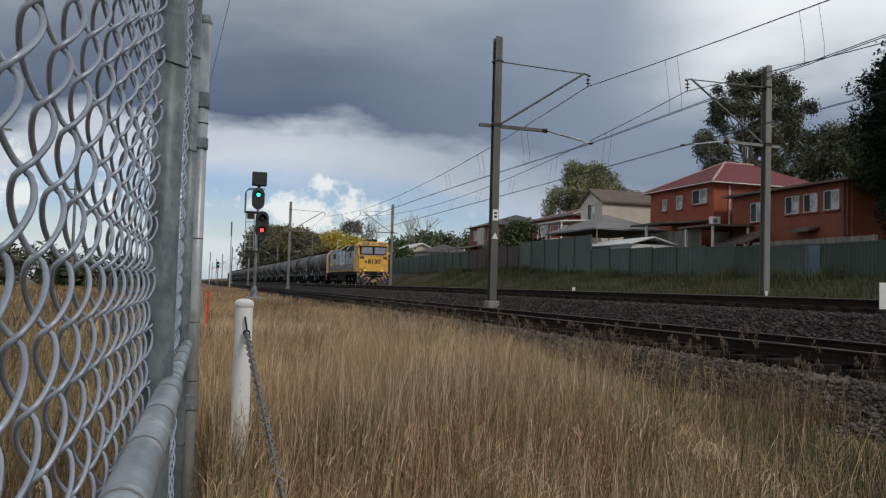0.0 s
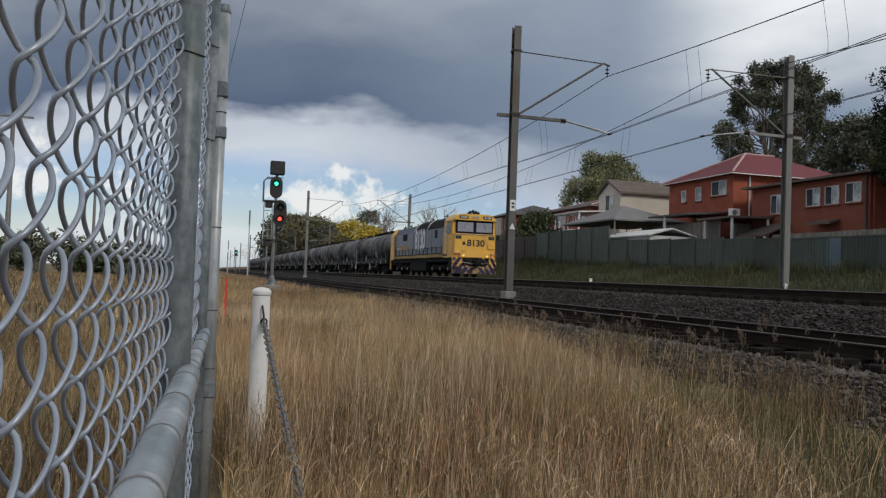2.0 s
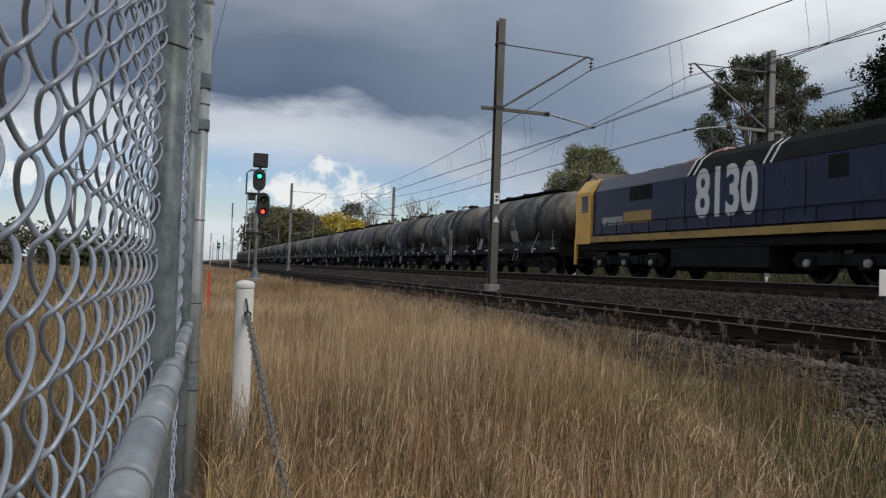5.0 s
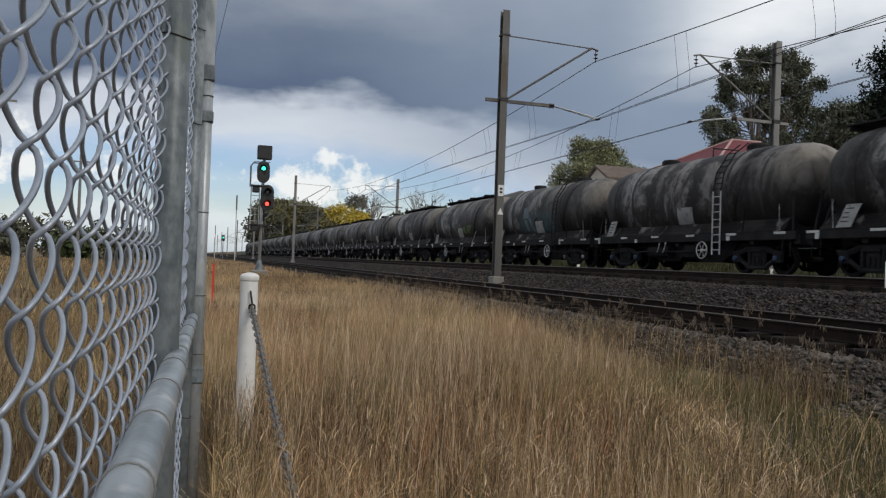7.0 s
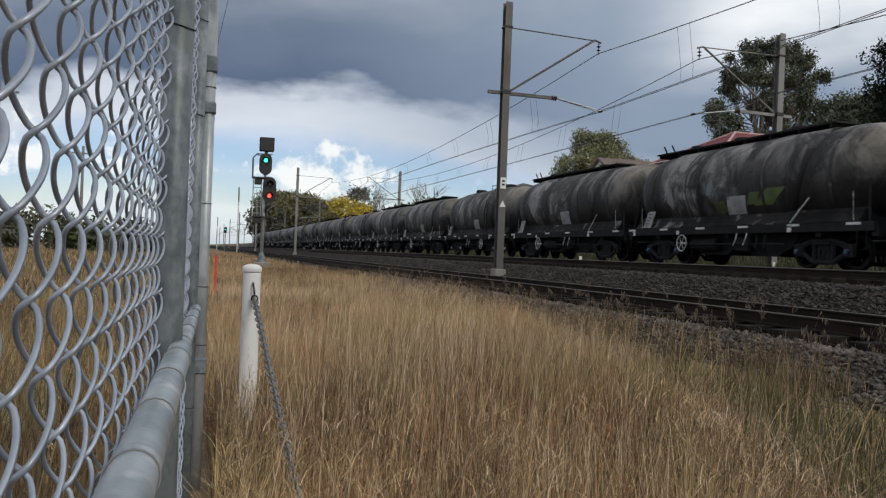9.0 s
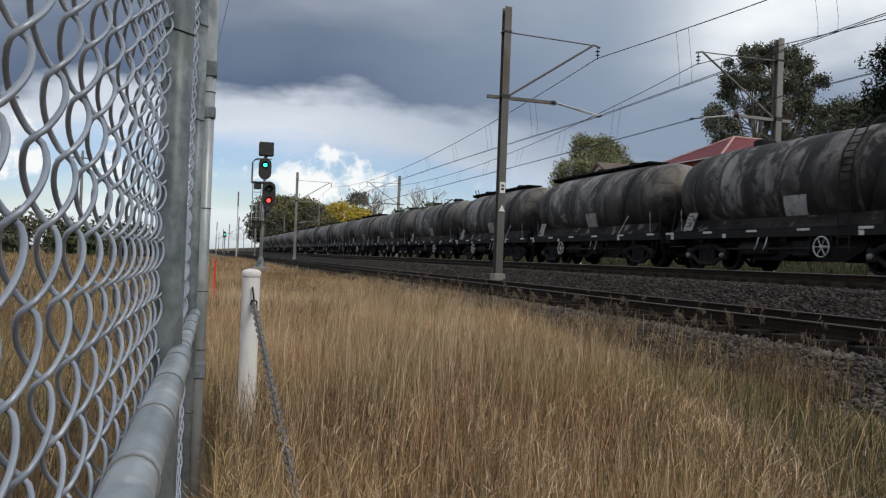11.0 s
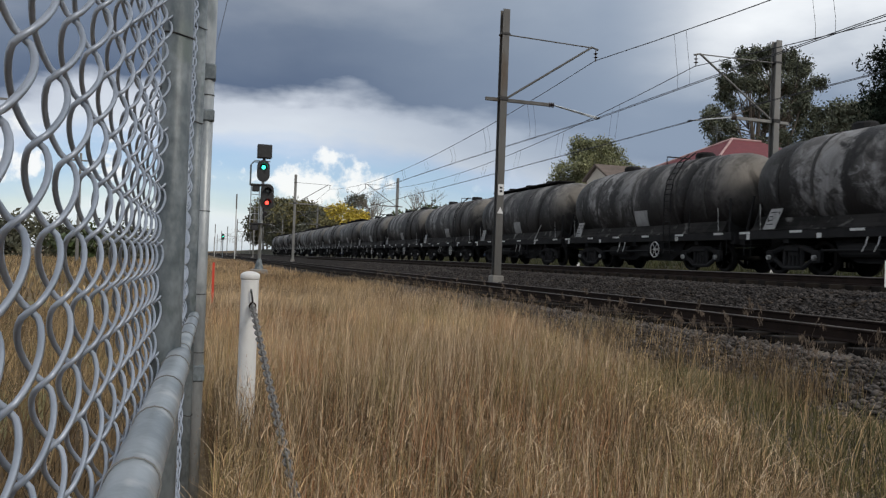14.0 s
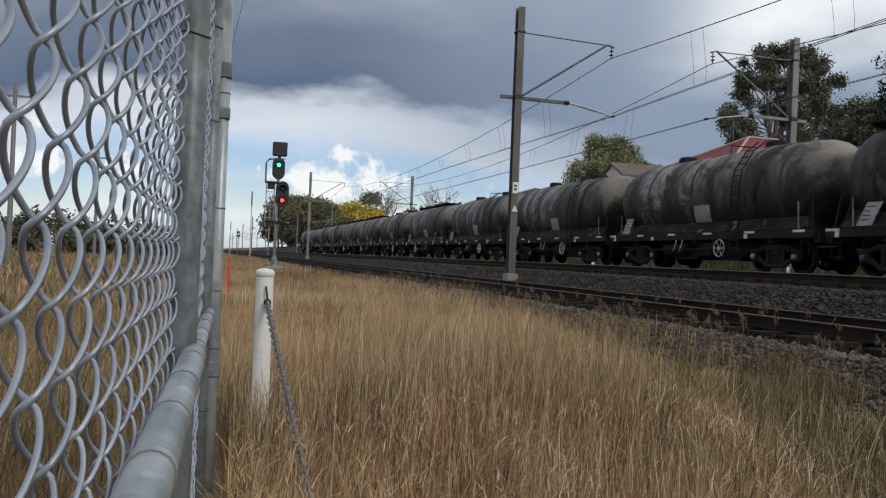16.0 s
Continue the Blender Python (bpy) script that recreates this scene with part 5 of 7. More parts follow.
def build_signal():
    s = thing("railway_signal", 2.70, 35, 0, "two-headed railway signal showing green over red, with a ladder", "signal")
    bm = B()
    box(bm, -.35, .35, -.35, .35, -.2, .55, .04)
    part("footing", bm, CONCRETE, s)
    bm = B()
    tube(bm, [(0, 0, .55), (0, 0, .75), (0, 0, 1.0)], [.20, .15, .09], 14)
    part("base_cone", bm, GALV, s)
    bm = B()
    tube(bm, [(0, 0, .9), (.05, 0, 5.55)], .07, 14)
    part("column", bm, GALV_BRIGHT, s, smooth=True)

    def head(z0, z1, w, lamps, x):
        bm = B()
        o = []
        for k in range(9):
            a = math.pi * k / 8
            o.append((x + w * math.cos(a), z1 - w + w * math.sin(a)))
        for k in range(9):
            a = math.pi + math.pi * k / 8
            o.append((x + w * math.cos(a), z0 + w + w * math.sin(a)))
        prism(bm, o, "y", -.22, -.12)
        hd = part("signal_head", bm, BLACK_PAINT, s, "black oval signal head")
        for z, mat in lamps:
            bm = B()
            tube(bm, [(x, -.26, z), (x, -.23, z), (x, -.22, z)], [.06, .085, .085], 16)
            part("lens", bm, mat, hd)
            bm = B()
            n = 14
            rows = [[(x + .16 * math.cos(a), yy, z + .16 * math.sin(a)) for a in [radians(-10 + 200 * k / n) for k in range(n + 1)]] for yy in (-.22, -.52)]
            loft(bm, rows, close=False, caps=False)
            part("hood", bm, BLACK_PAINT, hd)
    head(4.35, 5.30, .27, [(4.98, LAMP_GREEN)], .02)
    head(3.15, 4.28, .28, [(3.45, LAMP_RED), (3.95, GLASS_DARK)], .22)
    bm = B()
    box(bm, -.26, .36, -.28, .06, 5.38, 5.98, .03)
    part("route_box", bm, BLACK_PAINT, s, "black box head")
    for za in (2.5, 4.2):
        bm = B()
        box(bm, -.45, .35, -.25, .45, za, za + .05)
        part("platform", bm, DARK_STEEL, s)
        bm = B()
        box(bm, -.40, -.12, -.20, .25, za - .26, za - .01, .02)
        part("junction_box", bm, BLACK_PAINT, s)
        bm = B()
        for xx in (-.44, .34):
            tube(bm, [(xx, -.24, za + .03), (xx, .44, za + .03)], .03, 6)
        part("platform_edge", bm, BLACK_PAINT, s)
    bm = B()
    for d in (-.18, .18):
        tube(bm, [(-.26 + d, .3, 2.3), (-.26 + d, .3, 4.3)], .022, 6)
    for k in range(7):
        tube(bm, [(-.44, .3, 2.42 + k * .28), (-.08, .3, 2.42 + k * .28)], .014, 5)
    part("ladder", bm, GALV_BRIGHT, s)
    bm = B()
    tube(bm, [(-.5, .3, 4.2), (-.5, .3, 5.1), (-.36, .3, 5.25), (.1, .3, 5.25)], .025, 6)
    tube(bm, [(-.5, -.2, 4.2), (-.5, -.2, 5.1), (-.36, -.2, 5.25), (.3, -.2, 5.25)], .025, 6)
    part("safety_hoop", bm, GALV, s)
    bm = B()
    tube(bm, [(.16, -.1, 3.0), (.16, -.3, 2.95)], .09, 10)
    tube(bm, [(.1, 0, 3.3), (.12, 0, 2.7)], .05, 8)
    part("auxiliary_light", bm, BLACK_PAINT, s)


build_ground()
build_bank()
build_beds()
build_track("siding_track", SIDING, RAIL_SIDING, "rusty siding track on timber sleepers")
build_track("near_main_track", NEAR_MAIN, RAIL_MAIN, "main line track with polished rail heads")
build_track("far_main_track", FAR_MAIN, RAIL_MAIN, "main line track on which the train runs")
build_wires(*build_masts())
LOCO, CARS = build_train()
build_fence()
build_bollard()
build_signal()
# ---------------------------------------------------------------- houses and garden fences behind the line
BRICK = material("red_brick", (.27, .066, .038), (.38, .10, .055), 1.2, 22, rough=.85, bump=.2, c3=(.20, .06, .04))
BRICK_DARK = material("brown_brick", (.20, .058, .036), (.30, .085, .050), 1.2, 22, rough=.85, bump=.2)
ROOF_RED = material("maroon_roof_tiles", (.125, .017, .025), (.19, .029, .037), 1.5, 18, rough=.7, bump=.35, stretch=(1, 1, 3))
ROOF_DARK = material("dark_roof_tiles", (.06, .055, .055), (.11, .10, .10), 1.5, 18, rough=.8, bump=.35)
ROOF_BROWN = material("brown_roof_tiles", (.11, .085, .07), (.18, .14, .12), 1.5, 18, rough=.8, bump=.35)
CREAM = material("cream_render", (.50, .45, .38), (.62, .57, .50), .8, 20, rough=.85, bump=.1)
TRIM_WHITE = material("white_trim_paint", (.68, .67, .65), (.80, .79, .77), 2, 30, rough=.6, bump=.03)
CANVAS = material("grey_shade_canvas", (.17, .165, .165), (.24, .235, .235), 1, 30, rough=.85, bump=.1)
FENCE_GREEN = material("green_steel_fence", (.052, .073, .058), (.084, .106, .086), .8, 15, rough=.5, bump=.05, obj=.18, c3=(.06, .085, .075))
FENCE_BROWN = material("brown_steel_fence", (.05, .035, .032), (.08, .058, .052), .8, 15, rough=.55, bump=.05, obj=.12)
FENCE_BLUE = material("blue_grey_steel_fence", (.09, .13, .17), (.13, .17, .21), .8, 15, rough=.5, bump=.05)
PALING = material("weathered_palings", (.16, .15, .13), (.27, .25, .22), 1.5, 20, rough=.9, bump=.2, obj=.2, stretch=(3, 3, .4))
SHED_STEEL = material("pale_shed_steel", (.60, .60, .59), (.76, .76, .75), 1, 20, rough=.5, bump=.05)
CURTAIN_GLASS = material("curtained_window", (.26, .28, .29), (.64, .66, .66), .9, 6, rough=.12, bump=0, rough_var=.03, contrast=.08)


def window(parent, axis, at, a0, a1, z0, z1, out=-1, glass=None, mullions=1):
    """A window on a wall: axis 'x' lies in the plane x = at (width along y), 'y' in the plane y = at."""
    def bx(bm, u0, u1, w0, w1, d0, d1, bv=0):
        lo, hi = sorted((at + out * d0, at + out * d1))
        if axis == "x":
            box(bm, lo, hi, u0, u1, w0, w1, bv)
        else:
            box(bm, u0, u1, lo, hi, w0, w1, bv)
    bm = B()
    t = .05
    for q in ((a0, a1, z1 - t, z1), (a0, a1, z0, z0 + t), (a0, a0 + t, z0 + t, z1 - t), (a1 - t, a1, z0 + t, z1 - t)):
        bx(bm, *q, -.02, .06)
    for k in range(mullions):
        m = a0 + (a1 - a0) * (k + 1) / (mullions + 1)
        bx(bm, m - .03, m + .03, z0 + t, z1 - t, -.02, .05)
    w = part("window_frame", bm, DIRTY_WHITE, parent, "off-white window frame")
    n = mullions + 1
    for k in range(n):
        u0, u1 = a0 + (a1 - a0) * k / n, a0 + (a1 - a0) * (k + 1) / n
        bm = B()
        bx(bm, u0 + t, u1 - .035, z0 + t, z1 - t, .004, .02)
        part("pane", bm, (glass or CURTAIN_GLASS) if k % 2 == 0 else GLASS_DARK, w)
    bm = B()
    bx(bm, a0 - .08, a1 + .08, z0 - .08, z0 - .004, -.02, .12)
    part("sill", bm, BRICK_DARK, w)


def house(label, x0, x1, y0, y1, z0, eave, ridge, wall, roof, style="hip_x", over=.45, fascia=CANVAS):
    h = thing("house", 0, 0, 0, label, "house", "houses behind the line")
    bm = B()
    box(bm, x0, x1, y0, y1, z0 - 1.5, eave - .02)
    part("wall", bm, wall, h)
    X0, X1, Y0, Y1 = x0 - over, x1 + over, y0 - over, y1 + over
    bm = B()
    if style == "flat":
        vs = [(X0, Y0, eave + .0), (X1, Y0, ridge), (X1, Y1, ridge), (X0, Y1, eave + .0)]
        rings = [[(a, b, c) for a, b, c in vs], [(a, b, c + .13) for a, b, c in vs]]
        loft(bm, rings)
    elif style in ("gable_x", "gable_y"):
        if style == "gable_x":
            prism(bm, [(Y0, eave - .1), ((Y0 + Y1) / 2, ridge), (Y1, eave - .1), (Y1, eave + .08), ((Y0 + Y1) / 2, ridge + .2), (Y0, eave + .08)], "x", X0, X1)
        else:
            prism(bm, [(X0, eave - .1), ((X0 + X1) / 2, ridge), (X1, eave - .1), (X1, eave + .08), ((X0 + X1) / 2, ridge + .2), (X0, eave + .08)], "y", Y0, Y1)
    else:
        if style == "hip_x":
            d = (Y1 - Y0) / 2
            r0, r1 = (X0 + d, (Y0 + Y1) / 2, ridge), (max(X0 + d + .1, X1 - d), (Y0 + Y1) / 2, ridge)
        else:
            d = (X1 - X0) / 2
            r0, r1 = ((X0 + X1) / 2, Y0 + d, ridge), ((X0 + X1) / 2, max(Y0 + d + .1, Y1 - d), ridge)
        c = [bm.verts.new(p) for p in ((X0, Y0, eave), (X1, Y0, eave), (X1, Y1, eave), (X0, Y1, eave))]
        a, b = bm.verts.new(r0), bm.verts.new(r1)
        if style == "hip_x":
            fs = ((c[0], c[1], b, a), (c[1], c[2], b), (c[2], c[3], a, b), (c[3], c[0], a))
        else:
            fs = ((c[0], c[1], a), (c[1], c[2], b, a), (c[2], c[3], b), (c[3], c[0], a, b))
        for f in fs:
            bm.faces.new(f)
        bm.faces.new(c[::-1])
        bmesh.ops.recalc_face_normals(bm, faces=bm.faces)
    rf = part("roof", bm, roof, h)
    if style.startswith("gable"):
        bm = B()
        if style == "gable_x":
            prism(bm, [(y0, eave - .05), ((y0 + y1) / 2, ridge - .05), (y1, eave - .05)], "x", x0 + .004, x1 - .004)
        else:
            prism(bm, [(x0, eave - .05), ((x0 + x1) / 2, ridge - .05), (x1, eave - .05)], "y", y0 + .004, y1 - .004)
        part("gable", bm, wall, h)
    if style != "flat" and not style.startswith("gable"):
        bm = B()
        for q in ((X0 - .05, X1 + .05, Y0 - .06, Y0), (X0 - .05, X1 + .05, Y1, Y1 + .06), (X0 - .06, X0, Y0, Y1), (X1, X1 + .06, Y0, Y1)):
            box(bm, *q, eave - .05, eave + .01)
        part("gutter", bm, fascia, h, "grey gutter and fascia")
        bm = B()
        if style == "hip_x":
            for s in (Y0, Y1):
                tube(bm, [(X0, s, eave + .04), (r0[0], r0[1], ridge + .05)], .09, 6)
            tube(bm, [Vector(r0) + Vector((0, 0, .04)), Vector(r1) + Vector((0, 0, .04))], .09, 6)
            part("ridge_capping", bm, RIDGE, rf, "pale pink ridge capping")
    return h


RIDGE = material("pale_ridge_tiles", (.42, .26, .25), (.55, .38, .36), 2, 20, rough=.7, bump=.1)


def slab_roof(parent, x0, x1, y0, y1, z0, z1, mat, name="awning"):
    bm = B()
    loft(bm, [[(x0, y0, z0), (x1, y0, z1), (x1, y1, z1), (x0, y1, z0)], [(x0, y0, z0 + .12), (x1, y0, z1 + .12), (x1, y1, z1 + .12), (x0, y1, z0 + .12)]])
    return part(name, bm, mat, parent)


def post(parent, x, y, z0, z1, r=.06, mat=None):
    bm = B()
    box(bm, x - r, x + r, y - r, y + r, z0, z1)
    return part("awning_post", bm, mat or TRIM_WHITE, parent)


def aircon(x, y, z):
    a = thing("air_conditioner", x, y, z, "white outdoor air-conditioner unit on a brick wall", "air conditioner")
    bm = B()
    box(bm, -.36, .36, -.14, .14, 0, .52, .03)
    part("case", bm, TRIM_WHITE, a)
    bm = B()
    tube(bm, [(-.08, -.145, .26), (-.08, -.155, .26)], .18, 16)
    part("fan_grille", bm, MAST_STEEL, a)
    bm = B()
    box(bm, -.4, .4, -.15, .2, -.06, -.002)
    part("bracket", bm, DARK_STEEL, a)


def build_houses():
    # two-storey brick house with the maroon hip roof
    h = house("two-storey red brick house with a maroon hipped roof", 33, 43, 43.9, 51.4, 3.0, 8.62, 10.7, BRICK, ROOF_RED, "hip_x", fascia=TRIM_WHITE)
    window(h, "x", 33, 44.55, 46.2, 7.3, 8.3)
    window(h, "x", 33, 47.35, 48.05, 7.1, 8.1, mullions=0)
    window(h, "x", 33, 49.2, 49.75, 7.15, 8.0, mullions=0)
    window(h, "y", 43.9, 38.9, 40.1, 7.4, 8.35)
    for x in (34.2, 38.2):
        bm = B()
        tube(bm, [(x, 43.82, 3), (x, 43.82, 8.5)], .06, 8)
        part("downpipe", bm, TRIM_WHITE, h)
    slab_roof(h, 29.6, 32.98, 44.3, 48.7, 5.75, 6.0, ROOF_DARK)
    post(h, 29.8, 46.9, 2.9, 5.74)
    slab_roof(h, 30.2, 36.0, 40.3, 43.85, 5.35, 5.5, ROOF_BROWN)
    post(h, 30.4, 43.2, 2.9, 5.34)
    post(h, 30.4, 40.5, 2.9, 5.34)
    post(h, 33.0, 40.5, 2.9, 5.4)
    bm = B()
    box(bm, 33.0, 38.5, 43.3, 43.88, 3, 5.3)
    part("rendered_base", bm, CREAM, h)
    aircon(34.9, 43.6, 6.25)
    aircon(32.2, 42.7, 5.65)
    # tall aerial on the roof
    a = thing("tv_aerial", 36.6, 49.2, 9.9, "thin metal television aerial on the tiled roof", "aerial")
    bm = B()
    tube(bm, [(0, 0, 0), (0, 0, 2.2)], .025, 6)
    part("mast", bm, GALV, a)
    for k in range(4):
        bm = B()
        tube(bm, [(-.5, 0, 1.9 - k * .14), (.5, 0, 1.9 - k * .14)], .012, 4)
        part("rod", bm, GALV, a)
    # second brick building with a low skillion roof
    h = house("two-storey brown brick building with a low dark roof", 33.3, 40.5, 33.0, 42.4, 2.8, 7.42, 7.80, BRICK_DARK, ROOF_BROWN, "flat", over=.5)
    for y0, y1, z0, z1 in ((36.5, 37.6, 5.95, 7.0), (35.1, 36.15, 5.95, 7.0), (33.55, 34.65, 5.95, 7.05), (39.5, 40.6, 5.7, 6.9)):
        window(h, "x", 33.3, y0, y1, z0, z1)
    window(h, "y", 33.0, 36.4, 37.6, 4.6, 5.3, mullions=0)
    # Brighter brick than the front: sunlight on this end is painted in
    bm = B()
    box(bm, 33.5, 40.5, 32.90, 32.996, 1.5, 7.3)
    part("end_wall", bm, BRICK, h, "red brick end wall with sunlight put into its colour")
    slab_roof(h, 32.5, 33.28, 35.0, 36.7, 4.8, 5.0, ROOF_BROWN)
    bm = B()
    tube(bm, [(33.22, 33.2, 2.5), (33.22, 33.2, 7.3)], .06, 8)
    part("downpipe", bm, ROOF_DARK, h)
    slab_roof(h, 31.4, 33.28, 38.8, 41.6, 4.2, 5.0, ROOF_BROWN, "lean_to_roof")
    post(h, 31.5, 38.9, 2.6, 4.2)
    # cream gabled house
    h = house("cream rendered house with a brown gabled roof", 33, 41, 58.7, 62.5, 3.5, 8.75, 9.85, CREAM, ROOF_BROWN, "gable_x", over=.3)
    window(h, "x", 33, 59.8, 61.2, 7.3, 8.7)
    slab_roof(h, 29.8, 32.95, 60, 66, 7.0, 7.2, TRIM_WHITE, "balcony_slab")
    for k in range(12):
        post(h, 29.9, 60.2 + k * .5, 6.0, 7.0, .02)
    for y in (60.2, 63, 65.8):
        post(h, 29.95, y, 3.4, 6.98, .07)
    # shade canopy in front of it
    c = thing("shade_canopy", 0, 0, 0, "grey pitched fabric shade canopy on thin posts", "canopy")
    bm = B()
    q = [bm.verts.new(p) for p in ((27.0, 48.9, 5.65), (32.9, 48.9, 5.65), (32.9, 57.2, 5.65), (27.0, 57.2, 5.65))]
    top = bm.verts.new((30.2, 53.2, 7.05))
    for i in range(4):
        bm.faces.new((q[i], q[(i + 1) % 4], top))
    r = bmesh.ops.extrude_face_region(bm, geom=bm.faces[:])
    bmesh.ops.translate(bm, verts=[v for v in r["geom"] if isinstance(v, bmesh.types.BMVert)], vec=(0, 0, -.12))
    part("canvas", bm, CANVAS, c)
    for x, y in ((27.2, 49.1), (32.7, 51.6), (32.7, 57.0), (27.2, 57.0)):
        bm = B()
        tube(bm, [(x, y, 3), (x, y, 5.7)], .05, 8)
        part("canopy_post", bm, MAST_STEEL, c)
    # brick house with a balcony farther on
    h = house("brick house with a dark roof and a white balcony", 34.5, 44, 66.5, 78, 3.5, 8.3, 10.0, BRICK_DARK, ROOF_DARK, "hip_x")
    window(h, "x", 34.5, 68, 69.6, 6.6, 8.0)
    window(h, "x", 34.5, 73, 74.6, 6.6, 8.0)
    slab_roof(h, 32.2, 34.48, 67, 76, 5.9, 6.0, TRIM_WHITE, "balcony_slab")
    for k in range(10):
        post(h, 32.3, 67.2 + k * .95, 6.1, 7.0, .03)
    # hip-roofed house beyond
    h = house("two-storey house with a dark hipped roof and pale walls", 33.5, 42, 84, 93, 3.8, 8.6, 10.2, BRICK_DARK, ROOF_DARK, "hip_y")
    for y0, y1 in ((85, 86.6), (90, 91.6)):
        window(h, "x", 33.5, y0, y1, 6.9, 8.2)
    window(h, "y", 84, 35.5, 37, 6.9, 8.2)
    bm = B()
    box(bm, 33.2, 33.48, 87.2, 89.4, 2.5, 8.4)
    part("pale_bay", bm, CREAM, h)
    slab_roof(h, 29.5, 33.45, 84, 93, 5.6, 6.3, ROOF_BROWN, "veranda_roof")
    for y in (84.2, 87, 90, 92.8):
        post(h, 29.7, y, 3.0, 5.6)
    h = house("small pale house with a grey metal roof", 31, 38, 118, 127, 3.0, 6.2, 7.8, CREAM, SHED_STEEL, "gable_y")
    window(h, "x", 31, 120, 121.5, 4.4, 5.6)
    h = house("low cream cottage with a dark roof", 30, 36, 99, 106, 3.2, 5.8, 7.0, CREAM, ROOF_DARK, "hip_y")
    window(h, "x", 30, 101, 102.5, 4.3, 5.4)
    # garden shed behind the green fence
    s = thing("garden_shed", 0, 0, 0, "low pale steel garden shed behind the fence", "shed")
    bm = B()
    box(bm, 26.7, 29.8, 43.6, 49.8, 2.0, 4.24)
    part("wall", bm, SHED_STEEL, s)
    bm = B()
    prism(bm, [(26.5, 4.20), (28.2, 4.68), (30.0, 4.20), (30.0, 4.28), (28.2, 4.77), (26.5, 4.28)], "y", 43.4, 50.0)
    part("roof", bm, SHED_STEEL, s)


def build_fences():
    f = thing("steel_boundary_fence", 0, 0, 0, "green corrugated steel fence along the back gardens", "fence")
    X = 25.3
    cache = {}

    def panel(y0, top, mat, ribs):
        zb = float(ground_z(X, y0 + 1.2)) - .15
        h = round((top - zb) * 5) / 5
        key = (h, mat.name, ribs)
        if key not in cache:
            bm = B()
            n = 26 if ribs else 13
            pts = []
            for k in range(n * 2 + 1):
                u = k / (n * 2) * 2.34
                pts.append((u, (.018 if ribs else .008) * (1 if (k % 4) in (1, 2) else -1)))
            va, vb = [[bm.verts.new((d, u, z)) for u, d in pts] for z in (0, h)]
            for i in range(len(pts) - 1):
                bm.faces.new((va[i], va[i + 1], vb[i + 1], vb[i]))
            box(bm, -.03, .03, 0, 2.34, h - .05, h + .012)
            box(bm, -.03, .03, 0, 2.34, -.01, .05)
            me = bpy.data.meshes.new("panel")
            bm.to_mesh(me)
            bm.free()
            me.materials.append(mat)
            bm = B()
            box(bm, -.045, .045, -.03, .03, -.3, h + .03, .005)
            me2 = bpy.data.meshes.new("fence_post")
            bm.to_mesh(me2)
            bm.free()
            me2.materials.append(mat)
            cache[key] = me, me2
        me, me2 = cache[key]
        a, b = new("panel", me), new("fence_post", me2)
        a.parent = b.parent = f
        a.matrix_basis, b.matrix_basis = pose(X, y0 + .03, top - h), pose(X, y0, top - h)
    y = 8.0
    k = 0
    while y < 150:
        if y < 46:
            top = 3.42 + .55 * max(0, min(1, (y - 26) / 20))
            panel(y, top, FENCE_GREEN, y < 33)
        elif y < 57.2:
            panel(y, 4.88, FENCE_GREEN, False)
        elif y < 69.5:
            panel(y, 4.66, FENCE_BROWN, False)
        else:
            panel(y, 4.66, FENCE_GREEN, False)
        y += 2.4
        k += 1
    bm = B()
    box(bm, X - .034, X - .026, 26.5, 27.32, 1.75, 3.38, .002)
    part("patch_sheet", bm, FENCE_BLUE, f, "blue-grey replacement sheet")
    for (x, ya, yb, top, hh) in ((31.0, 42.5, 52.0, 5.35, 1.9), (28.3, 26.5, 34.5, 3.95, 1.7)):
        p = thing("paling_fence", 0, 0, 0, "weathered grey timber paling fence between gardens", "fence")
        bm = B()
        box(bm, -.01, .01, -.06, .06, 0, hh)
        me = None
        n = int((yb - ya) / .15)
        for i in range(n):
            if me is None:
                ob = part("paling", bm, PALING, p)
                me = ob.data
            else:
                ob = new("paling", me)
                ob.parent = p
            ob.matrix_basis = pose(x, ya + i * .15, top - hh + rng.normal(0, .012))
        for zz in (.4, hh - .4):
            bm = B()
            box(bm, x + .012, x + .06, ya, yb, top - hh + zz, top - hh + zz + .09)
            part("fence_rail", bm, PALING, p)


# ---------------------------------------------------------------- trees
BARK = material("grey_brown_bark", (.10, .08, .065), (.20, .17, .14), 3, 30, rough=.95, bump=.4, stretch=(1, 1, .3))
LEAF_EUC = material("dull_eucalypt_leaves", (.064, .074, .052), (.165, .178, .122), .6, 9, spec=.25, rough=.65, bump=0, island=.5)
LEAF_MID = material("olive_leaves", (.035, .055, .018), (.085, .11, .04), .6, 9, rough=.55, bump=0, island=.5)
LEAF_LIGHT = material("light_olive_leaves", (.105, .118, .055), (.32, .325, .165), .5, 9, rough=.55, bump=0, island=.5)
LEAF_DARK = material("near_black_conifer_leaves", (.015, .022, .0155), (.036, .048, .032), .8, 9, spec=.08, rough=.8, bump=0, island=.5)
LEAF_YELLOW = material("yellow_blossom_leaves", (.34, .27, .035), (.66, .50, .06), .5, 9, rough=.6, bump=0, island=.4)
LEAF_DULL = material("distant_grey_green_leaves", (.060, .064, .042), (.14, .14, .090), .3, 5, rough=.7, bump=0, island=.4)
LEAF_WOOD = material("sunlit_olive_wood_leaves", (.085, .080, .030), (.19, .165, .065), .3, 5, rough=.7, bump=0, island=.5)
TWIG = material("bare_twigs", (.16, .14, .125), (.26, .235, .21), 2, 20, rough=.9, bump=0)


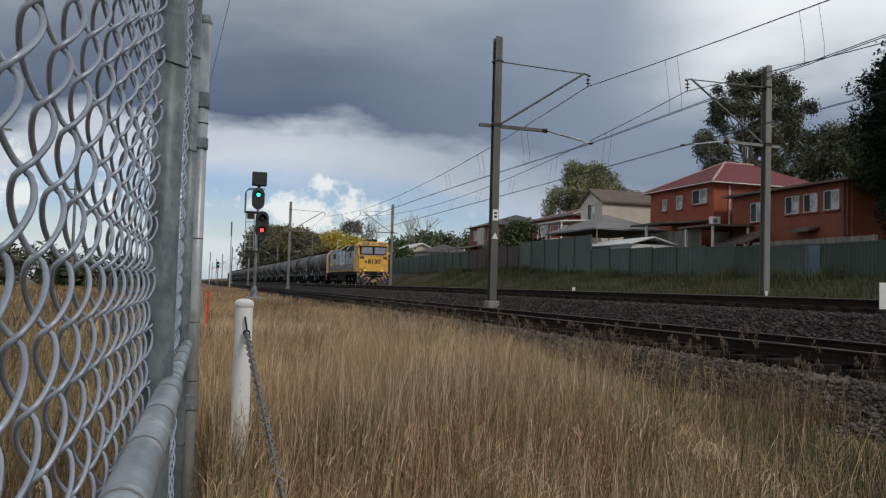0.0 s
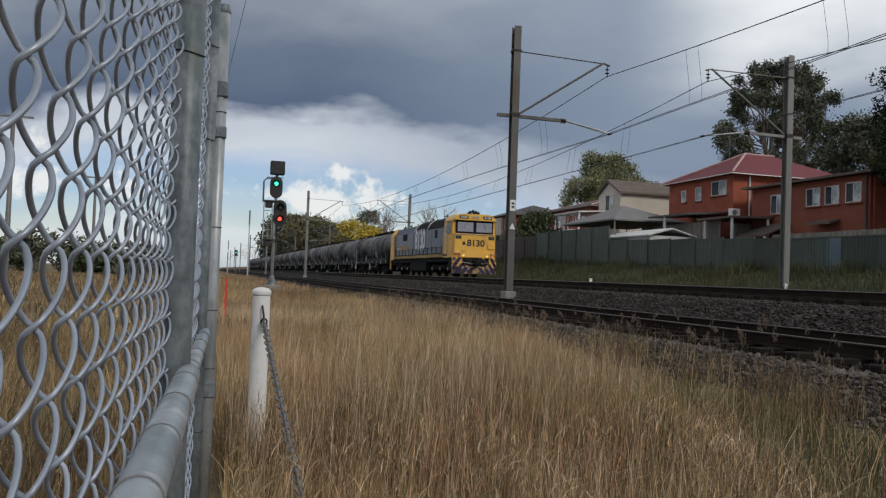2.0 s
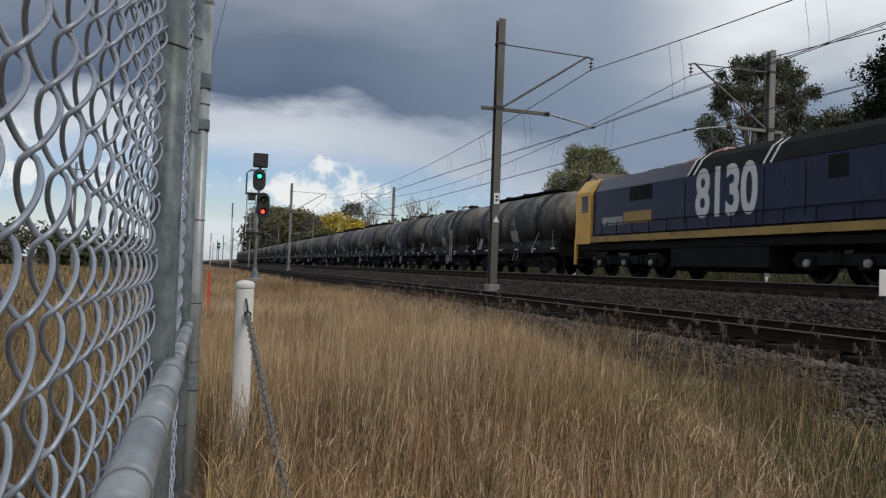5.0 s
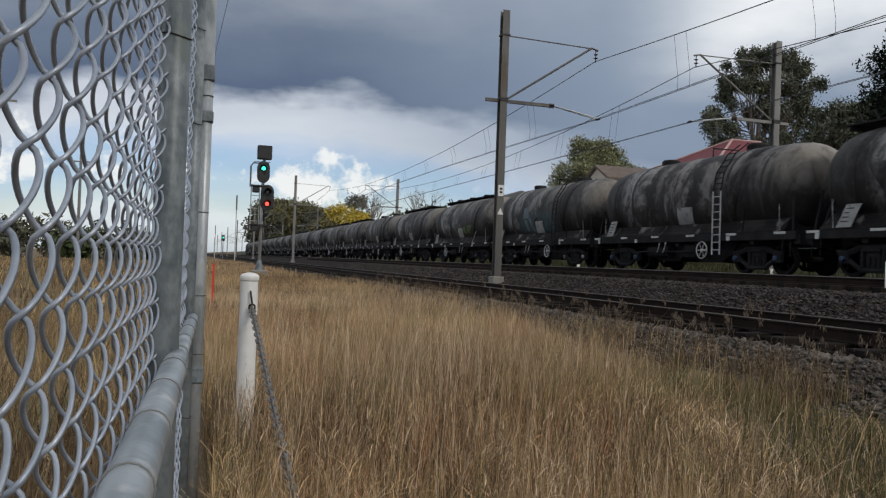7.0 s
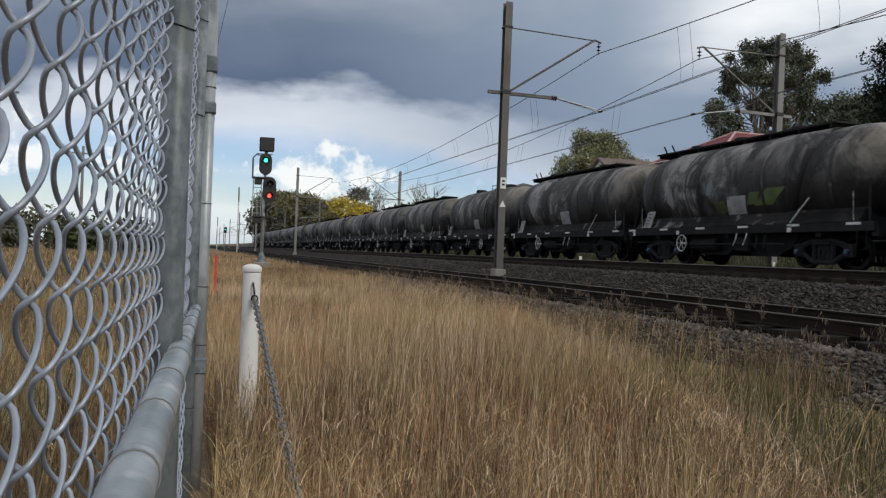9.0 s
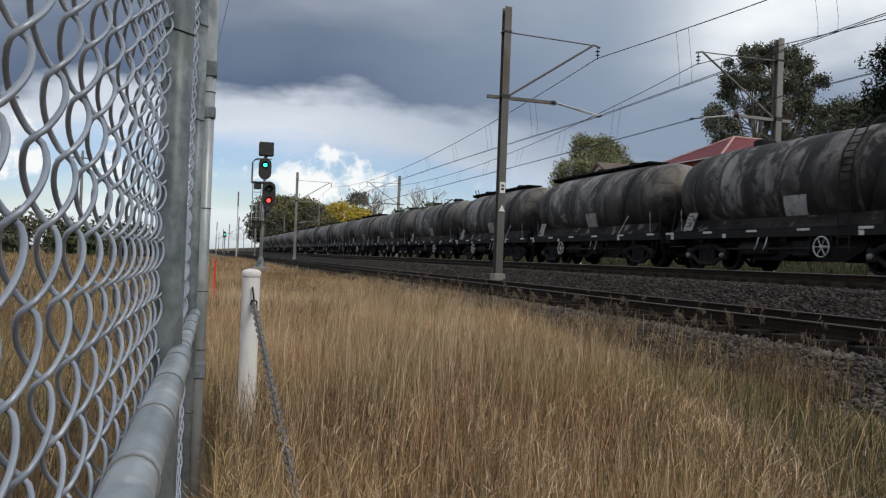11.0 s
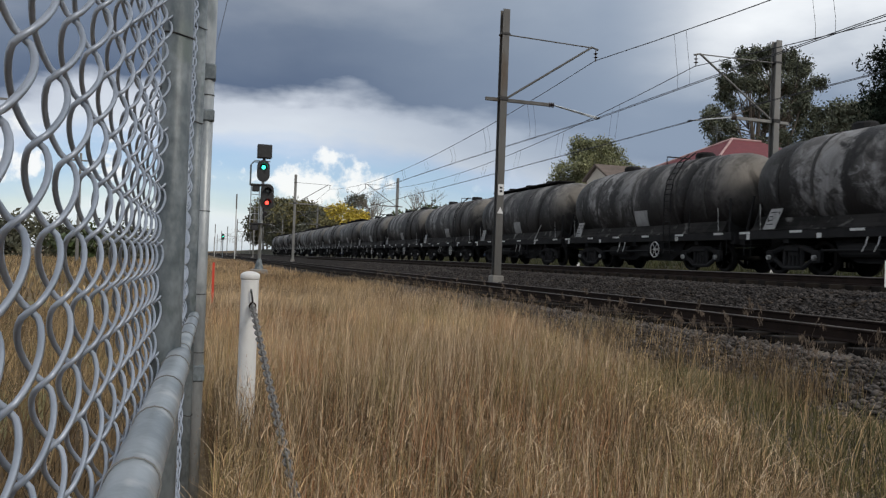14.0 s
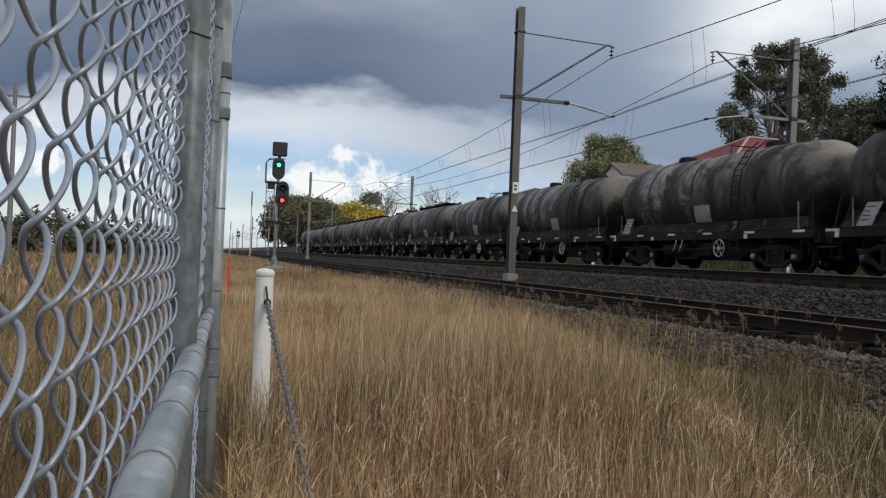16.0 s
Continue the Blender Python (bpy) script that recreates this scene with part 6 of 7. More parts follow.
def tree(label, x, y, z0, blobs, leaf, n, size, trunk_r=.3, name="tree", droop=0.0, fork=None, shell=.55):
    """blobs: (dx, dy, z above the foot, radius across, radius up); leaves fill their outer shells in small sprays."""
    t = thing(name, x, y, z0, label, "tree")
    r = np.random.default_rng(int(abs(x * 131 + y * 17 + n)) % 100000)
    bm = B()
    fork = fork or min(b[2] for b in blobs) * .6
    top = max(b[2] for b in blobs)
    pts = [(0, 0, -.3), (.1 * trunk_r, 0, fork * .5), (-.15, .1, fork), (.1, -.1, top * .85)]
    tube(bm, pts, [trunk_r * 1.25, trunk_r, trunk_r * .8, trunk_r * .25], 10)
    part("trunk", bm, BARK, t, smooth=True)
    mains = []
    for i, b in enumerate(blobs):
        bm = B()
        e = Vector((b[0], b[1], b[2]))
        if i % 6 == 0 or not mains:
            s, lr = Vector((-.15, .1, fork * (1 + .25 * float(r.random())))), trunk_r * .42
            mains.append((s, e))
        else:
            m0, m1 = min(mains, key=lambda q: (q[0].lerp(q[1], .6) - e).length)
            s, lr = m0.lerp(m1, .45 + .25 * float(r.random())), trunk_r * .18
        mid = s.lerp(e, .5) + Vector((float(r.normal(0, .25)), float(r.normal(0, .25)), -.08 * (e - s).length))
        tube(bm, [s, mid, e], [lr, lr * .6, lr * .22], 6)
        for k in range(4):
            d = Vector((float(r.normal()), float(r.normal()), float(r.normal()) + .3)).normalized()
            tube(bm, [mid.lerp(e, .6 + .1 * k), e + Vector((d.x * b[3], d.y * b[3], d.z * b[4])) * .8], [trunk_r * .09, trunk_r * .03], 4)
        part("limb", bm, BARK, t)
    vol = np.array([b[3] * b[3] * b[4] for b in blobs]) ** .75
    cnt = np.maximum(8, (n / 9 * vol / vol.sum())).astype(int)
    cen = []
    for b, c in zip(blobs, cnt):
        d = r.normal(size=(c, 3))
        d /= np.linalg.norm(d, axis=1)[:, None]
        rad = (shell + (1.08 - shell) * r.random(c)) * (1 + .18 * np.sin(d[:, 0] * 5 + d[:, 2] * 4 + b[0]))
        p = np.array([b[0], b[1], b[2]]) + d * rad[:, None] * np.array([b[3], b[3], b[4]])
        cen.append(p)
    cen = np.concatenate(cen)
    m = 9
    off = r.normal(size=(len(cen), m, 3)) * size * 1.5
    p = (cen[:, None] + off).reshape(-1, 3)
    p[:, 2] -= droop * r.random(len(p))
    k = len(p)
    a = r.normal(size=(k, 3))
    a[:, 2] -= .4 + droop
    a /= np.linalg.norm(a, axis=1)[:, None]
    u = np.cross(a, r.normal(size=(k, 3)))
    u /= np.linalg.norm(u, axis=1)[:, None]
    s = size * (.6 + .8 * r.random(k))[:, None]
    v = np.stack([p - a * s, p + u * s * .42, p + a * s, p - u * s * .42], 1).reshape(-1, 3)
    f = np.arange(k * 4).reshape(-1, 4)
    soup("crown", v, f, leaf, "", "", "", parent=t)
    return t


def bare_tree(x, y, z0, h, seed):
    t = thing("bare_tree", x, y, z0, "leafless grey tree with fine upright twigs", "tree")
    r = random.Random(seed)
    bm = B()

    def grow(p, d, ln, rad, lev):
        q = p + d * ln
        tube(bm, [p, p.lerp(q, .5) + Vector((r.gauss(0, .03), r.gauss(0, .03), 0)) * ln, q], [rad, rad * .8, rad * .55], 5 if lev < 2 else 3, False)
        if lev < 5:
            for k in range(3 if lev < 4 else 2):
                e = Vector((r.gauss(0, .42), r.gauss(0, .42), r.gauss(.12, .2)))
                grow(p.lerp(q, r.uniform(.6, 1)), (d + e).normalized(), ln * r.uniform(.6, .8), rad * .55, lev + 1)
    grow(Vector((0, 0, -.2)), Vector((0, 0, 1)), h * .30, h * .018, 0)
    part("twig_crown", bm, TWIG, t)


def blobs_round(r, n, rx, z0, z1, rb, seed):
    q = random.Random(seed)
    out = []
    for k in range(n):
        a, d = q.uniform(0, 6.283), rx * math.sqrt(q.random())
        z = q.uniform(z0, z1)
        fall = 1 - .45 * abs((z - (z0 + z1) / 2) / max(.1, (z1 - z0) / 2)) ** 2
        out.append((math.cos(a) * d * fall, math.sin(a) * d * fall, z, rb * q.uniform(.7, 1.25), rb * q.uniform(.5, .9)))
    return out


def build_trees():
    # tall open eucalypt behind the brick house
    q = random.Random(21)
    e = []
    for k in range(92):
        a, u = q.uniform(0, 6.283), q.random() ** .45
        z = q.uniform(-1, 1)
        w = math.sqrt(max(.05, 1 - z * z * .8))
        e.append((math.cos(a) * 6.2 * u * w + .5 + .5 * z, math.sin(a) * 4.0 * u * w, 12.9 + 5.5 * z, q.uniform(.45, .95), q.uniform(.4, .75)))
    e += [(-5.8, -1, 10.8, .8, .8), (-6.2, -1, 11.6, .6, .6), (-5.0, 0, 12.4, .8, .6), (-4.4, 0, 9.4, .7, .8), (-4.9, 0, 8.3, .5, .7), (-2.6, 0, 9.6, .9, .8), (-1, 0, 8.6, .9, .9), (1.6, 0, 8.4, 1.1, 1.0), (3.6, 0, 9.0, 1.1, 1.0),
          (6.4, 0, 13.2, .9, .7), (7.0, 0, 12.2, .8, .7), (6.0, 0, 11.0, 1.0, .8)]
    tree("tall open-crowned eucalypt with dark hanging foliage", 50.3, 61.5, 3.6, e, LEAF_EUC, 62000, .135, .40, droop=.3, shell=.3)
    tree("dense dark-green garden tree behind the houses", 52.5, 52.0, 3.4, blobs_round(0, 44, 4.6, 4.5, 11.8, 1.4, 3), LEAF_EUC, 34000, .16, .35)
    tree("olive-green spreading tree behind the houses", 49.0, 44.5, 3.4, blobs_round(0, 16, 2.9, 4, 8.8, 1.2, 5), LEAF_MID, 10000, .16, .3)
    # columnar conifer close to the right-hand houses
    con = [(math.cos(k * 2.4) * .35, math.sin(k * 2.4) * .35, 1.2 + k * .62, float(np.interp(k, [0, 3, 7, 11, 15, 17], [1.2, 1.9, 2.9, 3.05, 2.7, 1.7])), .9) for k in range(18)]
    tree("dense near-black conifer reaching to the ground", 35.05, 29.45, 2.2, con, LEAF_DARK, 170000, .10, .3, fork=1.0, shell=.45)
    # round olive tree behind the cream house
    b = blobs_round(0, 30, 4.0, 7.0, 12.4, 1.25, 9) + [(-4.9, 0, 7.4, .9, 1.3), (-4.2, 0, 8.8, 1.0, 1.1), (-5.3, 0, 6.2, .7, 1.2), (5.0, 1, 9.6, 1.3, 1.0), (6.0, 1, 8.4, 1.3, 1.1), (5.2, 0, 7.4, 1.2, 1.0), (7.0, 1, 9.2, .9, .8)]
    tree("broad olive-green tree with sunlit top behind the houses", 45.5, 84.5, 3.8, b, LEAF_LIGHT, 34000, .145, .4, droop=.25)
    tree("small dark bushy tree by the garden fence", 28.9, 65.5, 3.4, blobs_round(0, 9, 1.9, 1.2, 3.6, 1.0, 12), LEAF_MID, 5000, .16, .14)
    tree("small dark shrub by the garden fence", 28.4, 70.5, 3.4, blobs_round(0, 5, 1.2, 1.0, 2.2, .8, 13), LEAF_EUC, 2000, .16, .1)
    # woods along the line in the distance: taller the farther they stand
    q = random.Random(4)
    for k in range(26):
        slope = .084 + .074 * k / 25 + q.uniform(-.004, .004)
        x = q.uniform(26, 36)
        y = x / slope
        h = y * (.067 + .004 * math.sin(k * 1.3)) * (1.0 if k < 20 else .9)
        tree("grey-green tree in the woods along the line", x, y, 2.0, blobs_round(0, 15, h * .30, h * .22, h * .86, h * .125, 100 + k), (LEAF_DULL, LEAF_WOOD)[k % 2], 4500, .0021 * y, .3, droop=.3)
    for x, y, h in ((30.3, 178, 11.6), (32.3, 168, 11.2)):
        tree("yellow-leaved tree in front of the woods", x, y, 2.4, blobs_round(0, 14, 2.3, h * .3, h * .88, 1.3, int(x)), LEAF_YELLOW, 4500, .30, .25)
    tree("dark rounded tree beside the bare ones", 37.0, 184, 2.4, blobs_round(0, 10, 3.0, 6, 13.0, 1.6, 61), LEAF_DULL, 3000, .33, .25)
    bare_tree(38.6, 178, 2.4, 19.5, 1)
    bare_tree(39.6, 180, 2.4, 17.5, 9)
    bare_tree(38.2, 137, 2.6, 16, 2)
    for x, y, h in ((34, 134, 4.6), (36, 146, 5.5), (44, 120, 6.0), (47, 116, 7.0), (40, 108, 5.0), (30, 112, 3.6), (46, 150, 7.5), (64, 215, 15), (70, 222, 15.5), (75, 228, 16), (81, 232, 16.5), (58, 210, 14)):
        tree("dull green garden tree among the far houses", x, y, 2.8, blobs_round(0, 10, h * .36, h * .3, h * .85, h * .16, int(x * 3)), LEAF_DULL if int(x) % 2 else LEAF_MID, 2200, .0028 * y, .2)
    # tree line across the paddock beyond the chain-link fence
    for k in range(16):
        x = -66 + k * 4.1
        y = 105 + 8 * math.sin(k * 1.7)
        h = q.uniform(3.6, 6.0)
        tree("dark scrubby tree at the paddock's edge", x, y, -.3, blobs_round(0, 7, 2.6, h * .25, h * .8, 1.5, 300 + k), (LEAF_DULL, LEAF_MID, LEAF_DULL)[k % 3], 1700, .36, .18)


# ---------------------------------------------------------------- poles and trackside odds and ends


def build_poles():
    for x, y, h, r in ((-11.5, 52, 10.5, .14), (-9.8, 75, 9.5, .13)):
        p = thing("power_pole", x, y, 0, "grey timber power pole with a crossarm in the paddock", "power pole")
        bm = B()
        tube(bm, [(0, 0, -.3), (0, 0, h)], [r * 1.2, r * .8], 10)
        part("shaft", bm, MAST_STEEL, p)
        bm = B()
        box(bm, -1.1, 1.1, -.06, .06, h - .7, h - .58)
        part("crossarm", bm, MAST_STEEL, p)
    for x, y, h in ((5.68, 120, 10.0), (4.9, 210, 8.5), (3.6, 300, 8)):
        p = thing("radio_mast", x, y, .0, "slim pale pole beside the line with a dark top", "pole")
        bm = B()
        tube(bm, [(0, 0, -.2), (0, 0, h - 2.2)], .08, 8)
        part("shaft", bm, DIRTY_WHITE, p)
        bm = B()
        tube(bm, [(0, 0, h - 2.19), (0, 0, h)], .11, 8)
        part("top_section", bm, MAST_STEEL, p)
    s = thing("distant_signal", 5.75, 175, -.9, "distant railway signal showing green", "signal")
    bm = B()
    tube(bm, [(0, 0, 0), (0, 0, 5)], .09, 8)
    part("column", bm, GALV, s)
    bm = B()
    box(bm, -.3, .3, -.2, .1, 4.9, 6.2, .1)
    part("signal_head", bm, BLACK_PAINT, s)
    bm = B()
    tube(bm, [(0, -.3, 5.6), (0, -.2, 5.6)], .11, 10)
    part("lens", bm, LAMP_GREEN, s)
    m = thing("marker_stake", .34, 15.0, 0, "short red plastic marker stake in the grass", "stake")
    bm = B()
    box(bm, -.02, .02, -.02, .02, -.2, 1.02)
    part("stake", bm, material("red_plastic", (.65, .05, .03), (.75, .08, .04), 3, 20, rough=.5, bump=0), m)
    for x, y, z, h, w in ((11.25, 10.36, .86, .60, .17), (19.95, 23.5, .85, .5, .06), (19.95, 38.5, .85, .5, .09)):
        m = thing("trackside_marker", x, y, z, "low white trackside marker on the ballast", "marker")
        bm = B()
        box(bm, -.03, .03, -.03, .03, -.2, h - .2)
        part("stem", bm, DARK_STEEL, m)
        bm = B()
        box(bm, -w, w, -.05, -.031, .15, h, .008)
        part("plate", bm, WHITE_PAINT, m)


def build_service_wire():
    for x, y in ((.66, 62.7), (3.3, -30)):
        p = thing("power_pole", x, y, 0, "tall slim timber power pole beside the line", "power pole")
        bm = B()
        tube(bm, [(0, 0, -.3), (0, 0, 15.3)], [.16, .10], 10)
        part("shaft", bm, MAST_STEEL, p)
    wire("service_wire", sag((.66, 62.7, 15.1), (3.3, -30, 14.7), .15), .014, "thin dark service wire between two poles")


build_houses()
build_service_wire()
build_fences()
build_trees()
build_poles()
# ---------------------------------------------------------------- loose stone and grass
GRASS_DRY = material("dry_straw_grass", (.115, .072, .032), (.525, .372, .20), .35, 6, rough=.75, bump=0, island=.9, c3=(.34, .17, .085), contrast=.12)
GRASS_DULL = material("dull_paddock_grass", (.15, .10, .05), (.36, .26, .135), .35, 6, rough=.8, bump=0, island=.7, c3=(.13, .12, .05), contrast=.14)
GRASS_GREEN = material("green_grass", (.050, .052, .016), (.135, .122, .040), .5, 6, rough=.8, bump=0, island=.35, c3=(.12, .10, .045))
GRASS_PALE = material("bleached_grass_stalks", (.54, .40, .25), (.80, .63, .44), .6, 6, rough=.75, bump=0, island=.4)
VERGE_GRASS = material("dark_verge_grass", (.032, .042, .014), (.085, .090, .034), .5, 6, rough=.85, bump=0, island=.4, c3=(.09, .07, .035))
GRASS_RED = material("reddish_grass", (.26, .115, .058), (.54, .29, .15), .5, 6, rough=.8, bump=0, island=.6)
GRASS_OLIVE = material("yellow_green_grass", (.17, .14, .05), (.38, .31, .13), .5, 6, rough=.8, bump=0, island=.6)
PLUME = material("grey_brown_plumes", (.055, .040, .031), (.15, .115, .085), 2, 20, rough=.9, bump=0, island=.4)
VERGE_STRAW = material("dull_verge_straw", (.060, .052, .022), (.150, .125, .058), .5, 6, rough=.85, bump=0, island=.5)
SEED_HEAD = material("pale_seed_heads", (.34, .24, .15), (.48, .36, .24), 2, 20, rough=.9, bump=0, island=.3)


def stones(name, x0, x1, y0, y1, n, size, zfun, label, seed, mat, ragged=0.0):
    r = np.random.default_rng(seed)
    octa = np.array([(1, 0, 0), (-1, 0, 0), (0, 1, 0), (0, -1, 0), (0, 0, 1), (0, 0, -1)], float)
    tri = np.array([(0, 2, 4), (2, 1, 4), (1, 3, 4), (3, 0, 4), (2, 0, 5), (1, 2, 5), (3, 1, 5), (0, 3, 5)])
    x = x0 + (x1 - x0) * r.random(n)
    y = y0 + (y1 - y0) * r.random(n) ** 1.5
    if ragged:   # thin out unevenly toward the grass
        keep = (x > x0 + ragged * r.random(n) * (1.1 + .5 * np.sin(y * 2.1 + np.sin(y * 5.0)))) & (y > y0 + ragged * r.random(n))
        x, y = x[keep], y[keep]
        n = len(x)
    s = size * (.55 + .9 * r.random(n))
    z = zfun(x, y) + s * .25
    v = octa[None] * s[:, None, None] * r.uniform(.55, 1.4, (n, 6, 1)) + r.normal(0, .18, (n, 6, 3)) * s[:, None, None]
    a = r.random(n) * 6.283
    c, sn = np.cos(a), np.sin(a)
    v = np.stack([v[..., 0] * c[:, None] - v[..., 1] * sn[:, None], v[..., 0] * sn[:, None] + v[..., 1] * c[:, None], v[..., 2] * .58 + v[..., 0] * r.normal(0, .22, (n, 1)) + v[..., 1] * r.normal(0, .22, (n, 1))], -1)
    v += np.stack([x, y, z], -1)[:, None]
    f = (tri[None] + (np.arange(n) * 6)[:, None, None]).reshape(-1, 3)
    soup(name, v.reshape(-1, 3), f, mat, "stuff", label, "gravel")


def bed_z(x, y):
    return np.interp(x, [4.6, 5.0, 6.2, 6.85, 7.05, 7.3, 9.2, 9.9, 11.2, 11.9, 18.7, 19.6], [0, .02, .33, .35, .36, .44, .44, .50, .84, .87, 1.0, .9])


def grass(name, x, y, h, w, lean, mat, label, seed, zfun=None, heads=None, wind=(.12, .05)):
    r = np.random.default_rng(seed)
    n = len(x)
    z = (zfun or ground_z)(x, y) - .02
    a = r.random(n) * 6.283
    d = np.stack([np.cos(a), np.sin(a)], 1) * (lean * h * r.random(n))[:, None] + np.array(wind) * (h * lean)[:, None]
    t = r.random(n) * 6.283
    px, py = np.cos(t) * w / 2, np.sin(t) * w / 2
    lv = []
    for u, k in ((0, 1), (.4, .85), (.75, .6), (1, .12)):
        cx, cy, cz = x + d[:, 0] * u ** 1.8, y + d[:, 1] * u ** 1.8, z + h * u * (1 - .18 * lean * u)
        lv.append(np.stack([np.stack([cx - px * k, cy - py * k, cz], -1), np.stack([cx + px * k, cy + py * k, cz], -1)], 1))
    v = np.concatenate(lv, 1)
    b = (np.arange(n) * 8)[:, None]
    f = np.concatenate([b + np.array([0, 1, 3, 2]), b + np.array([2, 3, 5, 4]), b + np.array([4, 5, 7, 6])], 0)
    soup(name, v.reshape(-1, 3), f, mat, "stuff", label, "grass")
    if heads is not None:
        heads = min(heads, n)
        i = r.choice(n, heads, replace=False)
        tip = np.stack([x[i] + d[i, 0], y[i] + d[i, 1], z[i] + h[i] * (1 - .18 * lean)], -1)
        m = 5
        s = (.0032 + .004 * r.random(heads))[:, None, None] * np.maximum(1, w[i] / .005)[:, None, None] * .55
        off = r.normal(size=(heads, m, 3)) * np.array([.005, .005, .034])
        c = tip[:, None] + off
        aa = r.normal(size=(heads, m, 3))
        aa[..., 2] += 1.6
        aa /= np.linalg.norm(aa, axis=-1, keepdims=True)
        uu = np.cross(aa, r.normal(size=(heads, m, 3)))
        uu /= np.linalg.norm(uu, axis=-1, keepdims=True)
        q = np.stack([c - aa * s * 1.6, c + uu * s * .5, c + aa * s * 1.6, c - uu * s * .5], 2).reshape(-1, 3)
        soup(name + "_heads", q, np.arange(len(q)).reshape(-1, 4), SEED_HEAD, "stuff", "pale fluffy seed heads of the dry grass", "grass")


def plumes(name, n, x0, x1, y0, y1, seed):
    """Stalks that bow over at the tip under a loose drooping plume."""
    r = np.random.default_rng(seed)
    vs, fs = [], []

    def strip(p, w, side):
        b = len(vs)
        for q, k in zip(p, w):
            vs.extend([q - side * k, q + side * k])
        fs.extend([(b + 2 * i, b + 2 * i + 1, b + 2 * i + 3, b + 2 * i + 2) for i in range(len(p) - 1)])
    for k in range(n):
        x, y = x0 + (x1 - x0) * r.random(), y0 + (y1 - y0) * r.random() ** 1.3
        h, a = r.uniform(.38, .78), r.normal(.4, .9)
        d = np.array([math.cos(a), math.sin(a), 0.0])
        side = np.array([-d[1], d[0], 0.0])
        side = side * .6 + np.array([.8, -.5, 0]) * .5
        foot = np.array([x, y, float(bed_z(x, y)) - .02])
        bow = r.uniform(.05, .12)
        pts = [foot, foot + [0, 0, h * .5] + d * .03, foot + [0, 0, h * .85] + d * .06, foot + [0, 0, h] + d * (.06 + bow * .5), foot + [0, 0, h - .02] + d * (.06 + bow), foot + [0, 0, h - .07] + d * (.06 + bow * 1.4)]
        strip([np.array(p) for p in pts], [.0022, .002, .0017, .0014, .0012, .0008], side)
        for j in range(16):
            u = r.random()
            c = pts[3] * (1 - u) + pts[5] * u + r.normal(size=3) * [.012, .012, .014]
            v = np.array([r.normal(0, .012), r.normal(0, .012), -.03 - .02 * r.random()])
            strip([c - v * .5, c, c + v * .6], [.001, .0042, .0008], np.array([1, r.normal(0, .4), 0]))
    soup(name, np.array(vs), np.array(fs), PLUME, "stuff", "drooping seed plumes at the ballast's edge", "grass")


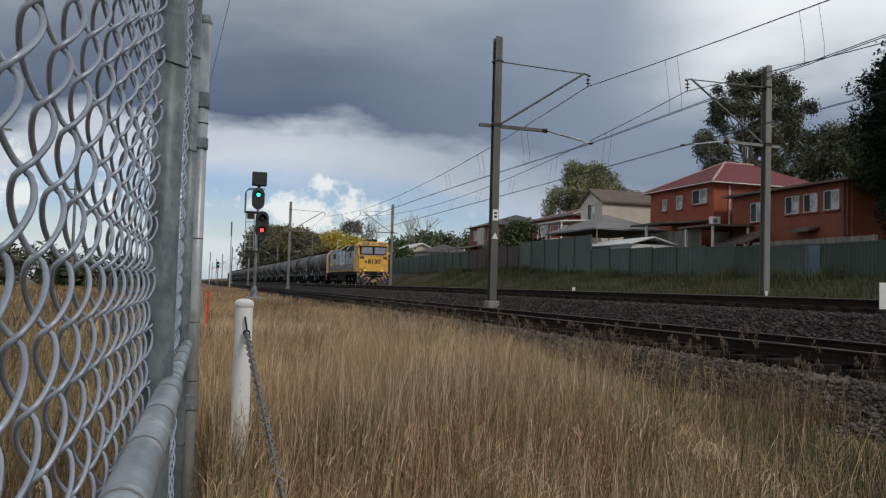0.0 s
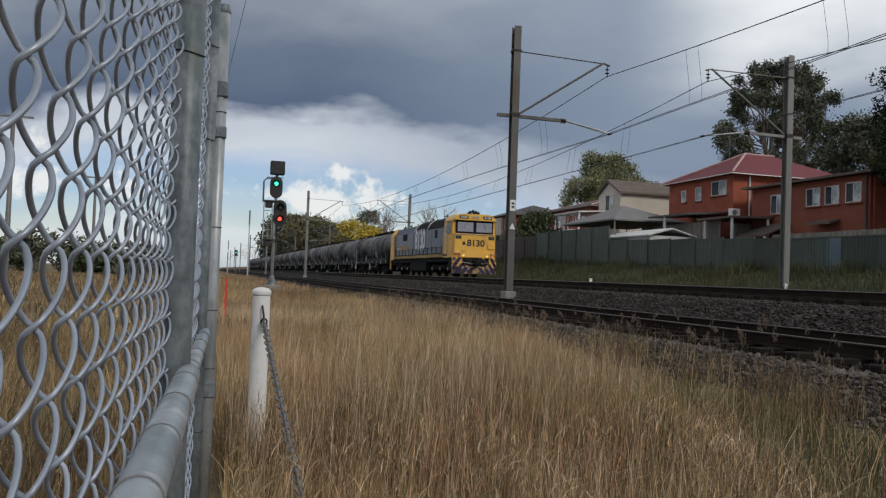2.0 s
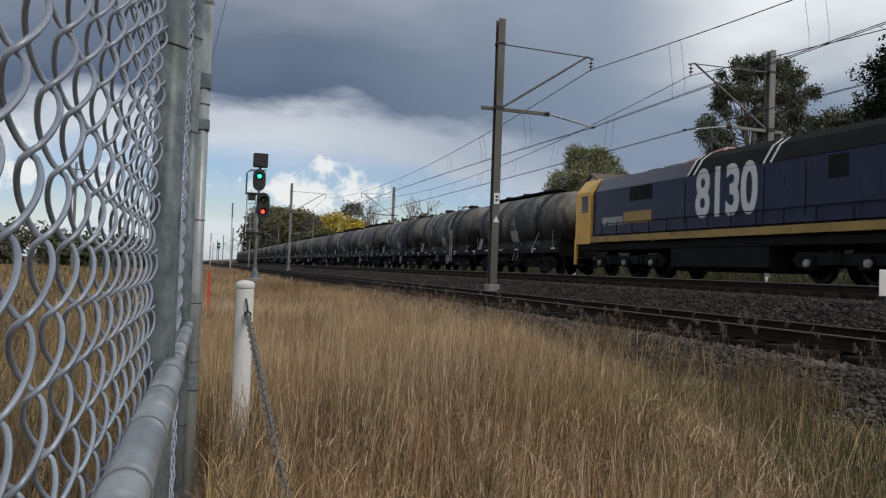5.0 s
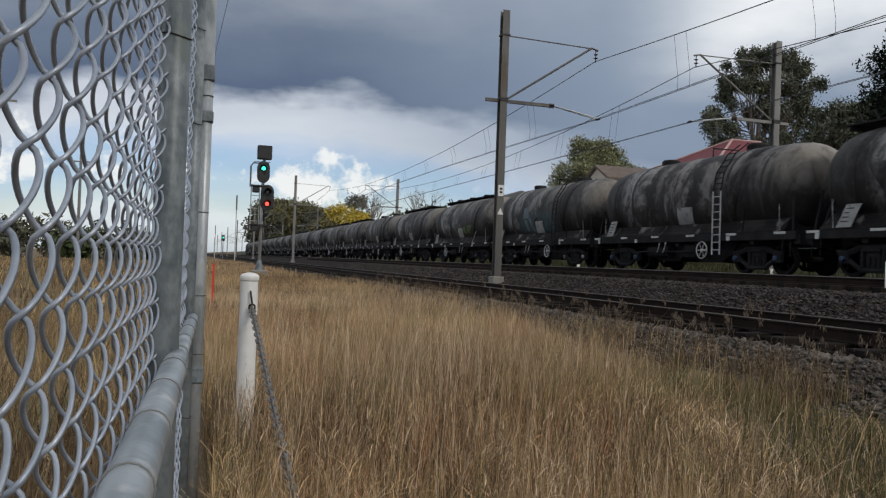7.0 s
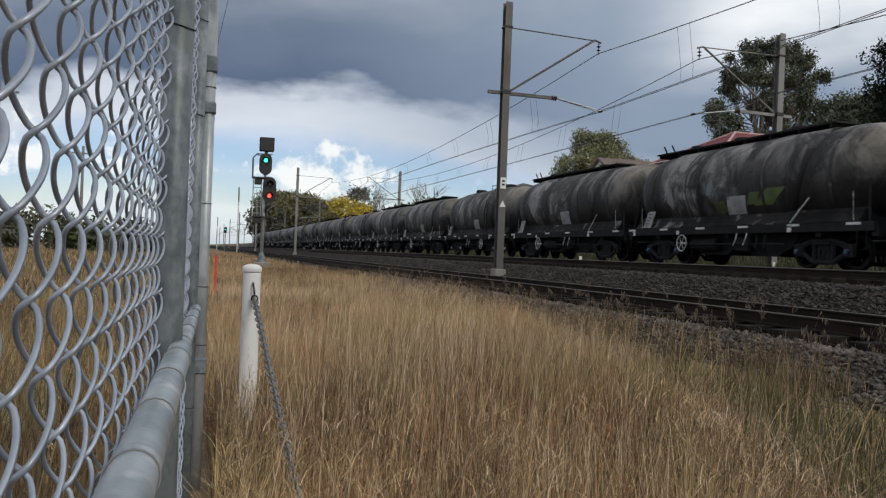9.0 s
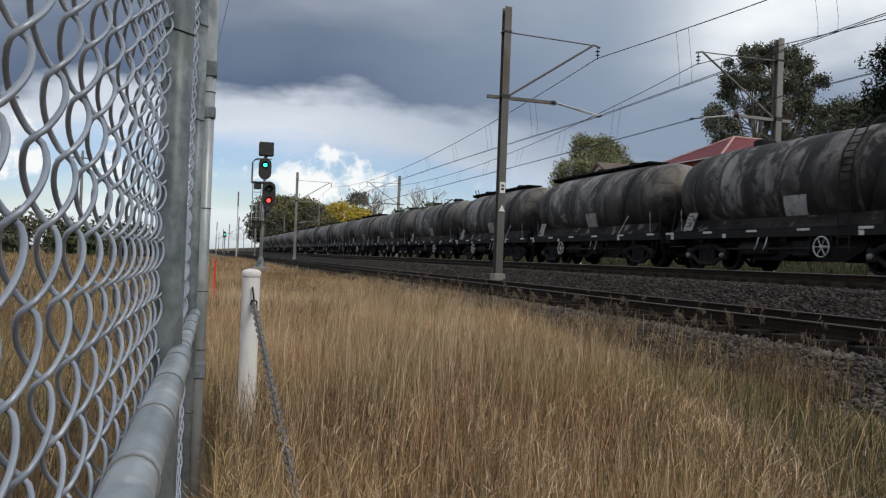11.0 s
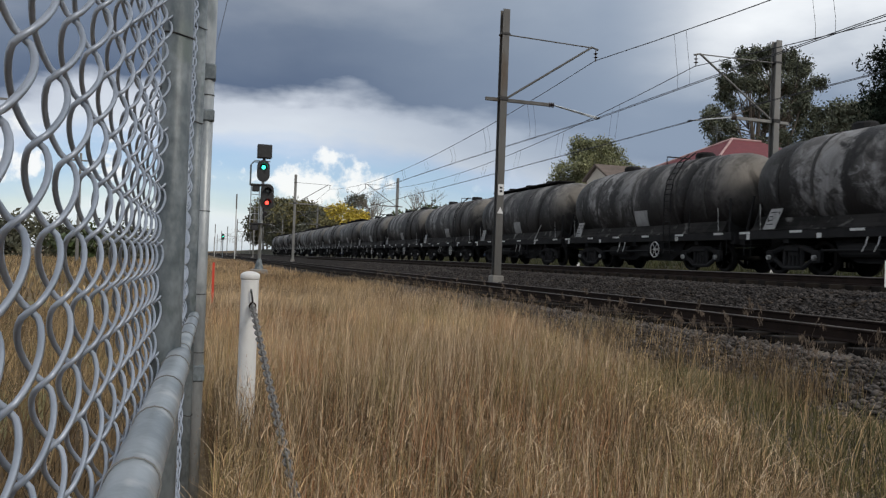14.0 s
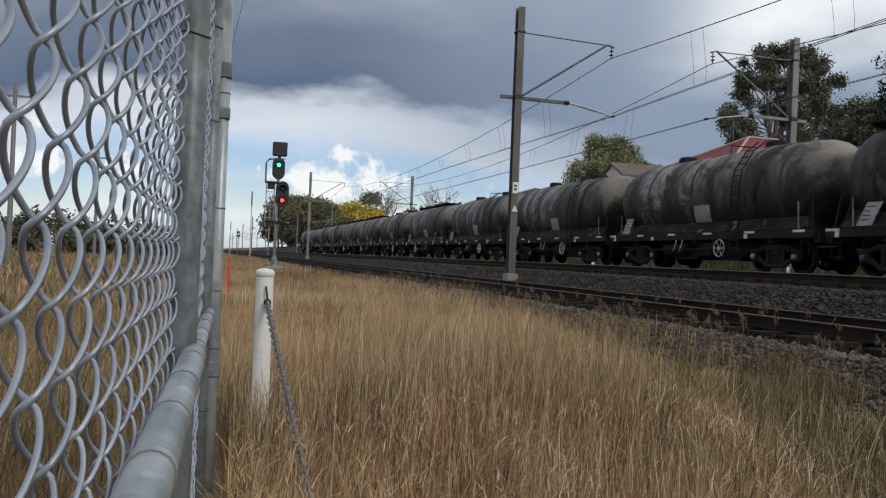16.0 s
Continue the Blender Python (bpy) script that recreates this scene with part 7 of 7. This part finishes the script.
def build_loose():
    plumes("seed_plumes", 300, 4.0, 5.7, 4.6, 26, 51)
    stones("shoulder_stones", 4.4, 6.62, -4.0, 34, 27000, .034, bed_z, "loose grey ballast stones spilling into the grass", 1, BALLAST)
    stones("spilt_stones", 2.3, 4.5, 1.0, 11, 34000, .034, bed_z, "loose grey stones lying among the thin grass", 5, BALLAST, ragged=.9)
    # The strip outside the near rail is dark to paint in a shaded gap
    stones("siding_stones", 6.62, 9.05, 2, 45, 12000, .036, bed_z, "near-black ballast stones between the siding rails", 2, BALLAST_BLACK)
    stones("siding_shoulder_stones", 9.05, 9.9, 2, 45, 6000, .036, bed_z, "grey ballast stones beside the siding", 4, BALLAST_DARK)
    stones("main_line_stones", 9.9, 12.12, 4, 60, 26000, .038, bed_z, "grey ballast stones on the main line shoulder", 3, BALLAST_DARK)
    r = np.random.default_rng(11)

    def scatter(n, x0, x1, y0, y1, p=1.6):
        return x0 + (x1 - x0) * r.random(n), y0 + (y1 - y0) * r.random(n) ** p

    def clump(x, y, share, per, spread):
        """Gather a share of the blades into tussocks."""
        n = len(x)
        c = r.integers(0, n, max(1, n // per))
        pick = c[r.integers(0, len(c), n)]
        k = r.random(n) < share
        return np.where(k, x[pick] + r.normal(0, spread, n), x), np.where(k, y[pick] + r.normal(0, spread, n), y)

    def margin(y):
        """Where the tall grass gives way to loose stones."""
        return np.interp(y, [0, 2.25, 3.65, 5.3, 7.9, 12, 20], [2.65, 2.95, 3.4, 4.05, 4.6, 5.15, 5.6])

    def tall(x, y, lo, hi):
        patch = .5 + .5 * np.sin(x * 1.7 + 1.3 * np.sin(y * .9)) * np.cos(y * 1.1 + x * .6)
        edge = np.clip((margin(y) + .25 * np.sin(y * 1.9) + .2 * np.sin(y * 4.3 + 1) + .15 * np.sin(y * 9.1 + 3 * x) - x) / .75, .16, 1)
        return (lo + (hi - lo) * r.random(len(x)) ** 1.3) * (.78 + .22 * patch) * edge * np.clip(.62 + .14 * (y - 1.2), .62, 1)
    def thick(x, y):
        """Patchy density of the sward, 0 in hollows to 1 in tussocks."""
        f = np.sin(x * 5.1 + 2.0 * np.sin(y * 1.7)) * np.sin(y * 3.7 + 1.6 * np.sin(x * 2.3)) + .6 * np.sin(x * 11.3 + y * 4.1 + 1.3 * np.sin(y * 5.2)) + .5 * np.sin(y * 8.7 - x * 6.4)
        return np.clip(.5 + .42 * f, 0, 1)

    def bare(x, y):
        """Share of dry blades missing where green weeds and stones take over."""
        return .88 * np.clip((x - margin(y) + .5) / .7, 0, 1)

    def thinned(x, y, least=.2):
        k = r.random(len(x)) < (least + (1 - least) * thick(x, y) ** 1.5) * (1 - bare(x, y))
        return x[k], y[k]
    x, y = thinned(*clump(*scatter(190000, .12, 5.5, .9, 10), .75, 45, .055))
    x = np.maximum(x, .10)
    keep = r.random(len(x)) > .5 * (x > 4.2 + .5 * np.sin(y * 1.9) + .35 * np.sin(y * 4.3 + 1))   # green weeds take over by the stones
    x, y = x[keep], y[keep]
    grass("near_grass", x, y, tall(x, y, .2, .76) * (.62 + .38 * thick(x, y)), .0016 + .0028 * r.random(len(x)) ** 2, .30, GRASS_DRY, "tall dry straw-coloured grass", 21, heads=16000)
    # tufts of another tint among it
    for name, mat, n, per, label, seed in (("reddish_grass", GRASS_RED, 29000, 150, "reddish-brown tufts in the dry grass", 41), ("olive_grass", GRASS_OLIVE, 22000, 200, "yellow-green tufts in the dry grass", 42)):
        x, y = thinned(*clump(*scatter(n, .2, 4.8, 1.3, 12), .92, per, .16), .5)
        x = np.maximum(x, .12)
        grass(name, x, y, tall(x, y, .2, .74), .0017 + .0030 * r.random(len(x)) ** 2, .30, mat, label, seed, heads=3500)
    # thin curled leaves that stand off the stalks at all heights
    x, y = thinned(*scatter(52000, .12, 4.7, 1.1, 9), 0)
    lift = .06 + .40 * r.random(len(x))
    grass("leaf_curls", x, y, .035 + .085 * r.random(len(x)), .0018 + .0026 * r.random(len(x)), 1.9, GRASS_DRY, "thin curled leaves among the stalks", 43, zfun=lambda gx, gy: ground_z(gx, gy) + lift * np.clip((margin(gy) - gx) / .8, .1, 1))
    x, y = thinned(*scatter(15000, .12, 4.7, 1.1, 9), 0)
    lift2 = .10 + .40 * r.random(len(x))
    grass("pale_leaf_curls", x, y, .03 + .08 * r.random(len(x)), .0018 + .0024 * r.random(len(x)), 2.0, GRASS_PALE, "bleached curled leaves among the stalks", 44, zfun=lambda gx, gy: ground_z(gx, gy) + lift2 * np.clip((margin(gy) - gx) / .8, .1, 1))
    x, y = thinned(*scatter(22000, .12, 4.4, 1.0, 9), .1)
    grass("curled_grass", x, y, .10 + .38 * r.random(len(x)), .0018 + .0026 * r.random(len(x)), 1.25, GRASS_DRY, "short curled dry blades among the tall grass", 35)
    x, y = thinned(*scatter(9000, .12, 4.4, 1.2, 8), .1)
    grass("bleached_curls", x, y, .15 + .38 * r.random(len(x)), .0017 + .0022 * r.random(len(x)), 1.1, GRASS_PALE, "pale curled blade tips in the dry grass", 36)
    x, y = scatter(16000, -7, 5.4, -9, .95, 1.0)
    keep = (np.abs(x + .1) > .25) | (y > .6)
    x, y = x[keep], y[keep]
    grass("grass_behind", x, y, .2 + .35 * r.random(len(x)), .008 + .008 * r.random(len(x)), .6, GRASS_DRY, "dry straw-coloured grass round the viewpoint", 37)
    x, y = clump(*scatter(80000, .15, 5.6, 9, 34, 1.3), .7, 60, .10)
    x = np.maximum(x, .12)
    grass("middle_grass", x, y, tall(x, y, .22, .68), .0045 + .006 * r.random(len(x)), .42, GRASS_DRY, "tall dry straw-coloured grass", 22, heads=8000)
    x, y = scatter(26000, .3, 5.3, 32, 110, 1.3)
    grass("far_grass", x, y, tall(x, y, .25, .62), .02 + .03 * r.random(len(x)), .5, GRASS_DRY, "tall dry straw-coloured grass", 23, heads=4000)
    x, y = scatter(30000, -7, -.22, .6, 14)
    grass("paddock_grass", x, y, tall(x, y, .2, .6), .005 + .006 * r.random(len(x)), .55, GRASS_DULL, "dry paddock grass beyond the chain-link fence", 24, heads=5000)
    x, y = scatter(22000, -30, -.3, 14, 100, 1.2)
    grass("far_paddock_grass", x, y, tall(x, y, .2, .5), .03 + .04 * r.random(len(x)), .5, GRASS_DULL, "dry paddock grass beyond the chain-link fence", 25)
    x, y = scatter(6000, .3, 5.9, 1.2, 14)
    k = r.random(len(x)) < .5
    x, y = np.where(k, 2.8 + 1.9 * r.random(len(x)), x), np.where(k, 2.5 + 4.5 * r.random(len(x)), y)
    grass("green_undergrowth", x, y, .12 + .28 * r.random(len(x)), .005 + .005 * r.random(len(x)), .6, GRASS_GREEN, "green shoots low in the dry grass", 26)
    x, y = scatter(15000, .15, 5.2, 1.4, 18, 1.3)
    keep = r.random(len(x)) > .8 * ((x > 1.9) & (y < 5.0))
    x, y = x[keep], y[keep]
    grass("bleached_stalks", x, y, tall(x, y, .45, .86), .0020 + .0024 * r.random(len(x)), .34, GRASS_PALE, "long bleached stalks standing over the dry grass", 33, heads=2200)
    x, y = scatter(7500, 1.9, 5.0, 1.4, 6.5, 1.3)
    grass("green_weeds", x, y, (.10 + .28 * r.random(len(x))) * np.clip((margin(y) + .3 - x) / 1.0, .3, 1), .005 + .005 * r.random(len(x)), .7, GRASS_GREEN, "dark green weeds by the loose stones", 34)
    x, y = clump(*scatter(4000, 1.7, 4.4, 2.0, 12, 1.2), 1.0, 130, .08)
    grass("olive_edge_tufts", x, y, (.25 + .40 * r.random(len(x))) * np.clip((margin(y) + .4 - x) / .8, .3, 1), .0028 + .003 * r.random(len(x)), .45, GRASS_OLIVE, "yellow-green tufts along the ballast's edge", 47, heads=1500)
    y = 1.8 + 24 * r.random(2600) ** 1.7
    x = margin(y) + r.normal(-.25, .45, len(y))
    grass("tall_stalks", x, y, (.40 + .32 * r.random(len(x))) * np.clip(.62 + .09 * (y - 1.2), .62, 1), .0024 + .0022 * r.random(len(x)), .45, GRASS_DRY, "tall seeding stalks at the ballast's edge", 31, heads=800)
    x, y = clump(*scatter(6000, 4.5, 5.9, 4.5, 30, 1.2), 1.0, 80, .11)
    grass("edge_tufts", x, y, .18 + .36 * r.random(len(x)), .004 + .004 * r.random(len(x)), .6, GRASS_DULL, "ragged dry tufts growing out of the ballast's edge", 38, heads=900)
    x, y = scatter(30000, 19.7, 25.2, 8, 75, 1.1)
    grass("verge_grass", x, y, (.10 + .42 * r.random(len(x)) ** 2), .02 + .03 * r.random(len(x)), .5, VERGE_GRASS, "rank dark grass on the bank below the fence", 27)
    x, y = clump(*scatter(15000, 19.9, 24.8, 26, 90, 1.1), .9, 160, .5)
    grass("verge_straw", x, y, .08 + .30 * r.random(len(x)) ** 1.6, .015 + .02 * r.random(len(x)), .6, VERGE_STRAW, "yellowing grass clumps on the bank", 45)
    x, y = clump(*scatter(7000, 22.5, 25.0, 9, 80, 1.0), 1.0, 220, .35)
    grass("verge_weeds", x, y, .3 + .55 * r.random(len(x)), .02 + .02 * r.random(len(x)), .6, VERGE_GRASS, "tall rank weeds against the fence", 46)


build_loose()
# ---------------------------------------------------------------- everything that moves


def motions():
    ts = [k * 0.5 for k in range(33)]
    for ob, off in [(LOCO, 0.0)] + CARS:
        walk(ob, [(t, pose(FAR_MAIN, train_front(t) + off, RAIL_MAIN)) for t in ts])
    for ob, y, r in WHEELS:
        walk(ob, [(k / FPS, pose(0, y, r, math.degrees((train_front(0) - train_front(k / FPS)) / r) % 360)) for k in range(0, 481)])


motions()
